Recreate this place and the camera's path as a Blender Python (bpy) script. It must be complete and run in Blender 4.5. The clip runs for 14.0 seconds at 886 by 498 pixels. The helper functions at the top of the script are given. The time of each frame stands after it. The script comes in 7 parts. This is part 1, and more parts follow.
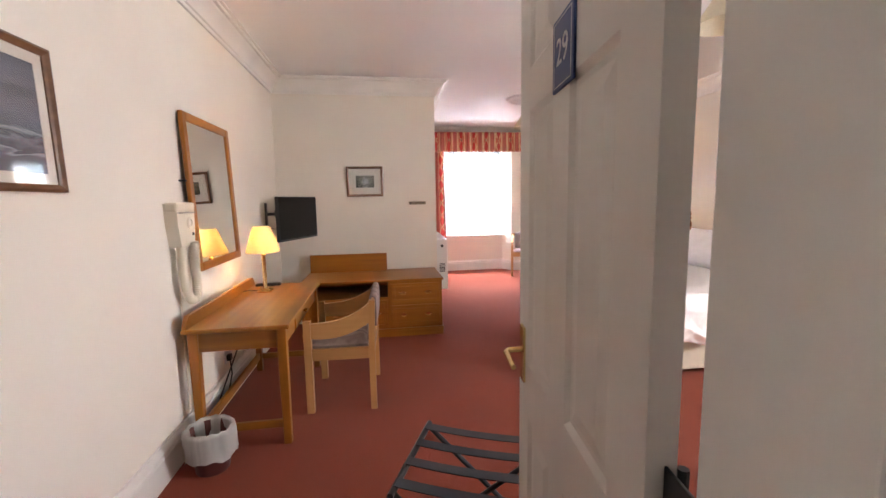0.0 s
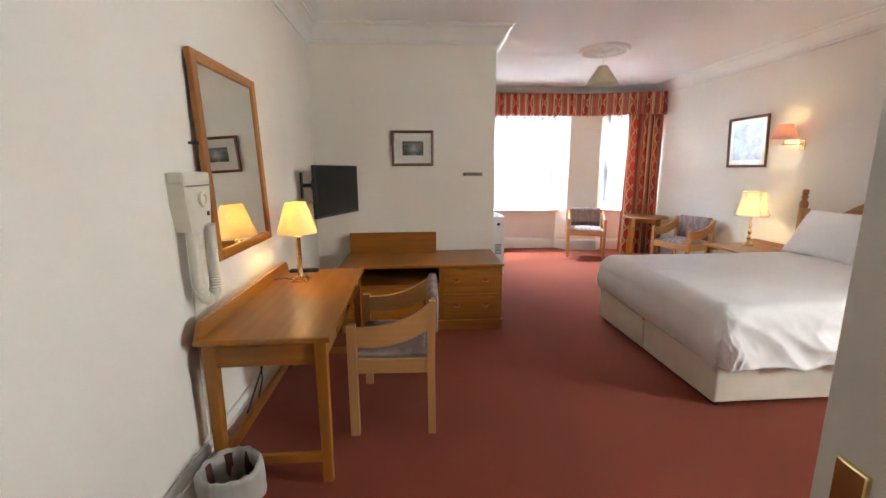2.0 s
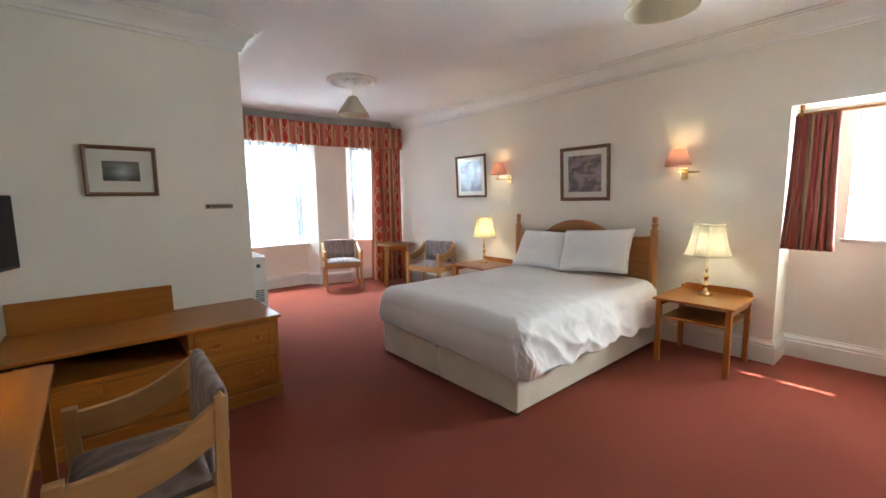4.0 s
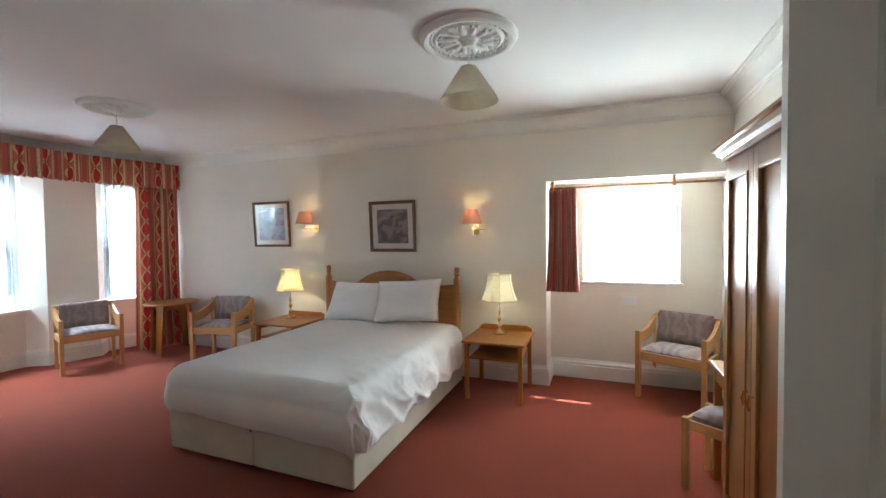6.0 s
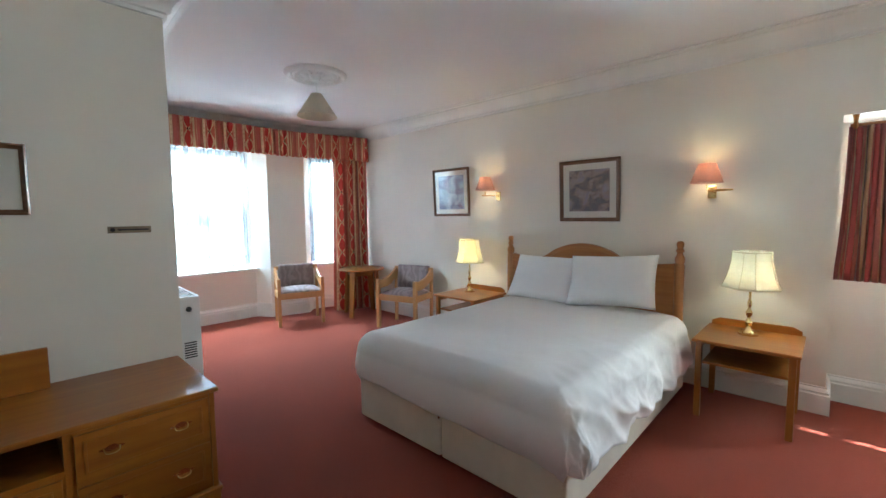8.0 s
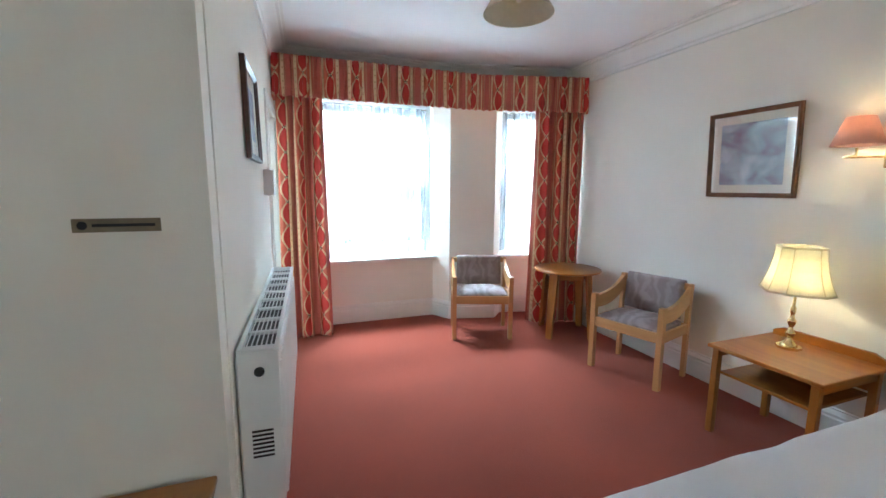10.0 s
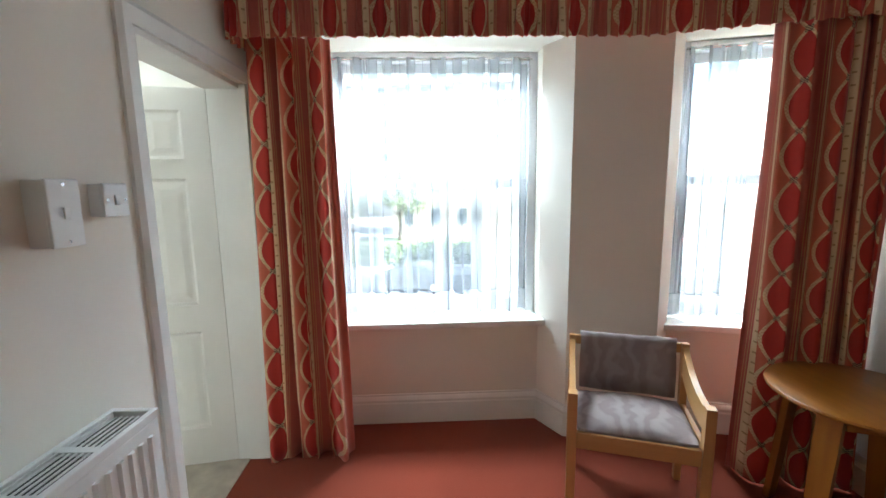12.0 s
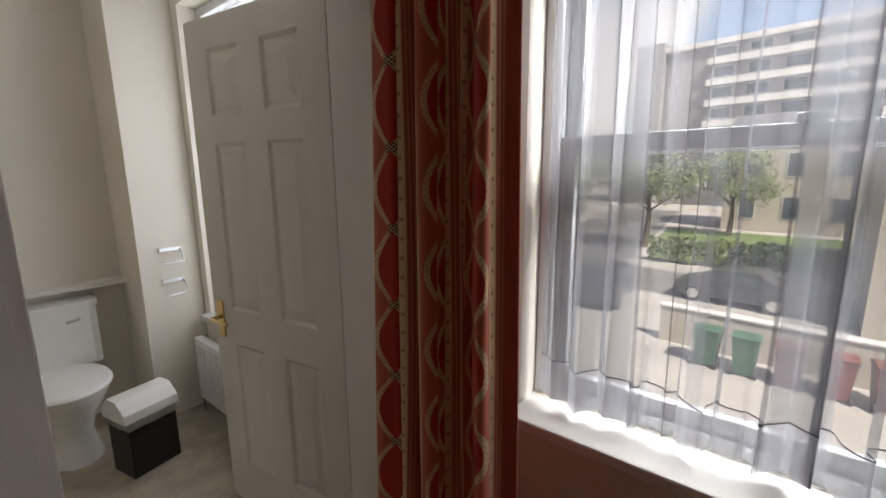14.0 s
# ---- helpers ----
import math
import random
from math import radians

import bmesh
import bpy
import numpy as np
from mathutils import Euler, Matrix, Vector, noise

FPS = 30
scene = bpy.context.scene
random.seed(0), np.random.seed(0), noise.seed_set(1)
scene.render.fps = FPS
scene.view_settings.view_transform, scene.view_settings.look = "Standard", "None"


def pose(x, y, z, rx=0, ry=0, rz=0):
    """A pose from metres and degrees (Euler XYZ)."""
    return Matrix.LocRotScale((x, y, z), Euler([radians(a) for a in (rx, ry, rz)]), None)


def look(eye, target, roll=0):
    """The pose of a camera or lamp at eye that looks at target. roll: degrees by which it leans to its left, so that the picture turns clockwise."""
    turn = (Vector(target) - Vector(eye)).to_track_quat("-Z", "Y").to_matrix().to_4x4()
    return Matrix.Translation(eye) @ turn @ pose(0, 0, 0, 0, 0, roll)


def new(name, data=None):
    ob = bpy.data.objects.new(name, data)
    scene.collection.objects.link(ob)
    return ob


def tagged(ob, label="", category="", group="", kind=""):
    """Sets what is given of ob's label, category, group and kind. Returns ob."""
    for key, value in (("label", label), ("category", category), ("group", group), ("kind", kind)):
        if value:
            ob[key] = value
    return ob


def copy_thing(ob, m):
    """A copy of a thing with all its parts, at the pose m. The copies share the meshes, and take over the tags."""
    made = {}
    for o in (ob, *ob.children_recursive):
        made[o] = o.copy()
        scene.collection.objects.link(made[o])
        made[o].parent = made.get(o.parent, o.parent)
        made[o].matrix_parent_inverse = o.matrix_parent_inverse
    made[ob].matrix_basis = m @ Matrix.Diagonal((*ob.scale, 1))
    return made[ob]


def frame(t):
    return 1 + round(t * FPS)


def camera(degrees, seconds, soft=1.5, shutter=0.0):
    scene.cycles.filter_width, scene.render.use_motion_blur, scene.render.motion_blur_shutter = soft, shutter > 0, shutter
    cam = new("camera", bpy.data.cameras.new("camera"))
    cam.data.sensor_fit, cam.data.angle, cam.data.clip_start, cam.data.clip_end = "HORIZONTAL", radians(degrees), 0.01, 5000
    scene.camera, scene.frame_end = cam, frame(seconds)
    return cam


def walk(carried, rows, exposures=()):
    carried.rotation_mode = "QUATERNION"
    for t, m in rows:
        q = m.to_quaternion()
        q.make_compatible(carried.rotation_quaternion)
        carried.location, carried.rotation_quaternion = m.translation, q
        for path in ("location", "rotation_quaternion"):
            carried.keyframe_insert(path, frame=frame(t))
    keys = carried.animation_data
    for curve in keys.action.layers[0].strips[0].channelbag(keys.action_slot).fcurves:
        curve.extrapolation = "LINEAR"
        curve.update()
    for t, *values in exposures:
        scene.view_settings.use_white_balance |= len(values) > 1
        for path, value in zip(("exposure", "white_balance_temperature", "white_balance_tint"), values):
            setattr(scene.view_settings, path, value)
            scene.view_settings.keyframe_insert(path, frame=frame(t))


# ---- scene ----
cam = camera(94.0, 14.0)
PATH = [
    (0, (-0.07, -0.108, 1.379), (0.224, 1.857, 1.144), -1.0),
    (0.5, (-0.141, 0.033, 1.391), (-0.036, 2.014, 1.134), -1.4),
    (1, (-0.131, 0.18, 1.405), (-0.064, 2.154, 1.087), -0.4),
    (1.5, (-0.18, 0.352, 1.381), (-0.082, 2.312, 0.996), -0.2),
    (2, (-0.231, 0.555, 1.393), (-0.094, 2.515, 1.018), -0.3),
    (2.5, (-0.244, 0.746, 1.383), (-0.032, 2.706, 1.046), 0.6),
    (3, (-0.312, 0.96, 1.37), (0.184, 2.875, 1.073), 0.6),
    (3.5, (-0.373, 1.108, 1.386), (0.588, 2.843, 1.124), 0.0),
    (4, (-0.422, 1.089, 1.379), (0.865, 2.601, 1.142), -0.8),
    (4.2, (-0.459, 1.103, 1.399), (0.938, 2.516, 1.164), -1.0),
    (6.3, (-0.509, 1.322, 1.517), (1.364, 2.021, 1.467), -0.6),
    (6.5, (-0.504, 1.324, 1.516), (1.354, 2.065, 1.491), -0.5),
    (7, (-0.474, 1.407, 1.479), (1.297, 2.335, 1.432), -0.4),
    (7.5, (-0.306, 1.588, 1.443), (1.287, 2.793, 1.334), -0.6),
    (8, (-0.126, 1.86, 1.414), (1.326, 3.225, 1.253), -0.5),
    (8.5, (0.121, 2.154, 1.407), (1.516, 3.573, 1.206), -0.2),
    (9, (0.38, 2.477, 1.397), (1.543, 4.088, 1.169), 0.8),
    (9.2, (0.441, 2.644, 1.4), (1.492, 4.328, 1.155), 1.1),
    (11.3, (1.414, 4.605, 1.555), (1.69, 6.563, 1.255), -1.1),
    (11.5, (1.475, 4.785, 1.559), (1.688, 6.75, 1.255), -0.8),
    (12, (1.59, 5.246, 1.534), (1.673, 7.223, 1.242), -0.8),
    (12.5, (1.71, 5.67, 1.541), (1.576, 7.642, 1.233), -0.5),
    (13, (1.76, 6.041, 1.522), (1.347, 7.97, 1.195), -0.1),
    (13.5, (1.683, 6.373, 1.488), (1.005, 8.228, 1.173), -0.4),
    (14, (1.6, 6.641, 1.477), (0.372, 8.179, 1.12), -0.5),
]
walk(cam, [(t, look(eye, target, roll)) for t, eye, target, roll in PATH],
     [(0, 6.15, 6350, 17), (0.5, 6.1, 6150, 7), (2, 5.9, 6050, 5), (4.2, 5.55, 5650, 0), (6.5, 5.2, 5450, -3), (9.2, 5.55, 5050, -5), (11.3, 5.0, 5600, -4), (12.2, 4.2, 6200, 3), (13.0, 3.1, 6950, 13), (13.5, 2.5, 7300, 18), (14, 2.3, 7400, 18)])

# ---- light ----
world = bpy.data.worlds.new("sky")
scene.world = world
world.use_nodes = True
_wn = world.node_tree.nodes
_sky = _wn.new("ShaderNodeTexSky")
_sky.sky_type = "NISHITA"
_sky.sun_disc = False
_sky.sun_elevation = radians(52.5)
_sky.sun_rotation = radians(122)
# broken fair-weather cloud over the blue
_wl = world.node_tree.links
_ct, _cn, _cr, _ch, _cm = _wn.new("ShaderNodeTexCoord"), _wn.new("ShaderNodeTexNoise"), _wn.new("ShaderNodeMapRange"), _wn.new("ShaderNodeHueSaturation"), _wn.new("ShaderNodeMix")
_cn.inputs["Scale"].default_value, _cn.inputs["Detail"].default_value = 2.6, 6
_cr.inputs[1].default_value, _cr.inputs[2].default_value = 0.46, 0.60
_ch.inputs["Saturation"].default_value, _ch.inputs["Value"].default_value = 0.08, 1.35
_cm.data_type = "RGBA"
_wl.new(_ct.outputs["Generated"], _cn.inputs["Vector"]), _wl.new(_cn.outputs[0], _cr.inputs[0]), _wl.new(_cr.outputs[0], _cm.inputs[0])
_wl.new(_sky.outputs[0], _ch.inputs["Color"]), _wl.new(_sky.outputs[0], _cm.inputs[6]), _wl.new(_ch.outputs[0], _cm.inputs[7])
_wl.new(_cm.outputs[2], _wn["Background"].inputs[0])
_wn["Background"].inputs[1].default_value = 0.05

_sun = bpy.data.lights.new("sun", "SUN")
_sun.energy, _sun.angle, _sun.color = 2.4, radians(0.55), (1.0, 0.95, 0.88)
sun = new("sun", _sun)
sun.matrix_basis = look((0, 0, 0), (-1.0, 0.63, -1.54))


def window_light(name, x, y, z, target, w, h, watts, colour=(0.86, 0.93, 1.0)):
    """An area lamp in or just outside a window that stands in for sky light."""
    d = bpy.data.lights.new(name, "AREA")
    d.shape, d.size, d.size_y, d.energy, d.color = "RECTANGLE", w, h, watts, colour
    ob = new(name, d)
    ob.matrix_basis = look((x, y, z), target)
    return ob


window_light("sky_light_recess", 4.45, 1.03, 1.5, (1.6, 2.5, 1.25), 0.72, 0.93, 5.2, (0.98, 0.96, 0.93))
window_light("sky_light_bathroom", -0.57, 7.92, 1.5, (-0.57, 5.0, 1.2), 1.05, 1.7, 4.2)
# added lamps, out of sight above the two bay windows, to strengthen the sky's light
window_light("sky_fill_bay", 1.65, 8.85, 3.1, (1.55, 5.2, 0.5), 1.5, 0.9, 38, (0.80, 0.90, 1.0))
window_light("sky_fill_bay_side", 3.75, 8.45, 3.25, (1.2, 6.0, 0.6), 1.1, 0.9, 56, (0.80, 0.90, 1.0))


# ---- materials ----
def mat(name, colour, rough=0.6, metal=0.0, var=0.06, scale=(6, 6, 6), bump=0.0, bump_scale=None, spec=0.5,
        fine=0.0, coat=0.0, coords="Object", detail=4.0, dark=None):
    """A surface with a slow drift of tone, a fine grain and a little relief."""
    m = bpy.data.materials.new(name)
    m.use_nodes = True
    n, l = m.node_tree.nodes, m.node_tree.links
    b = n["Principled BSDF"]
    b.inputs["Roughness"].default_value, b.inputs["Metallic"].default_value = rough, metal
    b.inputs["Specular IOR Level"].default_value, b.inputs["Coat Weight"].default_value = spec, coat
    b.inputs["Coat Roughness"].default_value = 0.12
    tc, mp, nz = n.new("ShaderNodeTexCoord"), n.new("ShaderNodeMapping"), n.new("ShaderNodeTexNoise")
    mp.inputs["Scale"].default_value = scale
    nz.inputs["Scale"].default_value, nz.inputs["Detail"].default_value = 1.0, detail
    l.new(tc.outputs[coords], mp.inputs[0]), l.new(mp.outputs[0], nz.inputs["Vector"])
    ramp = n.new("ShaderNodeValToRGB")
    lo = dark if dark else [c * (1 - var * 2) for c in colour]
    ramp.color_ramp.elements[0].color, ramp.color_ramp.elements[1].color = (*lo, 1), (*[min(1, c * (1 + var)) for c in colour], 1)
    ramp.color_ramp.elements[0].position, ramp.color_ramp.elements[1].position = 0.3, 0.7
    l.new(nz.outputs[0], ramp.inputs[0])
    out = ramp.outputs[0]
    if fine:
        n2 = n.new("ShaderNodeTexNoise")
        n2.inputs["Scale"].default_value, n2.inputs["Detail"].default_value = bump_scale or 200, 2
        l.new(tc.outputs[coords], n2.inputs["Vector"])
        mr = n.new("ShaderNodeMapRange")
        mr.inputs[3].default_value, mr.inputs[4].default_value = 1 - fine, 1 + fine
        l.new(n2.outputs[0], mr.inputs[0])
        mx = n.new("ShaderNodeMix")
        mx.data_type, mx.blend_type = "RGBA", "MULTIPLY"
        mx.inputs[0].default_value = 1
        l.new(out, mx.inputs[6]), l.new(mr.outputs[0], mx.inputs[7])
        out = mx.outputs[2]
    l.new(out, b.inputs["Base Color"])
    if bump:
        n3, bp = n.new("ShaderNodeTexNoise"), n.new("ShaderNodeBump")
        n3.inputs["Scale"].default_value, n3.inputs["Detail"].default_value = bump_scale or 200, 3
        bp.inputs["Strength"].default_value, bp.inputs["Distance"].default_value = bump, 0.004
        l.new(tc.outputs[coords], n3.inputs["Vector"]), l.new(n3.outputs[0], bp.inputs["Height"])
        l.new(bp.outputs[0], b.inputs["Normal"])
    return m


def wood(name, light, dark, axis, rough=0.36, coat=0.3):
    """Varnished wood with its grain along one axis of the thing."""
    m = bpy.data.materials.new(name)
    m.use_nodes = True
    n, l = m.node_tree.nodes, m.node_tree.links
    b = n["Principled BSDF"]
    tc, mp = n.new("ShaderNodeTexCoord"), n.new("ShaderNodeMapping")
    sc = [26.0, 26.0, 26.0]
    sc[axis] = 1.3
    mp.inputs["Scale"].default_value = sc
    info = n.new("ShaderNodeObjectInfo")
    l.new(tc.outputs["Object"], mp.inputs[0])
    nz = n.new("ShaderNodeTexNoise")
    nz.noise_dimensions = "4D"
    nz.inputs["Scale"].default_value, nz.inputs["Detail"].default_value, nz.inputs["Distortion"].default_value = 1.0, 3, 0.15
    mul = n.new("ShaderNodeMath")
    mul.operation = "MULTIPLY"
    mul.inputs[1].default_value = 9.0
    l.new(info.outputs["Random"], mul.inputs[0]), l.new(mul.outputs[0], nz.inputs["W"])
    l.new(mp.outputs[0], nz.inputs["Vector"])
    ramp = n.new("ShaderNodeValToRGB")
    ramp.color_ramp.elements[0].color, ramp.color_ramp.elements[1].color = (*dark, 1), (*light, 1)
    ramp.color_ramp.elements[0].position, ramp.color_ramp.elements[1].position = 0.25, 0.8
    l.new(nz.outputs[0], ramp.inputs[0]), l.new(ramp.outputs[0], b.inputs["Base Color"])
    n2, mr = n.new("ShaderNodeTexNoise"), n.new("ShaderNodeMapRange")
    n2.inputs["Scale"].default_value = 7
    mr.inputs[3].default_value, mr.inputs[4].default_value = rough - 0.02, rough + 0.04
    l.new(tc.outputs["Object"], n2.inputs["Vector"]), l.new(n2.outputs[0], mr.inputs[0]), l.new(mr.outputs[0], b.inputs["Roughness"])
    b.inputs["Coat Weight"].default_value, b.inputs["Coat Roughness"].default_value = coat, 0.09
    return m


def glow(name, colour, strength):
    m = bpy.data.materials.new(name)
    m.use_nodes = True
    b = m.node_tree.nodes["Principled BSDF"]
    b.inputs["Base Color"].default_value = (*colour, 1)
    b.inputs["Emission Color"].default_value, b.inputs["Emission Strength"].default_value = (*colour, 1), strength
    return m


def shade_cloth(name, colour, pass_share=0.55):
    """Lampshade cloth that lets part of the bulb's light through."""
    m = bpy.data.materials.new(name)
    m.use_nodes = True
    n, l = m.node_tree.nodes, m.node_tree.links
    n.remove(n["Principled BSDF"])
    d, t, mx = n.new("ShaderNodeBsdfDiffuse"), n.new("ShaderNodeBsdfTranslucent"), n.new("ShaderNodeMixShader")
    tc, wv, ramp = n.new("ShaderNodeTexCoord"), n.new("ShaderNodeTexNoise"), n.new("ShaderNodeValToRGB")
    wv.inputs["Scale"].default_value = 40
    ramp.color_ramp.elements[0].color, ramp.color_ramp.elements[1].color = (*[c * 0.85 for c in colour], 1), (*colour, 1)
    l.new(tc.outputs["Object"], wv.inputs["Vector"]), l.new(wv.outputs[0], ramp.inputs[0])
    l.new(ramp.outputs[0], d.inputs[0]), l.new(ramp.outputs[0], t.inputs[0])
    mx.inputs[0].default_value = pass_share
    l.new(d.outputs[0], mx.inputs[1]), l.new(t.outputs[0], mx.inputs[2]), l.new(mx.outputs[0], n["Material Output"].inputs[0])
    return m


M_WALL = mat("wall_paint", (0.81, 0.762, 0.672), 0.75, var=0.025, scale=(0.9, 0.9, 0.9), bump=0.12, bump_scale=140, spec=0.25)
M_CEIL = mat("ceiling_paint", (0.86, 0.85, 0.84), 0.85, var=0.02, scale=(0.7, 0.7, 0.7), bump=0.1, bump_scale=90, spec=0.2)
M_TRIM = mat("white_gloss_paint", (0.80, 0.78, 0.73), 0.35, var=0.03, scale=(3, 3, 3), bump=0.05, bump_scale=60)
M_DOOR = mat("white_door_paint", (0.76, 0.73, 0.67), 0.42, var=0.03, scale=(4, 4, 1.2), bump=0.06, bump_scale=70)
M_CARPET = mat("red_carpet", (0.215, 0.037, 0.019), 0.95, var=0.08, scale=(1.6, 1.6, 1.6), bump=0.9, bump_scale=420, spec=0.08, fine=0.28)
_cb = M_CARPET.node_tree.nodes["Principled BSDF"]
_cb.inputs["Sheen Weight"].default_value, _cb.inputs["Sheen Roughness"].default_value = 0.28, 0.5
_cb.inputs["Sheen Tint"].default_value = (1.0, 0.55, 0.42, 1)
M_LINO = mat("beige_vinyl_floor", (0.42, 0.36, 0.28), 0.5, var=0.12, scale=(9, 9, 9), bump=0.1, bump_scale=90)
M_PLASTIC = mat("cream_plastic", (0.70, 0.64, 0.52), 0.4, var=0.02)
M_WHITE_PL = mat("white_plastic", (0.80, 0.80, 0.78), 0.35, var=0.02)
M_ENAMEL = mat("white_enamel", (0.80, 0.80, 0.77), 0.3, var=0.02)
M_BLACK = mat("black_plastic", (0.012, 0.012, 0.013), 0.4, var=0.1)
M_SCREEN = mat("dark_screen", (0.008, 0.009, 0.010), 0.22, var=0.05, spec=0.2)
M_BRASS = mat("polished_brass", (0.82, 0.63, 0.31), 0.2, metal=1.0, var=0.08, scale=(30, 30, 30))
M_STEEL = mat("chromed_steel", (0.62, 0.63, 0.64), 0.15, metal=1.0, var=0.04)
M_DARKSTEEL = mat("dark_painted_steel", (0.03, 0.032, 0.036), 0.35, metal=0.3, var=0.1)
M_WEBBING = mat("dark_grey_webbing", (0.045, 0.047, 0.055), 0.85, var=0.1, bump=0.5, bump_scale=500)
M_SHEET = mat("white_cotton", (0.88, 0.87, 0.87), 0.85, var=0.02, scale=(2, 2, 2), bump=0.3, bump_scale=260, spec=0.1, fine=0.03)
M_BEDBASE = mat("cream_upholstery", (0.72, 0.67, 0.56), 0.85, var=0.04, scale=(5, 5, 5), bump=0.3, bump_scale=300, spec=0.1)
M_CERAMIC = mat("white_ceramic", (0.82, 0.82, 0.80), 0.12, var=0.02)
M_BIN_RED = mat("dark_red_bin", (0.10, 0.025, 0.02), 0.5)
M_GUM = mat("dark_rubber", (0.02, 0.02, 0.02), 0.7)
OAK_L, OAK_D = (0.40, 0.150, 0.012), (0.27, 0.088, 0.007)
M_OAK = [wood("oak_x", OAK_L, OAK_D, 0), wood("oak_y", OAK_L, OAK_D, 1), wood("oak_z", OAK_L, OAK_D, 2)]
BEECH_L, BEECH_D = (0.58, 0.32, 0.12), (0.48, 0.245, 0.08)
M_BEECH = [wood("beech_x", BEECH_L, BEECH_D, 0, 0.36), wood("beech_y", BEECH_L, BEECH_D, 1, 0.36), wood("beech_z", BEECH_L, BEECH_D, 2, 0.36)]
M_PINE = [wood("pine_x", (0.50, 0.23, 0.065), (0.33, 0.125, 0.03), 0), wood("pine_y", (0.50, 0.23, 0.065), (0.33, 0.125, 0.03), 1),
          wood("pine_z", (0.50, 0.23, 0.065), (0.33, 0.125, 0.03), 2)]
WARD_L, WARD_D = (0.37, 0.175, 0.042), (0.26, 0.11, 0.024)
M_WARD = [wood("brown_oak_x", WARD_L, WARD_D, 0, 0.32, 0.25), wood("brown_oak_z", WARD_L, WARD_D, 2, 0.32, 0.25)]
M_FRAME = wood("brown_frame_wood", (0.21, 0.095, 0.035), (0.11, 0.045, 0.016), 1, 0.35)
M_MAHOG = wood("dark_frame_wood", (0.10, 0.035, 0.018), (0.05, 0.018, 0.01), 1, 0.3)


# ---- mesh helpers ----
def part(name, bm, material, parent=None, label="", smooth=False):
    """Links a bmesh as one mesh object under a thing or under a part."""
    me = bpy.data.meshes.new(name)
    bmesh.ops.recalc_face_normals(bm, faces=bm.faces[:])
    bm.to_mesh(me)
    bm.free()
    if smooth:
        me.polygons.foreach_set("use_smooth", [True] * len(me.polygons))
        if smooth != 1:
            me.set_sharp_from_angle(angle=radians(smooth))
    me.materials.append(material)
    ob = new(name, me)
    ob.parent = parent
    if label:
        ob["label"] = label
    return ob


def thing(name, label, category, m, group="", kind=""):
    ob = new(name)
    ob.matrix_basis = m
    ob.empty_display_size = 0.1
    return tagged(ob, label, category, group, kind)


def structure(name, bm, material, label, category, smooth=False):
    return tagged(part(name, bm, material, None, smooth=smooth), label, category, "", "structure")


def box(x0, x1, y0, y1, z0, z1, bevel=0.0, seg=2, bm=None):
    own = bmesh.new()
    v = [own.verts.new((x, y, z)) for z in (z0, z1) for x, y in ((x0, y0), (x1, y0), (x1, y1), (x0, y1))]
    for f in ((3, 2, 1, 0), (4, 5, 6, 7), (0, 1, 5, 4), (1, 2, 6, 5), (2, 3, 7, 6), (3, 0, 4, 7)):
        own.faces.new([v[i] for i in f])
    if bevel:
        bmesh.ops.bevel(own, geom=own.edges[:], offset=bevel, segments=seg, affect="EDGES", profile=0.5)
    return merged(bm, own)


def merged(bm, own):
    if bm is None:
        return own
    me = bpy.data.meshes.new("tmp")
    own.to_mesh(me)
    own.free()
    bm.from_mesh(me)
    bpy.data.meshes.remove(me)
    return bm


def boxes(rows, bevel=0.0):
    bm = bmesh.new()
    for r in rows:
        box(*r, bevel=bevel, bm=bm)
    return bm


def prism(pts, z0, z1, m=None, bevel=0.0, bm=None):
    """A flat outline raised from z0 to z1, then moved by m."""
    own = bmesh.new()
    lo, hi = [own.verts.new((x, y, z0)) for x, y in pts], [own.verts.new((x, y, z1)) for x, y in pts]
    own.faces.new(lo[::-1]), own.faces.new(hi)
    for i in range(len(pts)):
        j = (i + 1) % len(pts)
        own.faces.new((lo[i], lo[j], hi[j], hi[i]))
    if bevel:
        own.edges.ensure_lookup_table()
        bmesh.ops.bevel(own, geom=[e for e in own.edges if e.calc_face_angle(0) > 0.5], offset=bevel, segments=2, affect="EDGES", profile=0.5)
    if m:
        own.transform(m)
    return merged(bm, own)


def lathe(profile, n=32, m=None, bm=None, ribs=0, depth=0.0, square=0.0):
    """A turned shape from (radius, z) rows; ribs flute it, square makes it nearly four-sided."""
    own = bmesh.new()
    rings = []
    for r, z in profile:
        ring = []
        for i in range(n):
            a = 2 * math.pi * i / n
            k = 1 + (depth * math.cos(ribs * a) if ribs else 0)
            if square:
                k *= (1 - square) + square / max(abs(math.cos(a)), abs(math.sin(a)))
            ring.append(own.verts.new((r * k * math.cos(a), r * k * math.sin(a), z)))
        rings.append(ring)
    for a, b in zip(rings, rings[1:]):
        for i in range(n):
            j = (i + 1) % n
            own.faces.new((a[i], a[j], b[j], b[i]))
    if profile[0][0] > 1e-4 and profile[0] != profile[-1]:
        own.faces.new(rings[0][::-1]), own.faces.new(rings[-1])
    bmesh.ops.remove_doubles(own, verts=own.verts[:], dist=1e-5)
    if m:
        own.transform(m)
    return merged(bm, own)


def shell(profile, n=32, thick=0.0025, m=None, ribs=0, depth=0.0, square=0.0):
    """An open turned shade with a thickness."""
    inner = [(max(r - thick, 0.001), z) for r, z in profile[::-1]]
    return lathe(profile + inner + [profile[0]], n, m, None, ribs, depth, square)


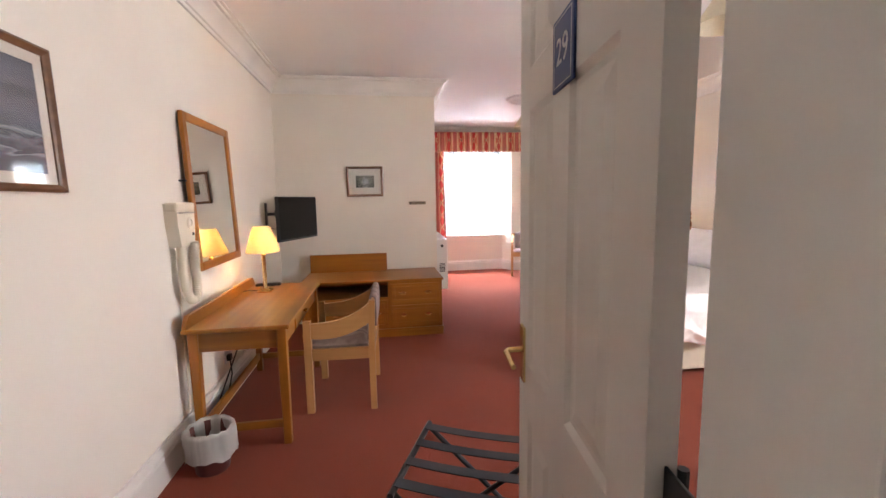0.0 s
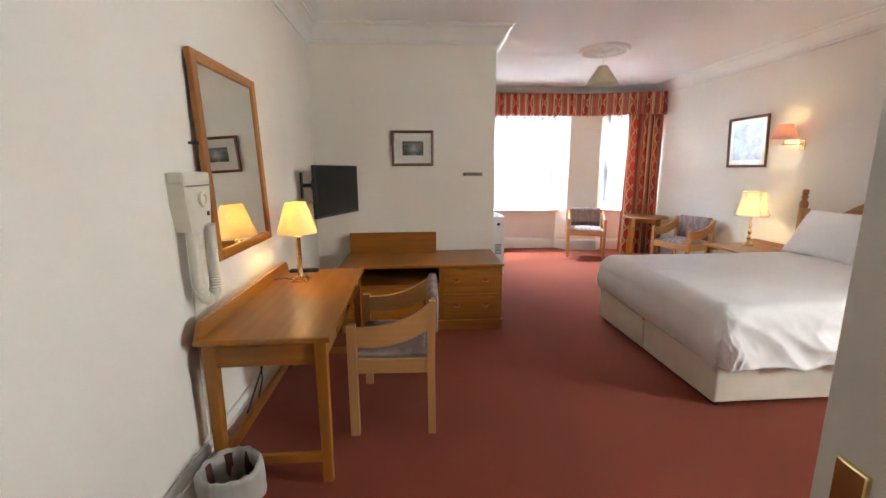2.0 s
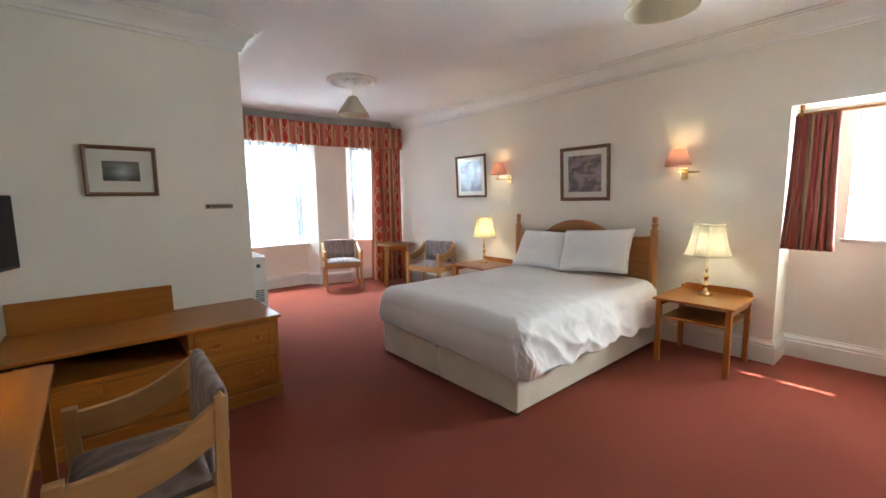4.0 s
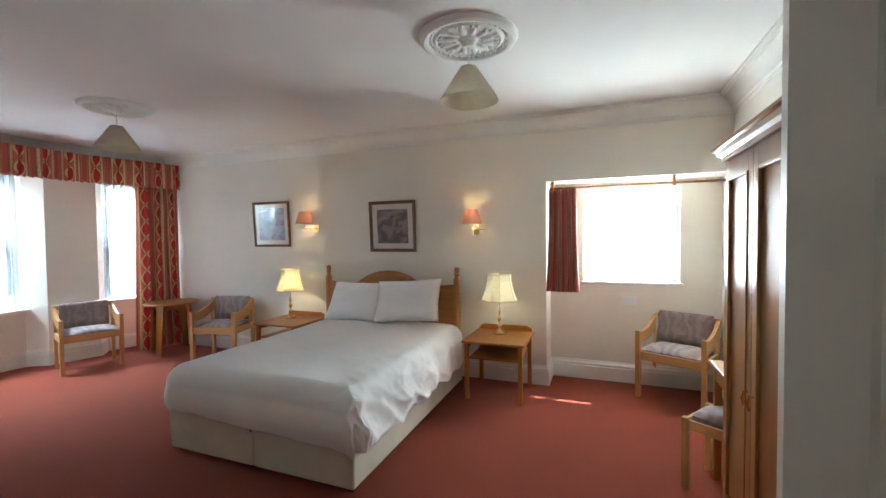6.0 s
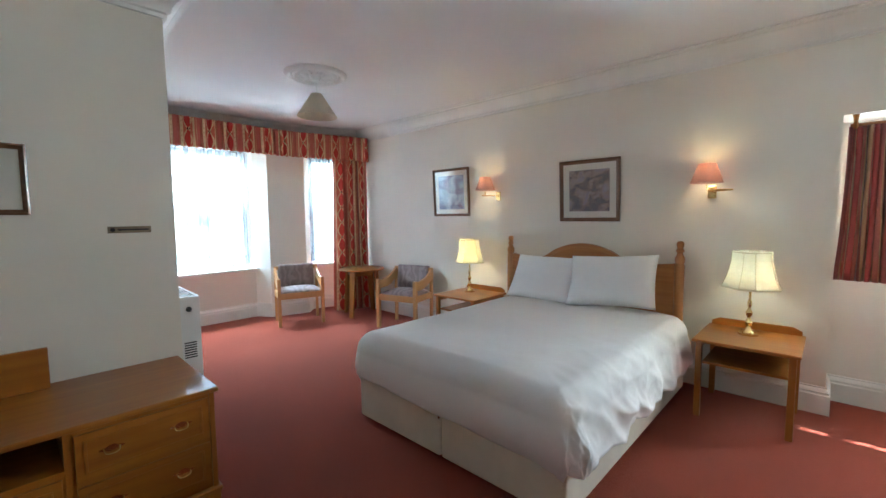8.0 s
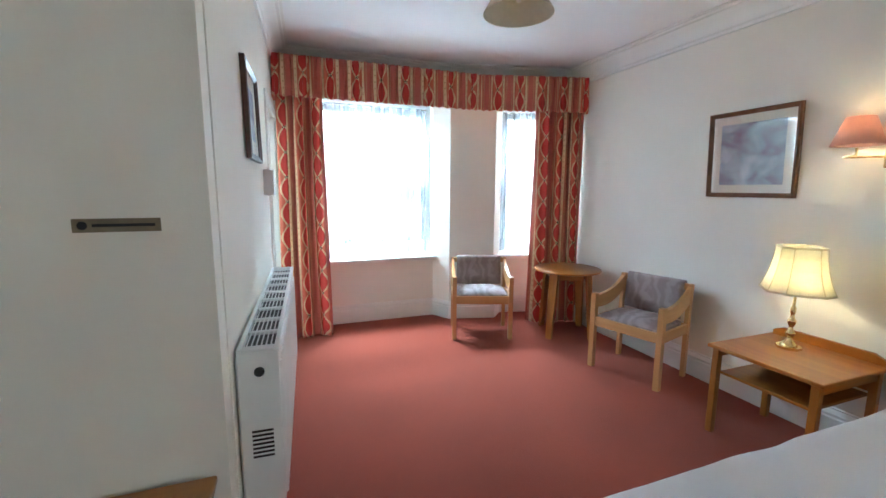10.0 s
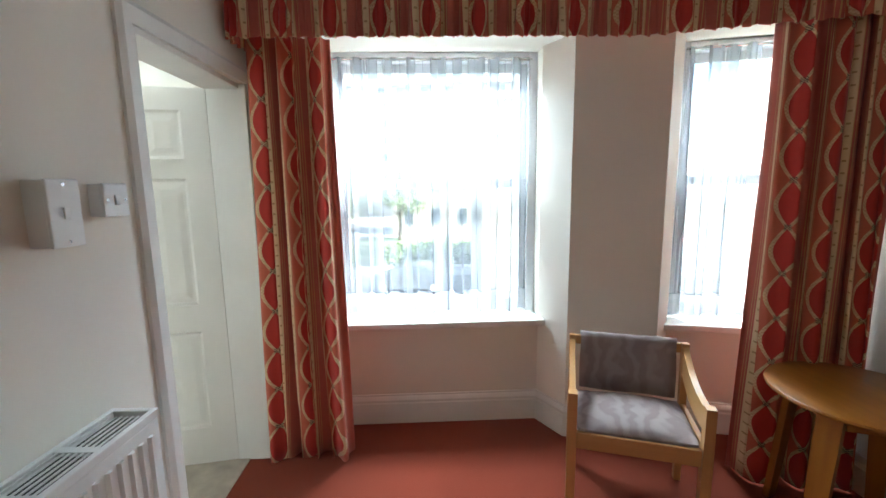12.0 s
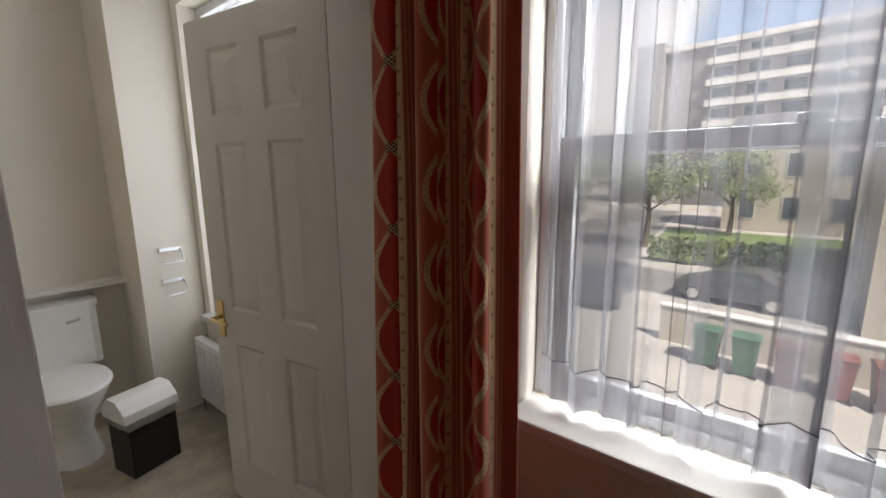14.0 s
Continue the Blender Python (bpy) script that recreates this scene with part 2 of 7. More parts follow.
def tube(points, r, n=8, bm=None, cap=True):
    """A round bar along points; r may be one radius or one for each point."""
    own = bmesh.new()
    pts = [Vector(p) for p in points]
    rad = r if isinstance(r, (list, tuple)) else [r] * len(pts)
    rings, side = [], None
    for i, p in enumerate(pts):
        d = (pts[min(i + 1, len(pts) - 1)] - pts[max(i - 1, 0)]).normalized()
        if side is None:
            side = d.orthogonal().normalized()
        side = (side - d * side.dot(d)).normalized()
        up = d.cross(side)
        rings.append([own.verts.new(p + rad[i] * (math.cos(2 * math.pi * k / n) * side + math.sin(2 * math.pi * k / n) * up)) for k in range(n)])
    for a, b in zip(rings, rings[1:]):
        for k in range(n):
            own.faces.new((a[k], a[(k + 1) % n], b[(k + 1) % n], b[k]))
    if cap:
        own.faces.new(rings[0][::-1]), own.faces.new(rings[-1])
    return merged(bm, own)


def moulding(path, profile, closed=False):
    """A moulding that runs along a wall line with the room on its left; profile rows are (distance from the wall, height)."""
    bm = bmesh.new()
    pts = [Vector((x, y)) for x, y in path]
    n = len(pts)
    rings = []
    for i, p in enumerate(pts):
        prev = pts[i - 1] if (i or closed) else None
        nxt = pts[(i + 1) % n] if (i < n - 1 or closed) else None
        ns = []
        for a, b in ((prev, p), (p, nxt)):
            if a is not None and b is not None:
                d = (b - a).normalized()
                ns.append(Vector((-d.y, d.x)))
        k = ns[0] if len(ns) == 1 else (ns[0] + ns[1]) / max(1 + ns[0].dot(ns[1]), 0.15)
        rings.append([bm.verts.new((p.x + k.x * d, p.y + k.y * d, z)) for d, z in profile])
    m = len(profile)
    for i in range(n if closed else n - 1):
        a, b = rings[i], rings[(i + 1) % n]
        for k in range(m):
            bm.faces.new((a[k], b[k], b[(k + 1) % m], a[(k + 1) % m]))
    if not closed:
        bm.faces.new(rings[0]), bm.faces.new(rings[-1][::-1])
    return bm


# ---- the room: floor, walls, ceiling ----
LX, RX, BY, EY, CZ = -1.19, 3.74, 0.25, 4.70, 2.70
WX, WSLOPE = 0.575, 0.04   # face of the wall beside the bay, which runs slightly askew


def wx(y):
    return WX + WSLOPE * (y - EY)


WA = -math.degrees(math.atan(WSLOPE))
FY = 7.605          # face of the wall round the front bay window
BX0, BX1 = 2.43, 3.74
SL = Vector((BX1 - BX0, 7.27 - FY)).normalized()   # run of the slanting side of the bay
SN = Vector((-SL.y, SL.x))


def slant(s, d, z=None):
    """A place on the slanting wall: s metres along it, d metres out from its face."""
    p = Vector((BX0, FY)) + SL * s + SN * d
    return (p.x, p.y) if z is None else (p.x, p.y, z)


structure("floor", boxes([(-1.6, 4.2, 0.18, 8.0, -0.06, 0.0)]), M_CARPET, "red short-pile fitted carpet", "floor")
structure("floor_bathroom", boxes([(-2.0, WX - 0.02, 4.82, 7.9, 0.0, 0.006)]), M_LINO, "beige vinyl floor of the bathroom", "floor")
structure("floor_corridor", boxes([(-1.6, 1.4, -2.2, 0.18, -0.06, 0.0)]), M_CARPET, "red carpet of the corridor", "floor")
structure("ceiling", boxes([(-2.1, 4.5, -2.3, 8.1, CZ, CZ + 0.12)]), M_CEIL, "white painted plaster ceiling", "ceiling")
structure("wall_left", boxes([(LX - 0.15, LX, BY, EY, 0, CZ)]), M_WALL, "cream painted plaster wall", "wall")
structure("wall_end", boxes([(LX - 0.15, WX - 0.0, EY, EY + 0.12, 0, CZ)]), M_WALL, "cream painted partition wall", "wall")
BD0, BD1, BDH = 6.70, 7.50, 2.07    # bathroom doorway
wb_mesh = bmesh.new()
for y0, y1, z0 in ((EY + 0.12, BD0, 0), (BD1, 8.0, 0), (BD0, BD1, BDH)):
    prism([(wx(y0), y0), (wx(y1), y1), (wx(y1) - 0.19, y1), (wx(y0) - 0.19, y0)], z0, CZ, bm=wb_mesh)
structure("wall_bathroom", wb_mesh,
          M_WALL, "cream painted wall with the bathroom doorway", "wall")
DX0, DX1, DH = -0.56, 0.256, 2.04   # entrance doorway
structure("wall_back", boxes([(LX - 0.15, DX0, BY - 0.14, BY, 0, CZ), (DX1, 4.5, BY - 0.14, BY, 0, CZ), (DX0, DX1, BY - 0.14, BY, DH, CZ)]),
          M_WALL, "cream painted wall with the entrance doorway", "wall")
RY0, RY1, RH, RD = 0.25, 1.835, 2.055, 4.09    # window recess in the side wall
W3 = (0.60, 1.50, 1.03, 1.98)                  # its window: y0 y1 z0 z1
# the unseen outer depth is added to narrow the sun patch on the carpet
structure("wall_right", boxes([(RX, RX + 0.91, RY1, 8.1, 0, CZ), (RX, RX + 0.91, BY, RY1, RH, CZ),
                               (RD, RX + 0.91, BY, W3[0], 0, RH), (RD, RX + 0.91, W3[1], RY1, 0, RH),
                               (RD, RX + 0.91, W3[0], W3[1], 0, W3[2]), (RD, RX + 0.91, W3[0], W3[1], W3[3], RH)]),
          M_WALL, "cream painted wall with a window recess", "wall")
W1 = (0.99, 2.31, 0.66, 2.36)                  # front bay window: x0 x1 z0 z1
bay = prism([(wx(FY), FY), (0.87, FY), (0.99, 7.82), (0.99, 8.10), (wx(FY), 8.10)], 0, CZ)
prism([(0.87, FY), (2.43, FY), (2.31, 7.82), (2.31, 8.10), (0.99, 8.10), (0.99, 7.82)], W1[3], CZ, bm=bay)
prism([(0.99, 7.82), (2.31, 7.82), (2.31, 8.10), (0.99, 8.10)], 0, W1[2], bm=bay)
prism([(2.43, FY), slant(0.50, 0), slant(0.61, 0.2), slant(0.61, 0.46), (2.31, 8.10), (2.31, 7.82)], 0, CZ, bm=bay)
prism([slant(0.50, 0), slant(1.352, 0), slant(1.352, 0.2), slant(0.61, 0.2)], W1[3], CZ, bm=bay)
prism([slant(0.61, 0.2), slant(1.41, 0.2), slant(1.41, 0.46), slant(0.61, 0.46)], 0, W1[2], bm=bay)
prism([slant(0.61, 0.2), slant(1.41, 0.2), slant(1.41, 0.46), slant(0.61, 0.46)], W1[3], CZ, bm=bay)
structure("wall_bay", bay, M_WALL, "cream painted bay wall with splayed window recesses", "wall")
# bathroom and corridor shells
structure("wall_bathroom_window", boxes([(-2.1, -1.12, 7.68, 7.9, 0, CZ), (-0.02, 0.50, 7.68, 7.9, 0, CZ), (-1.12, -0.02, 7.68, 7.9, 0, 0.60), (-1.12, -0.02, 7.68, 7.9, 2.42, CZ)]),
          M_WALL, "pale wall with the bathroom window", "wall")
structure("wall_bathroom_far", boxes([(-2.1, -1.6, EY, 7.68, 0, CZ)]), M_WALL, "pale painted bathroom wall", "wall")
structure("wall_bathroom_box", boxes([(-1.6, -1.20, 7.36, 7.68, 0, CZ)], 0.004), M_WALL, "pale boxed-out corner of the bathroom", "wall")
structure("wall_corridor", boxes([(-1.75, -1.6, -2.3, 0.11, 0, CZ), (1.4, 1.55, -2.3, 0.11, 0, CZ), (-1.6, 1.4, -2.3, -2.2, 0, CZ)]), M_WALL,
          "cream painted corridor walls", "wall")

CORNICE = [(0.0, CZ - 0.155), (0.018, CZ - 0.155), (0.022, CZ - 0.135), (0.034, CZ - 0.128), (0.040, CZ - 0.10), (0.062, CZ - 0.066), (0.095, CZ - 0.044),
           (0.105, CZ - 0.030), (0.125, CZ - 0.026), (0.13, CZ - 0.012), (0.15, CZ - 0.010), (0.15, CZ + 0.002), (0.0, CZ + 0.002)]
ROOM = [(LX, BY), (RX, BY), (RX, 7.27), (BX0, FY), (wx(FY), FY), (WX, EY), (LX, EY)]
structure("cornice", moulding(ROOM, CORNICE, True), M_TRIM, "white moulded plaster cornice", "cornice", smooth=25)
SKIRT = [(0.0, 0.0), (0.028, 0.0), (0.028, 0.135), (0.022, 0.142), (0.022, 0.150), (0.024, 0.158), (0.014, 0.176), (0.008, 0.182), (0.008, 0.192), (0.0, 0.194)]
SKIRTS = [[(DX1 + 0.09, BY), (RD, BY), (RD, RY1), (RX, RY1), (RX, 7.27), slant(1.352, 0.2), slant(0.61, 0.2), slant(0.50, 0), (BX0, FY), (2.31, 7.82), (0.99, 7.82), (0.87, FY), (wx(FY), FY)],
          [(wx(BD0 - 0.085), BD0 - 0.085), (WX, EY), (LX, EY), (LX, BY), (DX0 - 0.09, BY)]]
for run in SKIRTS:
    structure("baseboard", moulding(run, SKIRT), M_TRIM, "tall white moulded skirting board", "baseboard", smooth=25)

# ---- windows and doors ----
M_UPVC = mat("white_window_frame", (0.78, 0.80, 0.82), 0.3, var=0.02)
M_GLASS = bpy.data.materials.new("clear_glass")
M_GLASS.use_nodes = True
_n, _l = M_GLASS.node_tree.nodes, M_GLASS.node_tree.links
_n.remove(_n["Principled BSDF"])
_t, _g, _x = _n.new("ShaderNodeBsdfTransparent"), _n.new("ShaderNodeBsdfGlossy"), _n.new("ShaderNodeMixShader")
_t.inputs[0].default_value, _g.inputs["Roughness"].default_value, _x.inputs[0].default_value = (0.94, 0.96, 0.96, 1), 0.02, 0.05
_l.new(_t.outputs[0], _x.inputs[1]), _l.new(_g.outputs[0], _x.inputs[2]), _l.new(_x.outputs[0], _n["Material Output"].inputs[0])


def sheer(name, colour, clear):
    """Net curtain: open weave that lets the view and the light through."""
    m = bpy.data.materials.new(name)
    m.use_nodes = True
    n, l = m.node_tree.nodes, m.node_tree.links
    n.remove(n["Principled BSDF"])
    tr, d, t = n.new("ShaderNodeBsdfTransparent"), n.new("ShaderNodeBsdfDiffuse"), n.new("ShaderNodeBsdfTranslucent")
    a, b = n.new("ShaderNodeMixShader"), n.new("ShaderNodeMixShader")
    tc, nz, mr = n.new("ShaderNodeTexCoord"), n.new("ShaderNodeTexNoise"), n.new("ShaderNodeMapRange")
    mp = n.new("ShaderNodeMapping")
    mp.inputs["Scale"].default_value = (9, 3, 0.22)
    nz.inputs["Scale"].default_value = 1.5
    mr.inputs[1].default_value, mr.inputs[2].default_value = 0.44, 0.56
    mr.inputs[3].default_value, mr.inputs[4].default_value = (1 - clear) * 0.72, min(0.9, (1 - clear) * 1.38)
    l.new(tc.outputs["Object"], mp.inputs[0]), l.new(mp.outputs[0], nz.inputs["Vector"]), l.new(nz.outputs[0], mr.inputs[0])
    d.inputs[0].default_value = t.inputs[0].default_value = (*colour, 1)
    a.inputs[0].default_value = 0.6
    l.new(d.outputs[0], a.inputs[1]), l.new(t.outputs[0], a.inputs[2])
    l.new(mr.outputs[0], b.inputs[0]), l.new(tr.outputs[0], b.inputs[1]), l.new(a.outputs[0], b.inputs[2])
    l.new(b.outputs[0], n["Material Output"].inputs[0])
    return m


M_NET = sheer("white_net", (0.29, 0.297, 0.32), 0.46)
M_NET_HEM = sheer("white_net_hem", (0.45, 0.45, 0.47), 0.30)
M_HEMLINE = mat("dark_hem_stitch", (0.08, 0.09, 0.12), 0.8)


def sash_window(name, m, w, z0, z1, rail, label):
    """A sliding sash window in local coordinates: x across, y out, z up."""
    ob = thing(name, label, "window", m, kind="structure")
    f = 0.055
    part("window_frame", boxes([(0, f, 0, 0.1, z0, z1), (w - f, w, 0, 0.1, z0, z1), (f, w - f, 0, 0.1, z1 - f, z1), (f, w - f, 0, 0.1, z0, z0 + 0.04)], 0.006), M_UPVC, ob)
    for nm, a, b, y in (("lower_sash", z0 + 0.04, rail + 0.03, 0.02), ("upper_sash", rail - 0.03, z1 - f, 0.056)):
        s = 0.05
        sash = part(nm, boxes([(f, f + s, y, y + 0.034, a, b), (w - f - s, w - f, y, y + 0.034, a, b), (f + s, w - f - s, y, y + 0.034, b - 0.055, b),
                               (f + s, w - f - s, y, y + 0.034, a, a + 0.055)], 0.005), M_UPVC, ob)
        pane = part("pane", box(f + s - 0.004, w - f - s + 0.004, y + 0.014, y + 0.02, a + 0.05, b - 0.05), M_GLASS, sash)
        pane.visible_shadow = False
    part("sash_catch", box(w / 2 - 0.03, w / 2 + 0.03, 0.0, 0.03, rail + 0.03, rail + 0.05, 0.004), M_UPVC, ob)
    part("trickle_vent", boxes([(w / 2 - 0.2, w / 2 + 0.2, -0.012, 0.0, z1 - 0.035, z1 - 0.015)], 0.003), M_UPVC, ob)
    return ob


sash_window("window_1", pose(0.99, 7.93, 0), 1.32, 0.70, 2.36, 1.56, "white sliding sash window in the front of the bay")
ang = math.degrees(math.atan2(SL.y, SL.x))
sash_window("window_2", pose(*slant(0.615, 0.31, 0), 0, 0, ang), 0.80, 0.70, 2.36, 1.56, "white sliding sash window in the slanting side of the bay")
sill1 = box(0.95, 2.335, 7.735, 7.93, 0.66, 0.70, 0.008)
structure("window_sill_1", sill1, M_TRIM, "white gloss-painted window sill", "window sill")
sill2 = box(0.57, 1.38, 0.135, 0.31, 0.66, 0.70, 0.008)
sill2.transform(Matrix.Translation((BX0, FY, 0)) @ Matrix.Rotation(radians(ang), 4, "Z"))
structure("window_sill_2", sill2, M_TRIM, "white gloss-painted window sill", "window sill")
# side window in the recess
w3 = thing("window_3", "white casement window in the side recess", "window", pose(RD + 0.09, W3[0], 0), kind="structure")
ww = W3[1] - W3[0]
part("window_frame", boxes([(0, 0.07, 0, 0.06, W3[2], W3[3]), (0, 0.07, ww - 0.06, ww, W3[2], W3[3]), (0, 0.07, 0.06, ww - 0.06, W3[3] - 0.06, W3[3]),
                            (0, 0.07, 0.06, ww - 0.06, W3[2], W3[2] + 0.06), (0, 0.07, ww * 0.72 - 0.025, ww * 0.72 + 0.025, W3[2] + 0.06, W3[3] - 0.06)], 0.006), M_UPVC, w3)
for a, b in ((0.06, ww * 0.72 - 0.025), (ww * 0.72 + 0.025, ww - 0.06)):
    pane = part("pane", box(0.03, 0.036, a, b, W3[2] + 0.06, W3[3] - 0.06), M_GLASS, w3)
    pane.visible_shadow = False
structure("window_sill_3", box(RD - 0.02, RD + 0.09, W3[0] - 0.03, W3[1] + 0.03, W3[2] - 0.025, W3[2] + 0.004, 0.006), M_TRIM, "narrow white window sill", "window sill")
# bathroom window
M_FROST = sheer("frosted_glass", (0.9, 0.95, 1.0), 0.15)
w4 = thing("window_4", "frosted bathroom window with a top light", "window", pose(-1.12, 7.78, 0), kind="structure")
part("window_frame", boxes([(0, 0.05, 0, 0.07, 0.62, 2.42), (1.05, 1.10, 0, 0.07, 0.62, 2.42), (0.05, 1.05, 0, 0.07, 2.37, 2.42), (0.05, 1.05, 0, 0.07, 0.62, 0.67),
                            (0.05, 1.05, 0, 0.07, 2.02, 2.08)], 0.006), M_UPVC, w4)
for a, b in ((0.67, 2.02), (2.08, 2.37)):
    part("pane", box(0.05, 1.05, 0.03, 0.036, a, b), M_FROST, w4).visible_shadow = False
structure("window_sill_4", box(-1.15, 0.0, 7.63, 7.78, 0.585, 0.62, 0.006), M_TRIM, "white painted bathroom window sill", "window sill")


def net_curtain(name, m, w, z0, z1, folds, seed, label, hem=True):
    """Gathered net hung close to the glass, longer and fuller in its folds."""
    rnd = random.Random(seed)
    n, rows = folds * 10, 14
    ph = [rnd.uniform(0, 6.3) for _ in range(6)]
    bm, bh, bl = bmesh.new(), bmesh.new(), bmesh.new()

    def place(i, z):
        u = i / n
        g = (z1 - z) / (z1 - z0)
        y = 0.020 * (0.5 + 0.7 * g) * math.sin(folds * 2 * math.pi * u + ph[0] + 0.8 * math.sin(7 * u + ph[1])) + 0.012 * math.sin(folds * 4.7 * u + ph[2] + g)
        x = u * w + 0.014 * g * math.sin(folds * 5.1 * u + ph[3]) + 0.010 * math.sin(folds * 11 * u + ph[4])
        return (x, y, z)

    low = [z0 + 0.012 * math.sin(folds * 3.1 * i / n + ph[5]) for i in range(n + 1)]
    hemz = [q + 0.135 for q in low]
    top = [[bm.verts.new(place(i, hemz[i] + (z1 - hemz[i]) * k / rows)) for i in range(n + 1)] for k in range(rows + 1)]
    for a, b in zip(top, top[1:]):
        for i in range(n):
            bm.faces.new((a[i], a[i + 1], b[i + 1], b[i]))
    bot = [[bh.verts.new(place(i, low[i] + (hemz[i] - low[i]) * k / 3)) for i in range(n + 1)] for k in range(4)]
    for a, b in zip(bot, bot[1:]):
        for i in range(n):
            bh.faces.new((a[i], a[i + 1], b[i + 1], b[i]))
    ob = thing(name, label, "net curtain", m)
    part("net", bm, M_NET, ob, smooth=1)
    part("hem", bh, M_NET_HEM, ob, smooth=1)
    for i in range(n):
        p, q = Vector(place(i, hemz[i])), Vector(place(i + 1, hemz[i + 1]))
        vs = [bl.verts.new(c) for c in (p + Vector((0, -0.002, -0.002)), q + Vector((0, -0.002, -0.002)), q + Vector((0, -0.002, 0.002)), p + Vector((0, -0.002, 0.002)))]
        bl.faces.new(vs)
    part("hem_stitch", bl, M_HEMLINE, ob, "dark stitched hem line")
    part("curtain_wire", tube([(-0.01, 0, z1 - 0.01), (w + 0.01, 0, z1 - 0.01)], 0.004, 6), M_STEEL, ob)
    return ob


net_curtain("net_curtain", pose(1.05, 7.865, 0), 1.20, 0.735, 2.31, 15, 3, "sheer white net curtain hanging at the bay window")
net_curtain("net_curtain", pose(*slant(0.64, 0.25, 0), 0, 0, ang), 0.73, 0.735, 2.31, 9, 5, "sheer white net curtain hanging at the slanting window")
net_curtain("net_curtain", pose(RD + 0.045, W3[0] + 0.01, 0, 0, 0, 90), ww - 0.02, W3[2] + 0.012, W3[3] - 0.005, 10, 8, "sheer white net curtain hanging at the recess window")


def panel_door(name, m, w, h, label, hinge=0.01, st=0.105, cm=0.05):
    """A six-panel door: hinge edge at x=0, leaf along +x, thickness along y."""
    ob = thing(name, label, "door", m, kind="structure")
    th = 0.04
    xs = [(st, w / 2 - cm), (w / 2 + cm, w - st)]
    zs = [(0.22, 0.78), (0.93, 1.60), (1.70, h - 0.11)]
    rows = [(0, st, 0, th, 0.008, h), (w - st, w, 0, th, 0.008, h), (w / 2 - cm, w / 2 + cm, 0, th, 0.008, h)]
    for a, b in xs:
        for z0, z1 in zip([0.008] + [q[1] for q in zs], [q[0] for q in zs] + [h]):
            rows.append((a, b, 0, th, z0, z1))
    part("leaf", boxes(rows), M_DOOR, ob)
    for a, b in xs:
        for c, d in zs:
            bm = bmesh.new()
            for y0, y1, ys in ((0.0, 0.008, 1), (th, th - 0.008, -1)):
                o = [bm.verts.new((x, y0, z)) for x, z in ((a, c), (b, c), (b, d), (a, d))]
                i1 = [bm.verts.new((x, y1, z)) for x, z in ((a + 0.014, c + 0.014), (b - 0.014, c + 0.014), (b - 0.014, d - 0.014), (a + 0.014, d - 0.014))]
                i2 = [bm.verts.new((x, y1, z)) for x, z in ((a + 0.026, c + 0.026), (b - 0.026, c + 0.026), (b - 0.026, d - 0.026), (a + 0.026, d - 0.026))]
                yi = y0 + 0.003 * ys
                i3 = [bm.verts.new((x, yi, z)) for x, z in ((a + 0.055, c + 0.055), (b - 0.055, c + 0.055), (b - 0.055, d - 0.055), (a + 0.055, d - 0.055))]
                for p, q in ((o, i1), (i1, i2), (i2, i3)):
                    for k in range(4):
                        bm.faces.new((p[k], p[(k + 1) % 4], q[(k + 1) % 4], q[k]))
                bm.faces.new(i3)
            part("panel", bm, M_DOOR, ob)
    for z in (0.25, 1.0, 1.8):
        hp = part("hinge", box(-hinge, 0.002, 0.012, 0.016, z - 0.05, z + 0.05, 0.001), M_DARKSTEEL if hinge > 0.02 else M_BRASS, ob, "steel hinge leaf")
        part("knuckle", tube([(-0.006, -0.004, z - 0.05), (-0.006, -0.004, z + 0.05)], 0.007, 8), M_DARKSTEEL if hinge > 0.02 else M_BRASS, hp, smooth=40)
    return ob


def lever_handle(parent, x, z, side, sgn=-1):
    """Brass lever on a back plate; side is -1 on the y=0 face, 1 on the other."""
    y = 0.0 if side < 0 else 0.04
    plate = part("handle_plate", box(x - 0.022, x + 0.022, min(y, y + side * 0.008), max(y, y + side * 0.008), z - 0.09, z + 0.07, 0.003), M_BRASS, parent, "brass back plate")
    part("lever", tube([(x, y + side * 0.006, z), (x, y + side * 0.045, z), (x + sgn * 0.02, y + side * 0.055, z), (x + sgn * 0.11, y + side * 0.052, z - 0.006)],
                       [0.009, 0.008, 0.009, 0.007], 10), M_BRASS, plate, "curved brass lever", smooth=40)


# entrance door, standing open
hx, hy, fx, fy = 0.253, 0.262, 0.345, 1.02
da = math.degrees(math.atan2(fy - hy, fx - hx))
ent = panel_door("door_1", pose(hx, hy, 0, 0, 0, da) @ pose(0.058, -0.02, 0), math.hypot(fx - hx, fy - hy) - 0.05, 2.02, "open white six-panel entrance door with brass handle", 0.055)
dw = math.hypot(fx - hx, fy - hy) - 0.05
lever_handle(ent, dw - 0.055, 0.955, 1)
lever_handle(ent, dw - 0.055, 0.955, -1)
part("latch_plate", box(dw - 0.001, dw + 0.001, 0.01, 0.03, 0.86, 1.04), M_BRASS, ent, "brass latch plate")
M_BLUE = mat("dark_blue_sign", (0.022, 0.055, 0.20), 0.35, var=0.05)
M_WHITE_INK = mat("white_lettering", (0.8, 0.8, 0.8), 0.5)
sign = part("number_plate", box(dw - 0.44, dw - 0.32, 0.04, 0.046, 1.585, 1.72, 0.002), M_BLUE, ent, "dark blue room number plate")
fb = bmesh.new()
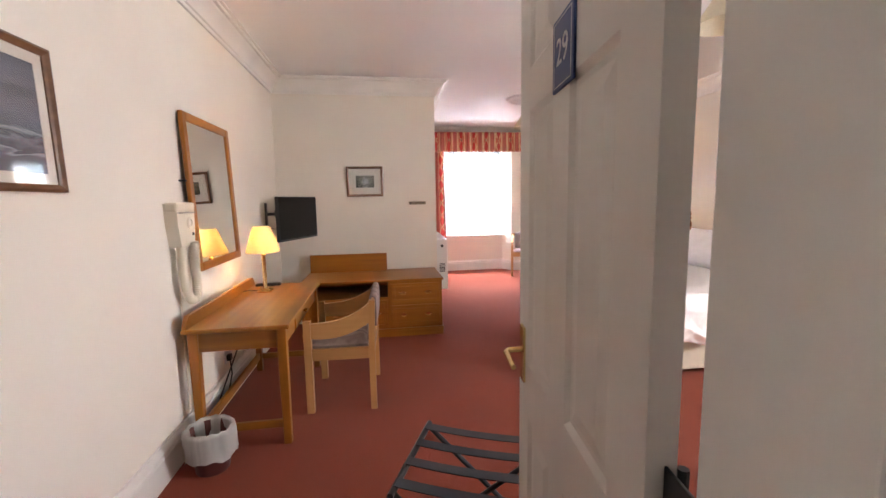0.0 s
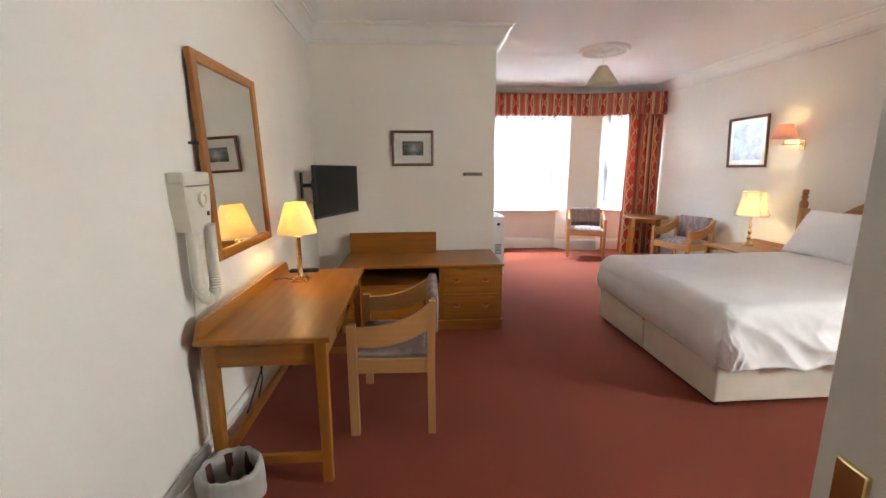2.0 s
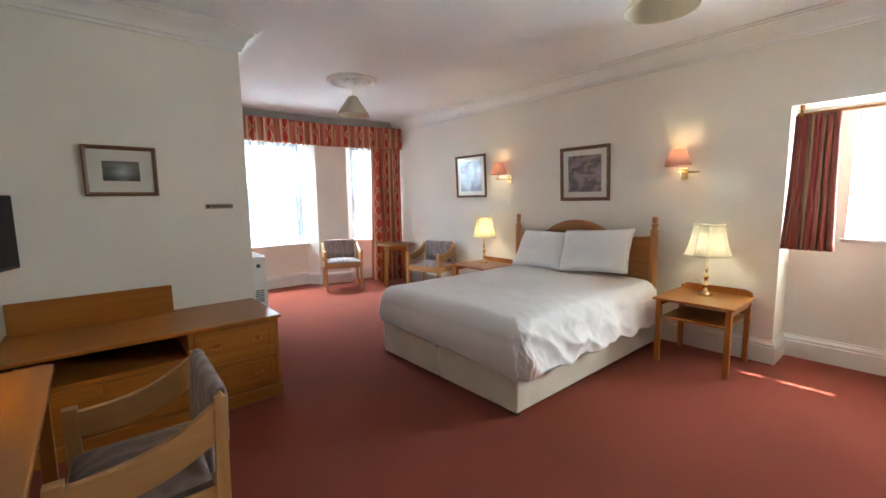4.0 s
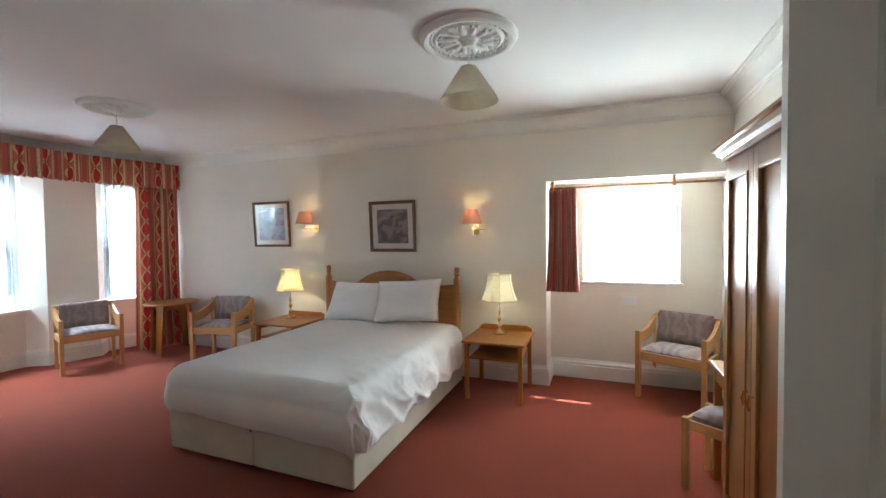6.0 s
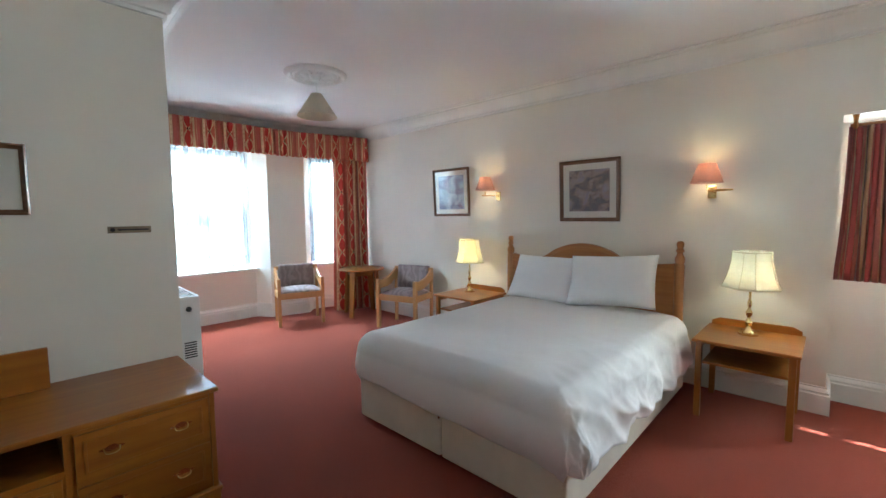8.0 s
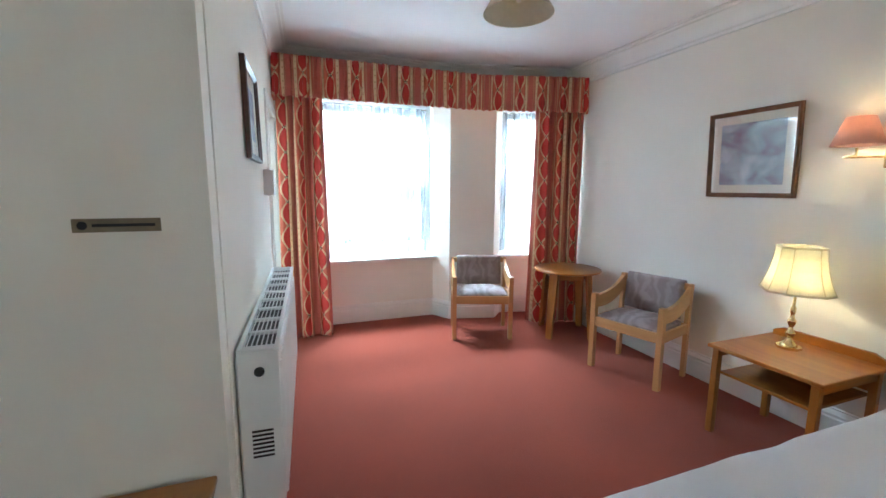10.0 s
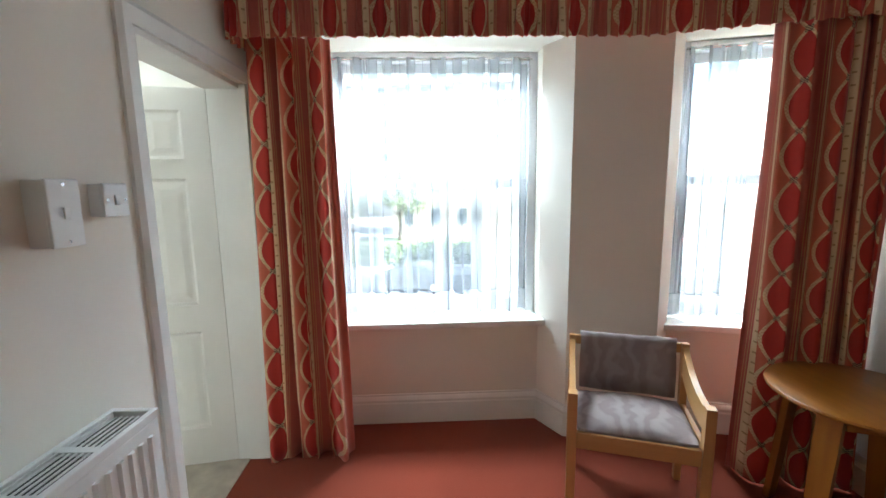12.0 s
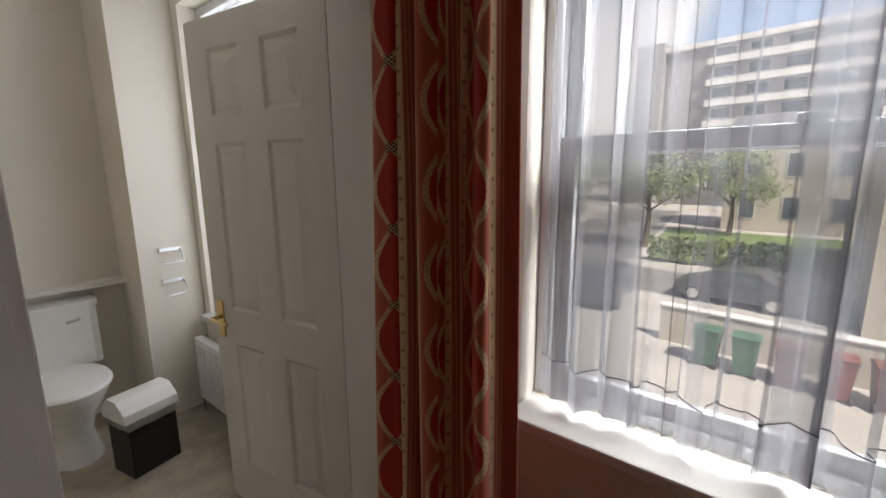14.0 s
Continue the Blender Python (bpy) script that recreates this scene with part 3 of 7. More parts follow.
for r in ((-0.43, -0.33, 1.592, 1.5935), (-0.43, -0.33, 1.7115, 1.713), (-0.43, -0.4285, 1.592, 1.713), (-0.3315, -0.33, 1.592, 1.713)):
    box(dw + r[0], dw + r[1], 0.046, 0.0466, r[2], r[3], bm=fb)
part("border_line", fb, M_WHITE_INK, sign)


def lettering(name, text, size, m, material, parent):
    cu = bpy.data.curves.new("tmp", "FONT")
    cu.body, cu.size, cu.align_x, cu.align_y, cu.extrude = text, size, "CENTER", "CENTER", 0.0004
    ob = new("tmp", cu)
    me = bpy.data.meshes.new_from_object(ob.evaluated_get(bpy.context.evaluated_depsgraph_get()))
    bpy.data.objects.remove(ob)
    me.transform(m)
    me.materials.clear()
    me.materials.append(material)
    o = new(name, me)
    o.parent = parent
    return o


lettering("room_number", "29", 0.07, pose(dw - 0.38, 0.0468, 1.652, 90, 0, 180), M_WHITE_INK, sign)
# entrance lining and architrave
lin = boxes([(DX0, DX0 + 0.03, BY - 0.15, BY + 0.005, 0, DH), (DX1 - 0.004, DX1 + 0.026, BY - 0.15, BY + 0.005, 0, DH), (DX0, DX1, BY - 0.15, BY + 0.005, DH - 0.012, DH + 0.018)], 0.003)
structure("door_frame_1", lin, M_TRIM, "white painted door lining", "door frame")
ARCH = [(-0.07, 0.0), (-0.07, 0.012), (-0.05, 0.022), (-0.02, 0.018), (0.0, 0.012), (0.0, 0.0)]


def architrave(name, m, w, h, label):
    """A moulded frame round a doorway; local x across the opening, y out of the wall."""
    bm = bmesh.new()
    path = [((0, 0), (-1, 0)), ((0, h), (-1, 1)), ((w, h), (1, 1)), ((w, 0), (1, 0))]
    rings = [[bm.verts.new((px - ox * d, y, pz - oz * d)) for d, y in ARCH] for (px, pz), (ox, oz) in path]
    for a, b in zip(rings, rings[1:]):
        for k in range(len(ARCH)):
            j = (k + 1) % len(ARCH)
            bm.faces.new((a[k], b[k], b[j], a[j]))
    bm.faces.new(rings[0]), bm.faces.new(rings[-1][::-1])
    bm.transform(m)
    return structure(name, bm, M_TRIM, label, "door frame", smooth=30)


architrave("architrave_entrance", pose(DX0, BY, 0), DX1 - DX0 + 0.03, DH + 0.02, "white moulded architrave round the entrance")
architrave("architrave_bathroom", pose(wx(BD1), BD1, 0, 0, 0, -90 + WA), BD1 - BD0, BDH, "white moulded architrave round the bathroom doorway")
structure("door_frame_2", boxes([(0.462, wx(BD0) + 0.004, BD0, BD0 + 0.024, 0, BDH), (0.492, wx(BD1) + 0.002, BD1 - 0.024, BD1, 0, BDH), (0.48, wx(BD0) + 0.004, BD0 + 0.024, BD1 - 0.024, BDH - 0.024, BDH)], 0.003),
          M_TRIM, "white painted bathroom door lining", "door frame")
bx, by, gx, gy = 0.485, 7.515, -0.245, 7.40
bdoor = panel_door("door_2", pose(bx, by, 0.0, 0, 0, math.degrees(math.atan2(gy - by, gx - bx))), math.hypot(gx - bx, gy - by), 2.05, "half-open white six-panel bathroom door", st=0.125, cm=0.06)
bw = math.hypot(gx - bx, gy - by)
lever_handle(bdoor, bw - 0.05, 0.89, 1)
lever_handle(bdoor, bw - 0.05, 0.89, -1)


# ---- furniture ----
def fabric(name, a, b, c):
    """Upholstery woven in soft zigzag bands."""
    m = bpy.data.materials.new(name)
    m.use_nodes = True
    n, l = m.node_tree.nodes, m.node_tree.links
    p = n["Principled BSDF"]
    p.inputs["Roughness"].default_value, p.inputs["Specular IOR Level"].default_value = 0.9, 0.1
    tc, mp, wv, ramp = n.new("ShaderNodeTexCoord"), n.new("ShaderNodeMapping"), n.new("ShaderNodeTexWave"), n.new("ShaderNodeValToRGB")
    wv.wave_type, wv.bands_direction, wv.wave_profile = "BANDS", "X", "SIN"
    wv.inputs["Scale"].default_value, wv.inputs["Distortion"].default_value, wv.inputs["Detail"].default_value, wv.inputs["Detail Scale"].default_value = 3.4, 9.0, 2.0, 2.0
    e = ramp.color_ramp.elements
    e[0].color, e[1].color, e[0].position, e[1].position = (*a, 1), (*b, 1), 0.2, 0.85
    e.new(0.5).color = (*c, 1)
    nz, bp = n.new("ShaderNodeTexNoise"), n.new("ShaderNodeBump")
    nz.inputs["Scale"].default_value = 500
    bp.inputs["Strength"].default_value, bp.inputs["Distance"].default_value = 0.4, 0.002
    l.new(tc.outputs["Object"], wv.inputs["Vector"]), l.new(wv.outputs[0], ramp.inputs[0]), l.new(ramp.outputs[0], p.inputs["Base Color"])
    l.new(tc.outputs["Object"], nz.inputs["Vector"]), l.new(nz.outputs[0], bp.inputs["Height"]), l.new(bp.outputs[0], p.inputs["Normal"])
    return m


M_FABRIC = fabric("mauve_grey_upholstery", (0.285, 0.225, 0.222), (0.365, 0.30, 0.285), (0.325, 0.265, 0.255))


def pad(x0, x1, y0, y1, z0, z1, crown=0.02, r=0.025, n=8):
    """A soft cushion with rounded edges and a crowned top."""
    bm = box(x0, x1, y0, y1, z0, z1)
    bmesh.ops.subdivide_edges(bm, edges=bm.edges[:], cuts=n, use_grid_fill=True)
    cx, cy, hx, hy = (x0 + x1) / 2, (y0 + y1) / 2, (x1 - x0) / 2, (y1 - y0) / 2
    for v in bm.verts:
        k = (1 - abs((v.co.x - cx) / hx) ** 4) * (1 - abs((v.co.y - cy) / hy) ** 4)
        if v.co.z > (z0 + z1) / 2:
            v.co.z += crown * k - r * 0.6 * (1 - k)
        v.co.x -= 0.25 * r * math.copysign(abs((v.co.x - cx) / hx) ** 6, v.co.x - cx) * (abs((v.co.y - cy) / hy) ** 6)
        v.co.y -= 0.25 * r * math.copysign(abs((v.co.y - cy) / hy) ** 6, v.co.y - cy) * (abs((v.co.x - cx) / hx) ** 6)
    return bm


def build_armchair(name, m, label, group):
    """Open beech armchair that faces -y: boarded arms that swoop up to the back posts, a padded seat and a cloth back slung over the top rail."""
    ob = thing(name, label, "armchair", m, group)
    w, d = 0.272, 0.206
    up = Matrix(((0, 0, 1, 0), (1, 0, 0, 0), (0, 1, 0, 0), (0, 0, 0, 1)))
    for sx in (-1, 1):
        part("leg", prism([(sx * w - 0.020, -d - 0.023), (sx * w + 0.020, -d - 0.023), (sx * w + 0.020, -d + 0.023), (sx * w - 0.020, -d + 0.023)], 0, 0.618, bevel=0.005), M_BEECH[2], ob)
        prof = [(d - 0.022, 0.0), (d + 0.018, 0.0), (d + 0.016, 0.42), (d + 0.024, 0.740), (d - 0.012, 0.742), (d - 0.024, 0.42)]
        part("back_leg", prism(prof, sx * w - 0.016, sx * w + 0.016, up, 0.004), M_BEECH[2], ob)
        top, low = [], []
        for k in range(11):
            q = k / 10
            y = -d + 0.0235 + q * (2 * d - 0.028)
            top.append((y, 0.600 + 0.010 * q + 0.118 * q ** 2.6))
            low.append((y, 0.502 - 0.012 * math.sin(q * math.pi) + 0.098 * q ** 2.2))
        part("armrest", prism(top + low[::-1], sx * w - 0.014, sx * w + 0.014, up, 0.004), M_BEECH[1], ob)
        part("side_rail", box(sx * w - 0.012, sx * w + 0.012, -d + 0.0235, d - 0.0225, 0.352, 0.430, 0.004), M_BEECH[1], ob)
    part("front_rail", box(-w + 0.0205, w - 0.0205, -d - 0.014, -d + 0.012, 0.352, 0.430, 0.004), M_BEECH[0], ob)
    part("back_rail", box(-w + 0.0165, w - 0.0165, d - 0.014, d + 0.010, 0.352, 0.425, 0.004), M_BEECH[0], ob)
    part("top_rail", box(-w + 0.0165, w - 0.0165, d - 0.003, d + 0.021, 0.690, 0.741, 0.006), M_BEECH[0], ob)
    part("seat_cushion", pad(-w + 0.024, w - 0.024, -d - 0.002, d - 0.026, 0.415, 0.458, 0.028), M_FABRIC, ob, "zigzag-patterned mauve-grey cushion", smooth=60)
    # cloth back: hangs in front of the posts, rolls over the top rail and ends behind it
    run = [(d - 0.028, 0.462), (d - 0.024, 0.55), (d - 0.018, 0.63), (d - 0.013, 0.69), (d - 0.010, 0.735), (d - 0.002, 0.752), (d + 0.011, 0.756), (d + 0.026, 0.748), (d + 0.031, 0.722), (d + 0.029, 0.65), (d + 0.026, 0.56)]
    bm = bmesh.new()
    n, rings = 12, []
    for i in range(n + 1):
        u = 2 * i / n - 1
        ring = []
        for k, (y, z) in enumerate(run):
            e = 0.007 * math.sin(k * 1.9 + 5 * u) * (1 if k > 7 else 0.35)
            ring.append(bm.verts.new((u * (w - 0.042) * (1 + 0.012 * math.sin(k * 1.3)), y + 0.010 * (1 - u * u) * (1 if 0 < k < 4 else 0), z + (e if k in (0, 10) else 0))))
        rings.append(ring)
    for a, b in zip(rings, rings[1:]):
        for k in range(len(run) - 1):
            bm.faces.new((a[k], a[k + 1], b[k + 1], b[k]))
    bk = part("back_cushion", bm, M_FABRIC, ob, "zigzag-patterned mauve-grey back cloth", smooth=1)
    so = bk.modifiers.new("thickness", "SOLIDIFY")
    so.thickness, so.offset = 0.014, 0
    return ob


CH = "matching beech armchairs"
LAB = "beech armchair with zigzag mauve-grey upholstery "
c0 = build_armchair("armchair", pose(2.565, 7.075, 0, 0, 0, -19), LAB + "in the bay window", CH)
for x, y, a, w in ((3.37, 5.82, -74, "beside the round table"), (3.80, 0.66, -116, "in the window recess"), (-0.348, 2.85, -92, "drawn up to the desk")):
    c = copy_thing(c0, pose(x, y, 0, 0, 0, a))
    c["label"] = LAB + w

# desk
desk = thing("desk", "golden oak writing desk with a raised back edge", "desk", pose(-0.865, 2.82, 0))
part("tabletop", box(-0.275, 0.275, -0.625, 0.625, 0.690, 0.715, 0.006, 3), M_OAK[1], desk)
for x in (-0.235, 0.225):
    for y in (-0.565, 0.565):
        bm = bmesh.new()
        t, b = 0.026, 0.021
        lo = [bm.verts.new((x + sx * b, y + sy * b, 0)) for sx, sy in ((-1, -1), (1, -1), (1, 1), (-1, 1))]
        hi = [bm.verts.new((x + sx * t, y + sy * t, 0.69)) for sx, sy in ((-1, -1), (1, -1), (1, 1), (-1, 1))]
        bm.faces.new(lo[::-1]), bm.faces.new(hi)
        for k in range(4):
            bm.faces.new((lo[k], lo[(k + 1) % 4], hi[(k + 1) % 4], hi[k]))
        bmesh.ops.bevel(bm, geom=bm.edges[:], offset=0.004, segments=2, affect="EDGES", profile=0.5)
        part("leg", bm, M_OAK[2], desk)
for y in (-0.565, 0.565):
    part("end_apron", box(-0.209, 0.199, y - 0.012, y + 0.012, 0.575, 0.688, 0.002), M_OAK[0], desk)
    part("end_stretcher", box(-0.213, 0.203, y - 0.011, y + 0.011, 0.10, 0.145, 0.004), M_OAK[0], desk)
part("back_apron", box(-0.247, -0.223, -0.539, 0.539, 0.575, 0.688, 0.002), M_OAK[1], desk)
for a, b in ((-0.539, -0.27), (0.27, 0.539)):
    part("front_apron", box(0.213, 0.235, a, b, 0.575, 0.688, 0.002), M_OAK[1], desk)
part("back_stretcher", box(-0.247, -0.223, -0.543, 0.543, 0.10, 0.155, 0.004), M_OAK[1], desk)
dr = part("drawer", box(0.205, 0.241, -0.265, 0.265, 0.582, 0.685, 0.004), M_OAK[1], desk)
part("knob", lathe([(0.001, 0), (0.007, 0), (0.006, 0.008), (0.013, 0.014), (0.012, 0.022), (0.001, 0.025)], 14, pose(0.241, 0, 0.634, 0, 90, 0)), M_BRASS, dr, "small brass knob", smooth=40)
up = [(-0.615, 0.0)] + [(-0.615 + 0.05 * k / 5, 0.02 + 0.05 * math.sin(k / 5 * math.pi / 2)) for k in range(6)] + [(0.615 - 0.05 * (5 - k) / 5, 0.02 + 0.05 * math.sin((5 - k) / 5 * math.pi / 2)) for k in range(6)] + [(0.615, 0.0)]
part("back_edge", prism(up, -0.27, -0.248, Matrix(((0, 0, 1, 0), (1, 0, 0, 0), (0, 1, 0, 0.713), (0, 0, 0, 1))), 0.004), M_OAK[1], desk)

# low unit with drawers
unit = thing("luggage_unit", "low golden oak unit with open shelf, drawers and a back board", "cabinet", pose(-0.17, 4.02, 0))
UW = 0.70
part("top", box(-UW - 0.01, UW + 0.015, -0.02, 0.66, 0.570, 0.594, 0.007, 3), M_OAK[0], unit)
part("side_panel", box(UW - 0.022, UW, 0.008, 0.655, 0.0, 0.57), M_OAK[2], unit)
part("side_panel", box(-UW, -UW + 0.022, 0.008, 0.655, 0.0, 0.57), M_OAK[2], unit)
part("divider", box(0.150, 0.172, 0.012, 0.64, 0.06, 0.57), M_OAK[2], unit)
part("back_panel", box(-UW + 0.022, UW - 0.022, 0.64, 0.65, 0.0, 0.57), M_OAK[0], unit)
part("shelf", box(-UW + 0.022, 0.15, 0.015, 0.64, 0.395, 0.413), M_OAK[0], unit)
part("plinth", boxes([(-UW - 0.004, UW + 0.006, -0.006, 0.006, 0.0, 0.065), (UW, UW + 0.010, 0.006, 0.65, 0.0, 0.065)], 0.003), M_OAK[0], unit)
part("plinth_moulding", box(-UW - 0.008, UW + 0.016, -0.012, 0.65, 0.065, 0.085, 0.006, 3), M_OAK[0], unit)


def drop_pull(parent, x, y, z):
    """A small bail pull with a brass back plate."""
    pl = part("pull_plate", prism([(x + 0.038 * math.cos(a) * (1 + 0.18 * math.cos(4 * a)), z + 0.012 * math.sin(a) * (1 + 0.3 * math.cos(4 * a))) for a in [k * math.pi / 12 for k in range(24)]],
                                  0, 0.0025, Matrix(((1, 0, 0, 0), (0, 0, -1, y), (0, 1, 0, 0), (0, 0, 0, 1)))), M_BRASS, parent, "brass pull plate")
    part("bail", tube([(x - 0.027, y - 0.006, z), (x - 0.025, y - 0.011, z - 0.014), (x - 0.01, y - 0.013, z - 0.02), (x + 0.01, y - 0.013, z - 0.02), (x + 0.025, y - 0.011, z - 0.014), (x + 0.027, y - 0.006, z)], 0.003, 6),
         M_BRASS, pl, "brass bail", smooth=40)


def drawer_front(parent, x0, x1, z0, z1, y=0.0, pulls=2):
    f = part("drawer", boxes([(x0, x1, y, y + 0.016, z0, z1)], 0.003), M_OAK[0], parent)
    e = 0.028
    part("drawer_moulding", boxes([(x0 + e, x1 - e, y - 0.006, y, z0 + e, z0 + e + 0.010), (x0 + e, x1 - e, y - 0.006, y, z1 - e - 0.010, z1 - e),
                                   (x0 + e, x0 + e + 0.010, y - 0.006, y, z0 + e + 0.010, z1 - e - 0.010), (x1 - e - 0.010, x1 - e, y - 0.006, y, z0 + e + 0.010, z1 - e - 0.010)], 0.002), M_OAK[0], f)
    for k in range(pulls):
        q = x0 + (x1 - x0) * (k + 0.5) / pulls if pulls > 1 else (x0 + x1) / 2
        if pulls == 2:
            q = x0 + (x1 - x0) * (0.24 if k == 0 else 0.76)
        drop_pull(f, q, y, (z0 + z1) / 2 + 0.01)


part("face_frame", boxes([(0.172, UW - 0.022, 0.0165, 0.024, 0.085, 0.57), (-UW + 0.022, 0.15, 0.0165, 0.024, 0.085, 0.394)]), M_OAK[0], unit)
drawer_front(unit, 0.182, UW - 0.03, 0.345, 0.545)
drawer_front(unit, 0.182, UW - 0.03, 0.112, 0.322)
drawer_front(unit, -UW + 0.03, -0.28, 0.10, 0.385)
drawer_front(unit, -0.27, 0.14, 0.10, 0.385)
part("upstand", box(-0.69, 0.155, 0.575, 0.595, 0.594, 0.795, 0.004), M_OAK[0], unit, "upright oak back board")

# television on a wall arm
tv = thing("television", "flat black television turned out on a wall arm", "television", pose(-0.883, 4.258, 1.224, 0, 0, 70.0))
part("casing", box(-0.355, 0.355, -0.0, 0.035, -0.215, 0.215, 0.006), M_BLACK, tv)
part("screen", box(-0.345, 0.345, -0.0025, 0.0, -0.195, 0.207), M_SCREEN, tv, "dark glossy screen")
part("back_housing", box(-0.22, 0.22, 0.035, 0.06, -0.14, 0.12, 0.01), M_BLACK, tv)
wa = thing("wall_bracket", "black metal swing arm fixed to the wall", "bracket", pose(LX, 4.20, 1.27))
part("wall_plate", box(0.0, 0.012, -0.03, 0.03, -0.11, 0.11, 0.003), M_DARKSTEEL, wa)
part("arm", tube([(0.012, 0, 0), (0.10, 0.03, 0.0), (0.215, 0.09, -0.02)], 0.016, 8), M_DARKSTEEL, wa, smooth=40)
part("knuckle", tube([(0.10, 0.03, -0.035), (0.10, 0.03, 0.035)], 0.022, 12), M_DARKSTEEL, wa, smooth=40)
part("cable", tube([(0.20, 0.05, -0.10), (0.12, 0.02, -0.16), (0.05, 0.0, -0.14), (0.01, 0.0, -0.22)], 0.004, 6), M_BLACK, wa, "black cable", smooth=40)


# bedside tables
def build_bedside(name, m, label, group):
    ob = thing(name, label, "bedside table", m, group)
    part("top", box(-0.29, 0.29, -0.29, 0.29, 0.528, 0.55, 0.006, 3), M_OAK[1], ob)
    for sx in (-1, 1):
        for sy in (-1, 1):
            part("leg", box(sx * 0.25 - 0.019, sx * 0.25 + 0.019, sy * 0.25 - 0.019, sy * 0.25 + 0.019, 0, 0.527, 0.004), M_OAK[2], ob)
    part("apron", boxes([(-0.231, 0.231, -0.262, -0.245, 0.475, 0.527), (-0.231, 0.231, 0.245, 0.262, 0.475, 0.527), (0.245, 0.262, -0.231, 0.231, 0.40, 0.527)], 0.002), M_OAK[0], ob)
    part("shelf", box(-0.24, 0.24, -0.232, 0.232, 0.375, 0.392, 0.003), M_OAK[1], ob)
    up = [(-0.27, 0.0), (-0.27, 0.03), (-0.22, 0.055), (0.22, 0.055), (0.27, 0.03), (0.27, 0.0)]
    part("back_edge", prism(up, 0.268, 0.286, Matrix(((0, 0, 1, 0), (1, 0, 0, 0), (0, 1, 0, 0.549), (0, 0, 0, 1))), 0.003), M_OAK[1], ob)
    return ob


b0 = build_bedside("bedside_table", pose(3.385, 2.24, 0), "golden oak bedside table beside the recess", "pair of bedside tables")
b1 = copy_thing(b0, pose(3.385, 4.755, 0))
b1["label"] = "golden oak bedside table beside an armchair"

# wardrobe
ward = thing("wardrobe", "tall golden oak wardrobe with panelled doors", "wardrobe", pose(1.16, 0.27, 0))
part("carcass", boxes([(0, 0.02, 0, 0.43, 0, 1.90), (0.82, 0.84, 0, 0.43, 0, 1.90), (0.02, 0.82, 0, 0.01, 0, 1.90), (0.02, 0.82, 0.01, 0.43, 1.88, 1.90), (0.02, 0.82, 0.01, 0.43, 0.05, 0.07)]), M_WARD[1], ward)
part("top_moulding", moulding([(0.0, 0.0), (0.0, 0.45), (0.84, 0.45), (0.84, 0.0)], [(0.0, 1.885), (0.012, 1.885), (0.016, 1.905), (0.034, 1.915), (0.040, 1.935), (0.055, 1.94), (0.055, 1.955), (0.0, 1.955)]), M_WARD[0], ward, smooth=30)
part("plinth", box(0.0, 0.84, 0.40, 0.44, 0.0, 0.08, 0.004), M_WARD[0], ward)
for x0, x1, kx in ((0.004, 0.418, 0.385), (0.422, 0.836, 0.455)):
    bm = boxes([(x0, x0 + 0.06, 0.43, 0.452, 0.085, 1.875), (x1 - 0.06, x1, 0.43, 0.452, 0.085, 1.875), (x0 + 0.06, x1 - 0.06, 0.43, 0.452, 1.79, 1.875), (x0 + 0.06, x1 - 0.06, 0.43, 0.452, 0.085, 0.18)], 0.002)
    d = part("door", bm, M_WARD[1], ward)
    part("panel", box(x0 + 0.06, x1 - 0.06, 0.432, 0.442, 0.18, 1.79), M_WARD[1], d)
    part("panel_moulding", boxes([(x0 + 0.06, x0 + 0.075, 0.442, 0.457, 0.18, 1.79), (x1 - 0.075, x1 - 0.06, 0.442, 0.457, 0.18, 1.79), (x0 + 0.075, x1 - 0.075, 0.442, 0.457, 0.18, 0.195),
                                  (x0 + 0.075, x1 - 0.075, 0.442, 0.457, 1.775, 1.79)], 0.004), M_WARD[1], d)
    part("knob", tube([(kx, 0.452, 0.83), (kx, 0.468, 0.83), (kx, 0.474, 0.80), (kx, 0.466, 0.77)], 0.006, 8), M_BRASS, d, "brass drop pull", smooth=40)

# small dressing table and stool between wardrobe and recess
dt = thing("dressing_table", "small oak dressing table beside the wardrobe", "table", pose(2.25, 0.48, 0))
part("top", box(-0.21, 0.21, -0.20, 0.21, 0.712, 0.735, 0.006), M_OAK[0], dt)
for sx in (-1, 1):
    for sy in (-1, 1):
        part("leg", box(sx * 0.18 - 0.02, sx * 0.18 + 0.02, sy * 0.17 - 0.02, sy * 0.17 + 0.02, 0, 0.712, 0.004), M_OAK[2], dt)
for y in (-0.175, 0.175):
    part("apron", box(-0.16, 0.16, y - 0.01, y + 0.01, 0.62, 0.712, 0.002), M_OAK[0], dt)
stool = thing("stool", "low oak stool with a pale padded seat", "stool", pose(2.30, 0.60, 0, 0, 0, 57))
for sx in (-1, 1):
    for sy in (-1, 1):
        part("leg", box(sx * 0.19 - 0.02, sx * 0.19 + 0.02, sy * 0.16 - 0.02, sy * 0.16 + 0.02, 0, 0.43, 0.005), M_BEECH[2], stool)
part("rail", boxes([(-0.17, 0.17, 0.152, 0.172, 0.36, 0.42), (-0.17, 0.17, -0.172, -0.152, 0.36, 0.42), (-0.20, -0.18, -0.14, 0.14, 0.36, 0.42), (0.18, 0.20, -0.14, 0.14, 0.36, 0.42)], 0.003), M_BEECH[0], stool)
part("seat_cushion", pad(-0.17, 0.17, -0.14, 0.14, 0.41, 0.455, 0.02), M_FABRIC, stool, "zigzag-patterned mauve-grey cushion", smooth=60)

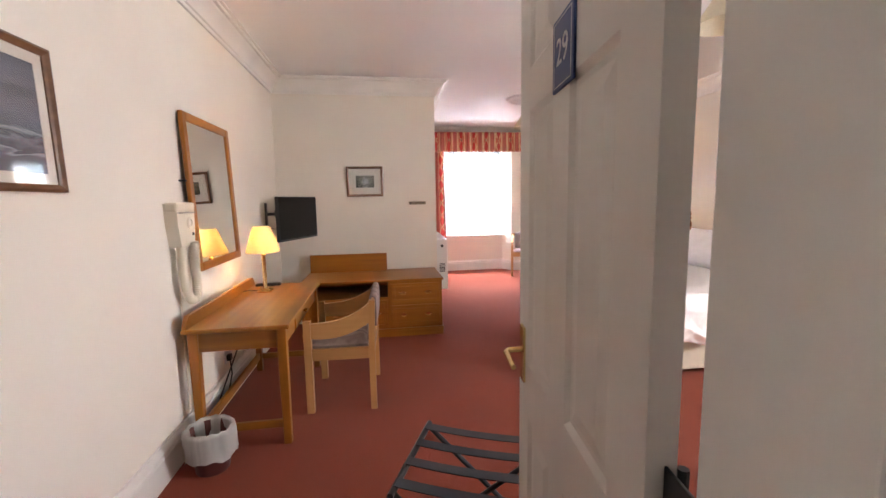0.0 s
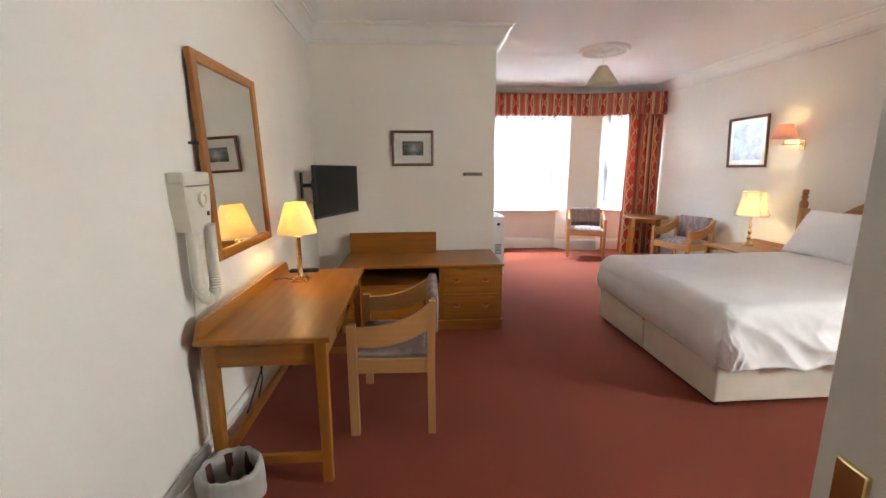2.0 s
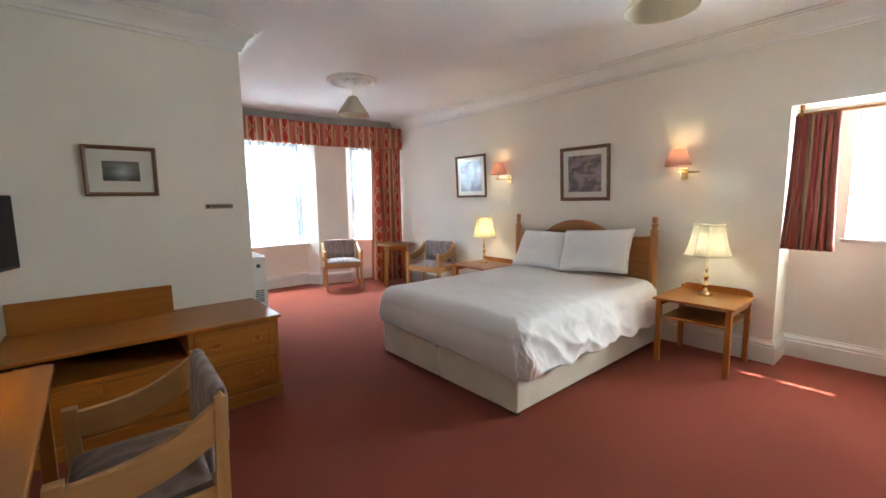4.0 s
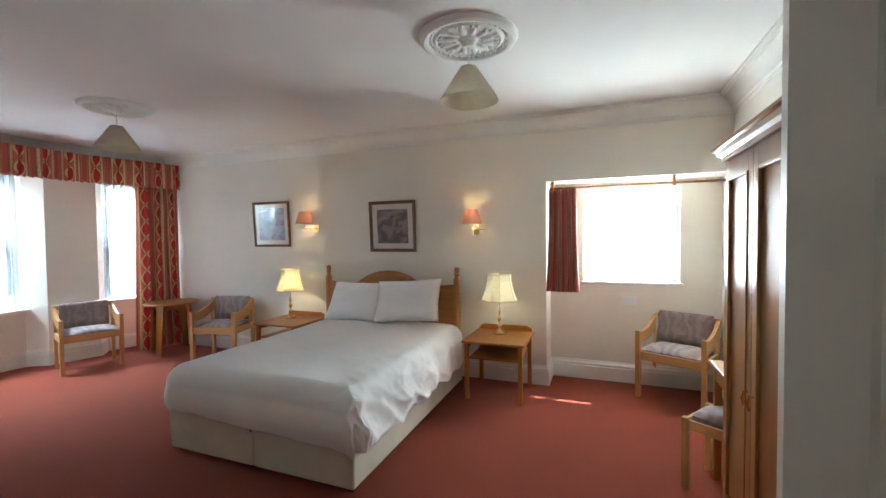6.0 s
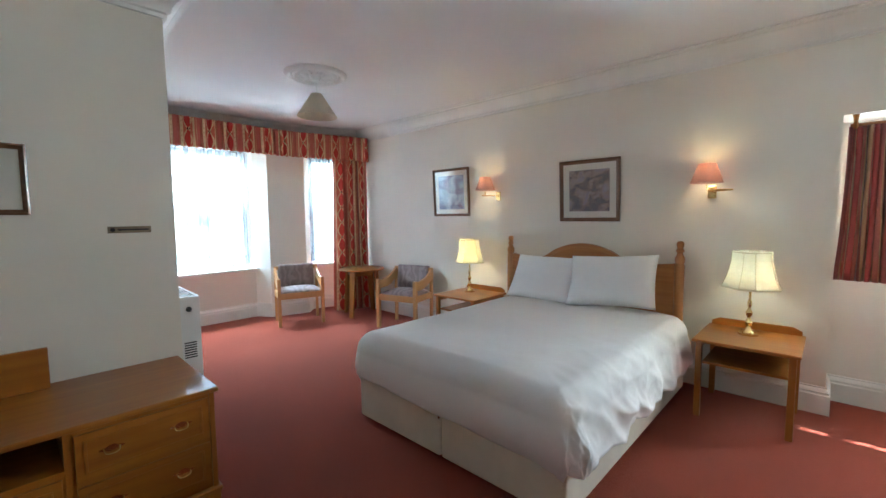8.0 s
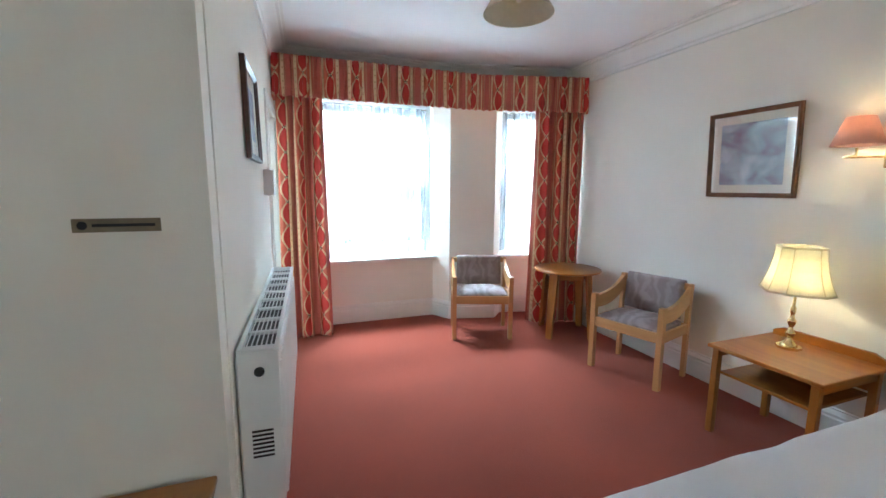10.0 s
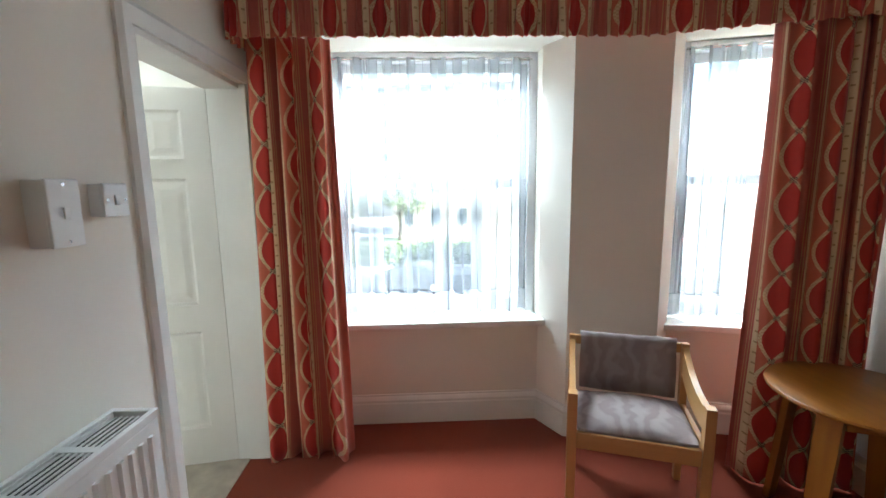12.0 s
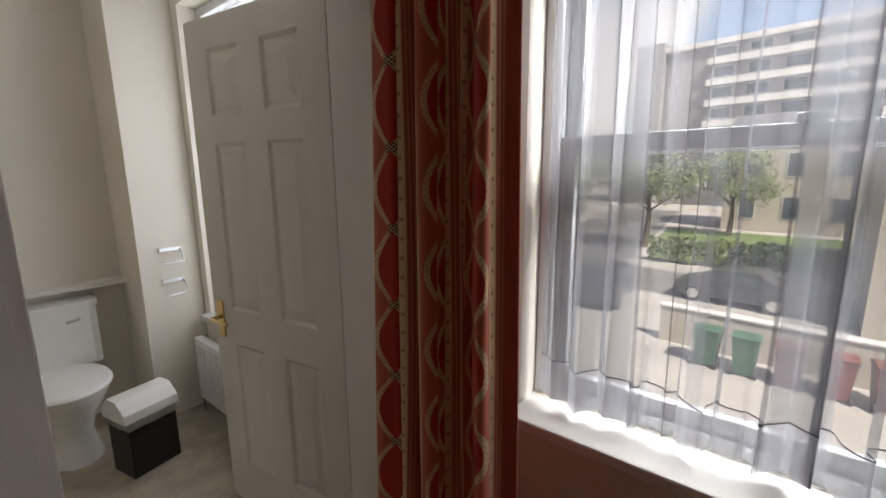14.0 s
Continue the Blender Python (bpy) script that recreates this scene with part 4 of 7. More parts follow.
# round table
rt = thing("round_table", "round oak side table with flat board legs", "table", pose(3.385, 6.775, 0))
part("tabletop", lathe([(0.001, 0.648), (0.310, 0.648), (0.322, 0.653), (0.325, 0.661), (0.322, 0.669), (0.314, 0.672), (0.001, 0.672)], 64), M_OAK[1], rt, smooth=30)
for a in (22, 112, 202, 292):
    bm = prism([(-0.030, 0.0), (0.030, 0.0), (0.042, 0.5), (0.042, 0.648), (-0.042, 0.648), (-0.042, 0.5)], -0.014, 0.014, Matrix(((0, 0, 1, 0), (1, 0, 0, 0), (0, 1, 0, 0), (0, 0, 0, 1))), 0.005)
    for v in bm.verts:
        v.co.x += 0.285 - 0.055 * v.co.z / 0.648
    bm.transform(Matrix.Rotation(radians(a), 4, "Z"))
    part("leg", bm, M_OAK[2], rt)
    bm = box(0.152, 0.174, -0.118, 0.118, 0.575, 0.647, 0.003)
    bm.transform(Matrix.Rotation(radians(a + 45), 4, "Z"))
    part("apron", bm, M_OAK[0], rt)

# ---- bed ----
bed = thing("divan_bed", "double divan bed with a cream base in two halves", "bed", pose(1.508, 3.432, 0))
for y0, y1 in ((-0.768, -0.003), (0.003, 0.768)):
    bm = box(0.0, 2.02, y0, y1, 0.03, 0.335, 0.018, 3)
    part("base", bm, M_BEDBASE, bed, "cream upholstered divan base")
for x in (0.06, 1.0, 1.95):
    for y in (-0.72, 0.72):
        part("foot", lathe([(0.001, 0), (0.022, 0.0), (0.026, 0.012), (0.024, 0.034), (0.001, 0.034)], 14, pose(x, y, 0)), M_GUM, bed, "black foot", smooth=40)
part("joining_clip", boxes([(-0.008, 0.0, -0.025, 0.025, 0.285, 0.297), (-0.012, -0.004, -0.006, 0.006, 0.265, 0.29)], 0.002), M_STEEL, bed, "metal joining clip")
part("mattress", box(0.005, 2.02, -0.775, 0.775, 0.34, 0.545, 0.04, 3), M_SHEET, bed, smooth=60)

hb = thing("headboard", "pine headboard with turned posts and an arched top", "headboard", pose(3.585, 3.533, 0))
for sy in (-1, 1):
    part("post", lathe([(0.001, 0.0), (0.036, 0.0), (0.036, 1.00), (0.030, 1.012), (0.036, 1.03), (0.037, 1.06), (0.024, 1.085), (0.020, 1.10), (0.030, 1.112), (0.030, 1.125), (0.020, 1.135), (0.026, 1.155), (0.028, 1.175), (0.020, 1.192), (0.001, 1.196)],
                       20, pose(-0.02, sy * 0.803, 0)), M_PINE[2], hb, smooth=35)
prof = []
for k in range(41):
    y = -0.77 + 1.54 * k / 40
    a = abs(y)
    z = 1.142 - 0.08 * (a / 0.30) ** 2 if a < 0.30 else 1.062 - 0.075 * math.sin(min((a - 0.30) / 0.16, 1) * math.pi / 2) + 0.022 * max(0, (a - 0.46) / 0.31) ** 2
    prof.append((y, z))
out = [(-0.77, 0.35)] + prof + [(0.77, 0.35)]
part("panel", prism(out[::-1], -0.035, -0.010, Matrix(((0, 0, 1, 0), (1, 0, 0, 0), (0, 1, 0, 0), (0, 0, 0, 1))), 0.004), M_PINE[1], hb)
bm = bmesh.new()
for (y0, z0), (y1, z1) in zip(prof, prof[1:]):
    vs = [[bm.verts.new((x, y, z + dz)) for x, dz in ((-0.046, -0.035), (-0.046, 0.004), (-0.002, 0.004), (-0.002, -0.035))] for y, z in ((y0, z0), (y1, z1))]
    for k in range(4):
        bm.faces.new((vs[0][k], vs[0][(k + 1) % 4], vs[1][(k + 1) % 4], vs[1][k]))
bmesh.ops.remove_doubles(bm, verts=bm.verts[:], dist=1e-5)
part("top_rail", bm, M_PINE[1], hb, smooth=30)


def duvet():
    """A white cover that puffs over the bed's edges and hangs in creased folds."""
    bm = bmesh.new()
    x0, x1, y0, y1, zt = 1.47, 3.40, 2.62, 4.25, 0.615
    drop, r = 0.335, 0.12
    nu, nv = 170, 190
    grid = []
    wide = y1 - y0
    lu, lv = (x1 - x0) + drop, wide + 2 * drop

    def bend(s, puff, flare):
        """How far out and down cloth lies s metres past the start of the rounded edge."""
        if s < r * 1.5708:
            return r * math.sin(s / r), r * (1 - math.cos(s / r))
        t = (s - r * 1.5708) / 0.27
        return r + puff * math.sin(min(t, 1) * math.pi) + flare * t * t, r + 0.27 * t

    for i in range(nu + 1):
        row = []
        for j in range(nv + 1):
            u, v = -drop + lu * i / nu, -drop + lv * j / nv
            near, far = max(0.0, r - v) * 0.9, max(0.0, v - wide + r)
            foot = max(0.0, r - u) * (0.74 + 0.26 * max(0.0, min(1.0, 1 - v / wide)))
            side = near if near > 0 else far
            s = math.hypot(foot, side)
            x, y, z = x0 + max(u, r), y0 + min(max(v, r), wide - r), zt
            k = 0.0
            if s > 0:
                c, d = foot / s, side / s
                s *= 0.04 + 0.96 * max(c, d)
                out, down = bend(s, 0.022, -0.055 * c * c + (0.035 if near > 0 else -0.04) * d * d)
                k = min(1, down / 0.2)
                fold = noise.noise(Vector((x * 6.0 + 3.0 * c, y * 4.5, 1.7)))
                out += k * (0.014 + 0.016 * d) * fold
                x -= out * c
                y += out * d * (-1 if near > 0 else 1)
                z -= down
                z += 0.035 * k * d * noise.noise(Vector((x * 5.2, 1.0, 7.7))) + 0.018 * k * c * noise.noise(Vector((2.0, y * 4.2, 3.7)))
            p = Vector((x * 3.1, y * 3.1, 0.3))
            crown = 0.022 * (1 - abs(2 * v / wide - 1) ** 2) if 0 < v < wide else 0
            z += (0.006 * noise.noise(p) + 0.0018 * noise.noise(p * 4.1)) * (1 - k) + crown * (1 - k)
            # sharp creases that run from the near foot corner up the side
            q = max(0, min(1, (0.30 - v) / 0.32)) * max(0.25, min(1, (1.9 - u) / 1.1))
            a = noise.noise(Vector((u * 3.2 + v * 4.6, (v - u) * 1.3, 3.1)))
            b = noise.noise(Vector((u * 8.5 - v * 6.0, v * 3.5 + u * 2.0, 8.4)))
            e = noise.noise(Vector((u * 15.0 + v * 9.0, v * 7.0 - u * 3.0, 1.4)))
            crease = 0.052 * (0.42 - abs(a) ** 0.8) + 0.028 * (0.38 - abs(b) ** 0.8) + 0.010 * (0.35 - abs(e))
            if q > 0:
                y -= q * k * crease
                z += q * (1 - k) * 0.5 * crease
            z += 0.0025 * (0.3 - abs(noise.noise(Vector((u * 4.0 + v * 2.0, v * 5.5, 5.6))))) * (1 - k)
            row.append(bm.verts.new((x, y, max(z, 0.17))))
        grid.append(row)
    for i in range(nu):
        for j in range(nv):
            bm.faces.new((grid[i][j], grid[i + 1][j], grid[i + 1][j + 1], grid[i][j + 1]))
    ob = part("duvet", bm, M_SHEET, None, smooth=1)
    so = ob.modifiers.new("thickness", "SOLIDIFY")
    so.thickness, so.offset = 0.016, -1
    return tagged(ob, "rumpled white duvet spread over the divan bed", "duvet")


duvet()


def pillow(m, w, h, seed, label):
    bm = bmesh.new()
    n = 22
    rnd = random.Random(seed)
    o = rnd.uniform(0, 50)
    tops, bots = [], []
    for i in range(n + 1):
        a, b = [], []
        for j in range(n + 1):
            u, v = 2 * i / n - 1, 2 * j / n - 1
            pinch = 1 - 0.06 * (1 - u * u) * abs(v) ** 3 - 0.06 * (1 - v * v) * abs(u) ** 3
            x, y = u * w / 2 * (1 - 0.05 * (1 - v * v) * abs(u)), v * h / 2 * (1 - 0.06 * (1 - u * u) * abs(v))
            t = 0.085 * max(0, (1 - u ** 4) * (1 - v ** 4)) ** 0.55 * pinch
            nn = 0.010 * noise.noise(Vector((u * 2.2 + o, v * 2.2, 0.4))) + 0.005 * noise.noise(Vector((u * 6 + o, v * 6, 0.9)))
            a.append(bm.verts.new((x, y, t + nn * (t > 0.001))))
            b.append(a[-1] if i in (0, n) or j in (0, n) else bm.verts.new((x, y, -t * 0.8)))
        tops.append(a), bots.append(b)
    for i in range(n):
        for j in range(n):
            bm.faces.new((tops[i][j], tops[i + 1][j], tops[i + 1][j + 1], tops[i][j + 1]))
            bm.faces.new((bots[i][j], bots[i][j + 1], bots[i + 1][j + 1], bots[i + 1][j]))
    ob = part("pillow", bm, M_SHEET, None, smooth=1)
    ob.matrix_basis = m
    return tagged(ob, label, "pillow", "pillows on the bed")


pillow(pose(3.345, 3.815, 0.822, 0, -58, 0) @ pose(0, 0, 0, 0, 0, 90), 0.69, 0.46, 2, "plump white pillow leaning on the headboard")
pillow(pose(3.275, 3.165, 0.868, 0, -61, 4) @ pose(0, 0, 0, 0, 0, 94), 0.70, 0.46, 5, "plump white pillow overlapping its neighbour")

# ---- curtains ----
M_CURT = bpy.data.materials.new("patterned_curtain_cloth")


def curtain_material(m, scale=1.0):
    """Terracotta cloth woven with cream ogee trellis, dotted stripes and dark knots; u and v are metres of cloth."""
    m.use_nodes = True
    n, l = m.node_tree.nodes, m.node_tree.links
    p = n["Principled BSDF"]
    p.inputs["Roughness"].default_value, p.inputs["Specular IOR Level"].default_value = 0.75, 0.25
    p.inputs["Sheen Weight"].default_value = 0.15

    def f(op, a, b=None, c=None):
        q = n.new("ShaderNodeMath")
        q.operation = op
        for k, v in enumerate((a, b, c)):
            if v is None:
                continue
            if isinstance(v, (int, float)):
                q.inputs[k].default_value = v
            else:
                l.new(v, q.inputs[k])
        return q.outputs[0]

    def mix(t, a, b):
        q = n.new("ShaderNodeMix")
        q.data_type = "RGBA"
        l.new(t, q.inputs[0])
        for k, v in ((6, a), (7, b)):
            if isinstance(v, tuple):
                q.inputs[k].default_value = (*v, 1)
            else:
                l.new(v, q.inputs[k])
        return q.outputs[2]

    uv, sep = n.new("ShaderNodeTexCoord"), n.new("ShaderNodeSeparateXYZ")
    l.new(uv.outputs["UV"], sep.inputs[0])
    u, v = sep.outputs[0], sep.outputs[1]
    P = 0.30 * scale
    s = f("FRACT", f("DIVIDE", u, P))
    s = f("MULTIPLY", s, 0.30)
    # ogee column centred at 0.06
    d = f("ABSOLUTE", f("SUBTRACT", s, 0.066))
    w = f("SINE", f("MULTIPLY", v, math.pi / (0.228 * scale)))
    w = f("MULTIPLY", f("POWER", f("ABSOLUTE", w), 1.0), 0.048)
    rim = f("LESS_THAN", f("ABSOLUTE", f("SUBTRACT", d, f("ADD", w, 0.003))), 0.0075)
    inside = f("LESS_THAN", d, w)
    field = f("LESS_THAN", d, 0.066)
    knotv = f("ABSOLUTE", f("SUBTRACT", f("FRACT", f("ADD", f("DIVIDE", v, 0.228 * scale), 0.5)), 0.5))
    knot = f("MULTIPLY", f("LESS_THAN", knotv, 0.065), f("LESS_THAN", d, 0.014))
    chk = n.new("ShaderNodeTexChecker")
    chk.inputs["Scale"].default_value = 190
    l.new(uv.outputs["UV"], chk.inputs["Vector"])
    knot = f("MULTIPLY", knot, chk.outputs["Fac"])
    st1 = f("MULTIPLY", f("GREATER_THAN", s, 0.136), f("LESS_THAN", s, 0.158))
    st2 = f("MULTIPLY", f("GREATER_THAN", s, 0.274), f("LESS_THAN", s, 0.296))
    thin = f("LESS_THAN", f("ABSOLUTE", f("SUBTRACT", f("FRACT", f("MULTIPLY", s, 85)), 0.5)), 0.11)
    thin = f("MULTIPLY", thin, f("GREATER_THAN", f("ABSOLUTE", f("SUBTRACT", s, 0.216)), 0.030))
    thin = f("MULTIPLY", thin, f("GREATER_THAN", s, 0.133))
    dot = f("LESS_THAN", f("ABSOLUTE", f("SUBTRACT", f("FRACT", f("DIVIDE", v, 0.057 * scale)), 0.5)), 0.08)
    c1 = f("ABSOLUTE", f("SUBTRACT", s, 0.147))
    c2 = f("ABSOLUTE", f("SUBTRACT", s, 0.285))
    dot = f("MULTIPLY", dot, f("MAXIMUM", f("LESS_THAN", c1, 0.005), f("LESS_THAN", c2, 0.005)))
    plain, deep, cream, ochre, black = (0.50, 0.125, 0.09), (0.50, 0.042, 0.032), (0.74, 0.55, 0.33), (0.58, 0.37, 0.17), (0.03, 0.02, 0.02)
    col = mix(field, plain, (0.56, 0.14, 0.08))
    col = mix(f("MULTIPLY", inside, field), col, deep)
    bead = n.new("ShaderNodeTexChecker")
    bead.inputs["Scale"].default_value = 120
    bead.inputs[1].default_value, bead.inputs[2].default_value = (*cream, 1), (0.60, 0.39, 0.21, 1)
    l.new(uv.outputs["UV"], bead.inputs["Vector"])
    col = mix(f("MULTIPLY", rim, field), col, bead.outputs["Color"])
    col = mix(thin, col, ochre)
    col = mix(f("MAXIMUM", st1, st2), col, cream)
    col = mix(dot, col, (0.46, 0.28, 0.14))
    col = mix(knot, col, black)
    nz, bp = n.new("ShaderNodeTexNoise"), n.new("ShaderNodeBump")
    nz.inputs["Scale"].default_value = 900
    bp.inputs["Strength"].default_value, bp.inputs["Distance"].default_value = 0.25, 0.001
    l.new(uv.outputs["UV"], nz.inputs["Vector"]), l.new(nz.outputs[0], bp.inputs["Height"]), l.new(bp.outputs[0], p.inputs["Normal"])
    l.new(col, p.inputs["Base Color"])


curtain_material(M_CURT, 0.97)
M_LINING = mat("cream_curtain_lining", (0.62, 0.55, 0.42), 0.9, var=0.04)


def cloth(name, path, z0, z1, folds, amp, seed, ratio, flare=0.0, scallop=0.0, parent=None, material=None, rows=18, per=9, shift=0.0, thick=0.004, wander=1.4):
    """Gathered cloth along a line of (x, y) points, with u and v in metres of flat cloth."""
    rnd = random.Random(seed)
    pts = [Vector(q) for q in path]
    seg = [(b - a).length for a, b in zip(pts, pts[1:])]
    L = sum(seg)
    n = folds * per
    ph = [rnd.uniform(0, 6.28) for _ in range(5)]

    def at(s):
        for a, b, q in zip(pts, pts[1:], seg):
            if s <= q or b is pts[-1]:
                d = (b - a).normalized()
                return a + d * s, Vector((d.y, -d.x))
            s -= q

    bm = bmesh.new()
    uvl = bm.loops.layers.uv.new("UVMap")
    grid = []
    for k in range(rows + 1):
        g = k / rows
        row = []
        for i in range(n + 1):
            q = i / n
            base, nor = at(q * L)
            wob = folds * 2 * math.pi * q + wander * math.sin(2.1 * math.pi * q * folds / 5 + ph[0]) + 0.5 * math.sin(3 * g + ph[1]) * g
            y = amp * (0.75 + 0.35 * math.sin(5.3 * q + ph[2])) * (0.8 + 0.25 * g) * (2 * abs(math.sin(wob / 2)) ** 0.85 - 1) + amp * (0.35 * math.sin(2.3 * wob + ph[3] + 0.8 * g) + 0.22 * math.sin(3.7 * wob + ph[4] - 1.1 * g))
            side = (q - 0.5) * flare * g * g
            d = Vector((-nor.y, nor.x))
            p = base + nor * (y + 0.02 * g * (1 if flare else 0)) + d * (-side) * -1 + d * 0.35 * amp * math.sin(2 * wob + 0.6)
            z = z1 + (z0 - z1) * g + (scallop * math.sin(wob * 1.0 + 1.0) * g)
            row.append([bm.verts.new((p.x, p.y, z)), (shift + q * L * (ratio or 1), z)])
        grid.append(row)
    if not ratio:
        # the cloth follows its folds, one width of the pattern to each
        mid, run = grid[rows // 2], [0.0]
        for p, q in zip(mid, mid[1:]):
            run.append(run[-1] + (q[0].co.xy - p[0].co.xy).length)
        for i, u in enumerate(run):
            for row in grid:
                row[i][1] = (shift + u / run[-1] * folds * 0.291, row[i][1][1])
    for a, b in zip(grid, grid[1:]):
        for i in range(n):
            c = (a[i], a[i + 1], b[i + 1], b[i])
            fc = bm.faces.new([q[0] for q in c])
            for lp, q in zip(fc.loops, c):
                lp[uvl].uv = q[1]
    me = bpy.data.meshes.new(name)
    bm.to_mesh(me)
    bm.free()
    me.polygons.foreach_set("use_smooth", [True] * len(me.polygons))
    me.materials.append(material or M_CURT)
    ob = new(name, me)
    ob.parent = parent
    so = ob.modifiers.new("thickness", "SOLIDIFY")
    so.thickness = thick
    return ob


def curtain(name, path, z0, z1, folds, amp, seed, label, **kw):
    ob = cloth(name, path, z0, z1, folds, amp, seed, kw.pop("ratio", 1.9), **kw)
    return tagged(ob, label, "curtain")


curtain("curtain", [(0.695, 7.497), (1.115, 7.502)], 0.012, 2.30, 3, 0.052, 4, "floor-length terracotta curtain with ogee pattern beside the bathroom door", flare=0.08, ratio=0, shift=-0.07, per=28, rows=26, wander=0.35)
curtain("curtain", [(3.22, 7.20), (3.70, 7.05)], 0.012, 2.30, 3, 0.050, 9, "floor-length terracotta curtain with ogee pattern behind the round table", flare=0.06, ratio=0, shift=-0.09, per=28, wander=0.35)
vl = thing("curtain_valance", "gathered terracotta valance with ogee pattern across the bay", "valance", Matrix.Identity(4))
cloth("front_frill", [(0.705, 7.57), (0.70, 7.31), (2.62, 7.285)], 2.232, 2.575, 28, 0.018, 12, 1.28, scallop=0.008, rows=8, per=11, parent=vl)
cloth("side_frill", [(2.615, 7.286), (3.69, 6.99), (3.725, 7.2)], 2.232, 2.575, 16, 0.018, 15, 1.28, scallop=0.008, rows=8, per=11, parent=vl, shift=0.12)
vr = thing("valance_rail", "white valance board fixed above the bay windows", "curtain rail", Matrix.Identity(4))
for nm, q in (("board", [(0.715, 7.325), (2.62, 7.30), (2.70, 7.545), (0.715, 7.60)]), ("side_board", [(2.62, 7.30), (3.68, 7.01), (3.735, 7.25), (2.70, 7.545)])):
    part(nm, prism(q, 2.535, 2.553), M_TRIM, vr)


# ---- wall things ----
def art(name, stops, scale, distort=1.0, stretch=(1, 1, 1), rough=0.6):
    """A print: soft patches of colour."""
    m = bpy.data.materials.new(name)
    m.use_nodes = True
    n, l = m.node_tree.nodes, m.node_tree.links
    p = n["Principled BSDF"]
    p.inputs["Roughness"].default_value = rough
    tc, mp, nz, ramp = n.new("ShaderNodeTexCoord"), n.new("ShaderNodeMapping"), n.new("ShaderNodeTexNoise"), n.new("ShaderNodeValToRGB")
    mp.inputs["Scale"].default_value = stretch
    nz.inputs["Scale"].default_value, nz.inputs["Detail"].default_value, nz.inputs["Distortion"].default_value = scale, 5, distort
    e = ramp.color_ramp.elements
    e[0].position, e[0].color = stops[0][0], (*stops[0][1], 1)
    e[1].position, e[1].color = stops[-1][0], (*stops[-1][1], 1)
    for q, c in stops[1:-1]:
        e.new(q).color = (*c, 1)
    l.new(tc.outputs["Object"], mp.inputs[0]), l.new(mp.outputs[0], nz.inputs["Vector"]), l.new(nz.outputs[0], ramp.inputs[0]), l.new(ramp.outputs[0], p.inputs["Base Color"])
    return m


M_MOUNT = mat("cream_mount_card", (0.72, 0.68, 0.60), 0.8, var=0.02)
M_PICGLASS = bpy.data.materials.new("picture_glass")
M_PICGLASS.use_nodes = True
_n, _l = M_PICGLASS.node_tree.nodes, M_PICGLASS.node_tree.links
_n.remove(_n["Principled BSDF"])
_t, _g, _x = _n.new("ShaderNodeBsdfTransparent"), _n.new("ShaderNodeBsdfGlossy"), _n.new("ShaderNodeMixShader")
_g.inputs["Roughness"].default_value = 0.03
_x.inputs[0].default_value = 0.06
_l.new(_t.outputs[0], _x.inputs[1]), _l.new(_g.outputs[0], _x.inputs[2]), _l.new(_x.outputs[0], _n["Material Output"].inputs[0])


def picture(m, w, h, fr, mount, material, image, label, tilt=1.5):
    """A framed print: local x across, z up, facing -y; the wall is at y = 0."""
    ob = thing("picture", label, "picture", m @ pose(0, 0, 0, tilt, 0, 0))
    d = 0.022
    prof = [(0.0, 0.0), (0.0, -d), (fr * 0.35, -d - 0.004), (fr * 0.7, -d + 0.004), (fr, -d + 0.008), (fr, 0.0)]
    bm = bmesh.new()
    rings = []
    for sx, sz in ((-1, -1), (1, -1), (1, 1), (-1, 1)):
        rings.append([bm.verts.new((sx * (w / 2 - q), y, sz * (h / 2 - q))) for q, y in prof])
    for k in range(4):
        a, b = rings[k], rings[(k + 1) % 4]
        for i in range(len(prof)):
            j = (i + 1) % len(prof)
            bm.faces.new((a[i], b[i], b[j], a[j]))
    part("frame", bm, material, ob)
    iw, ih = w / 2 - fr, h / 2 - fr
    part("mount", boxes([(-iw, iw, -0.008, -0.004, -ih, -ih + mount), (-iw, iw, -0.008, -0.004, ih - mount, ih), (-iw, -iw + mount, -0.008, -0.004, -ih + mount, ih - mount), (iw - mount, iw, -0.008, -0.004, -ih + mount, ih - mount)]),
         M_MOUNT, ob, "cream card mount")
    part("print", box(-iw + mount, iw - mount, -0.006, -0.003, -ih + mount, ih - mount), image, ob)
    part("glass", box(-iw, iw, -0.0125, -0.0105, -ih, ih), M_PICGLASS, ob).visible_shadow = False
    return ob


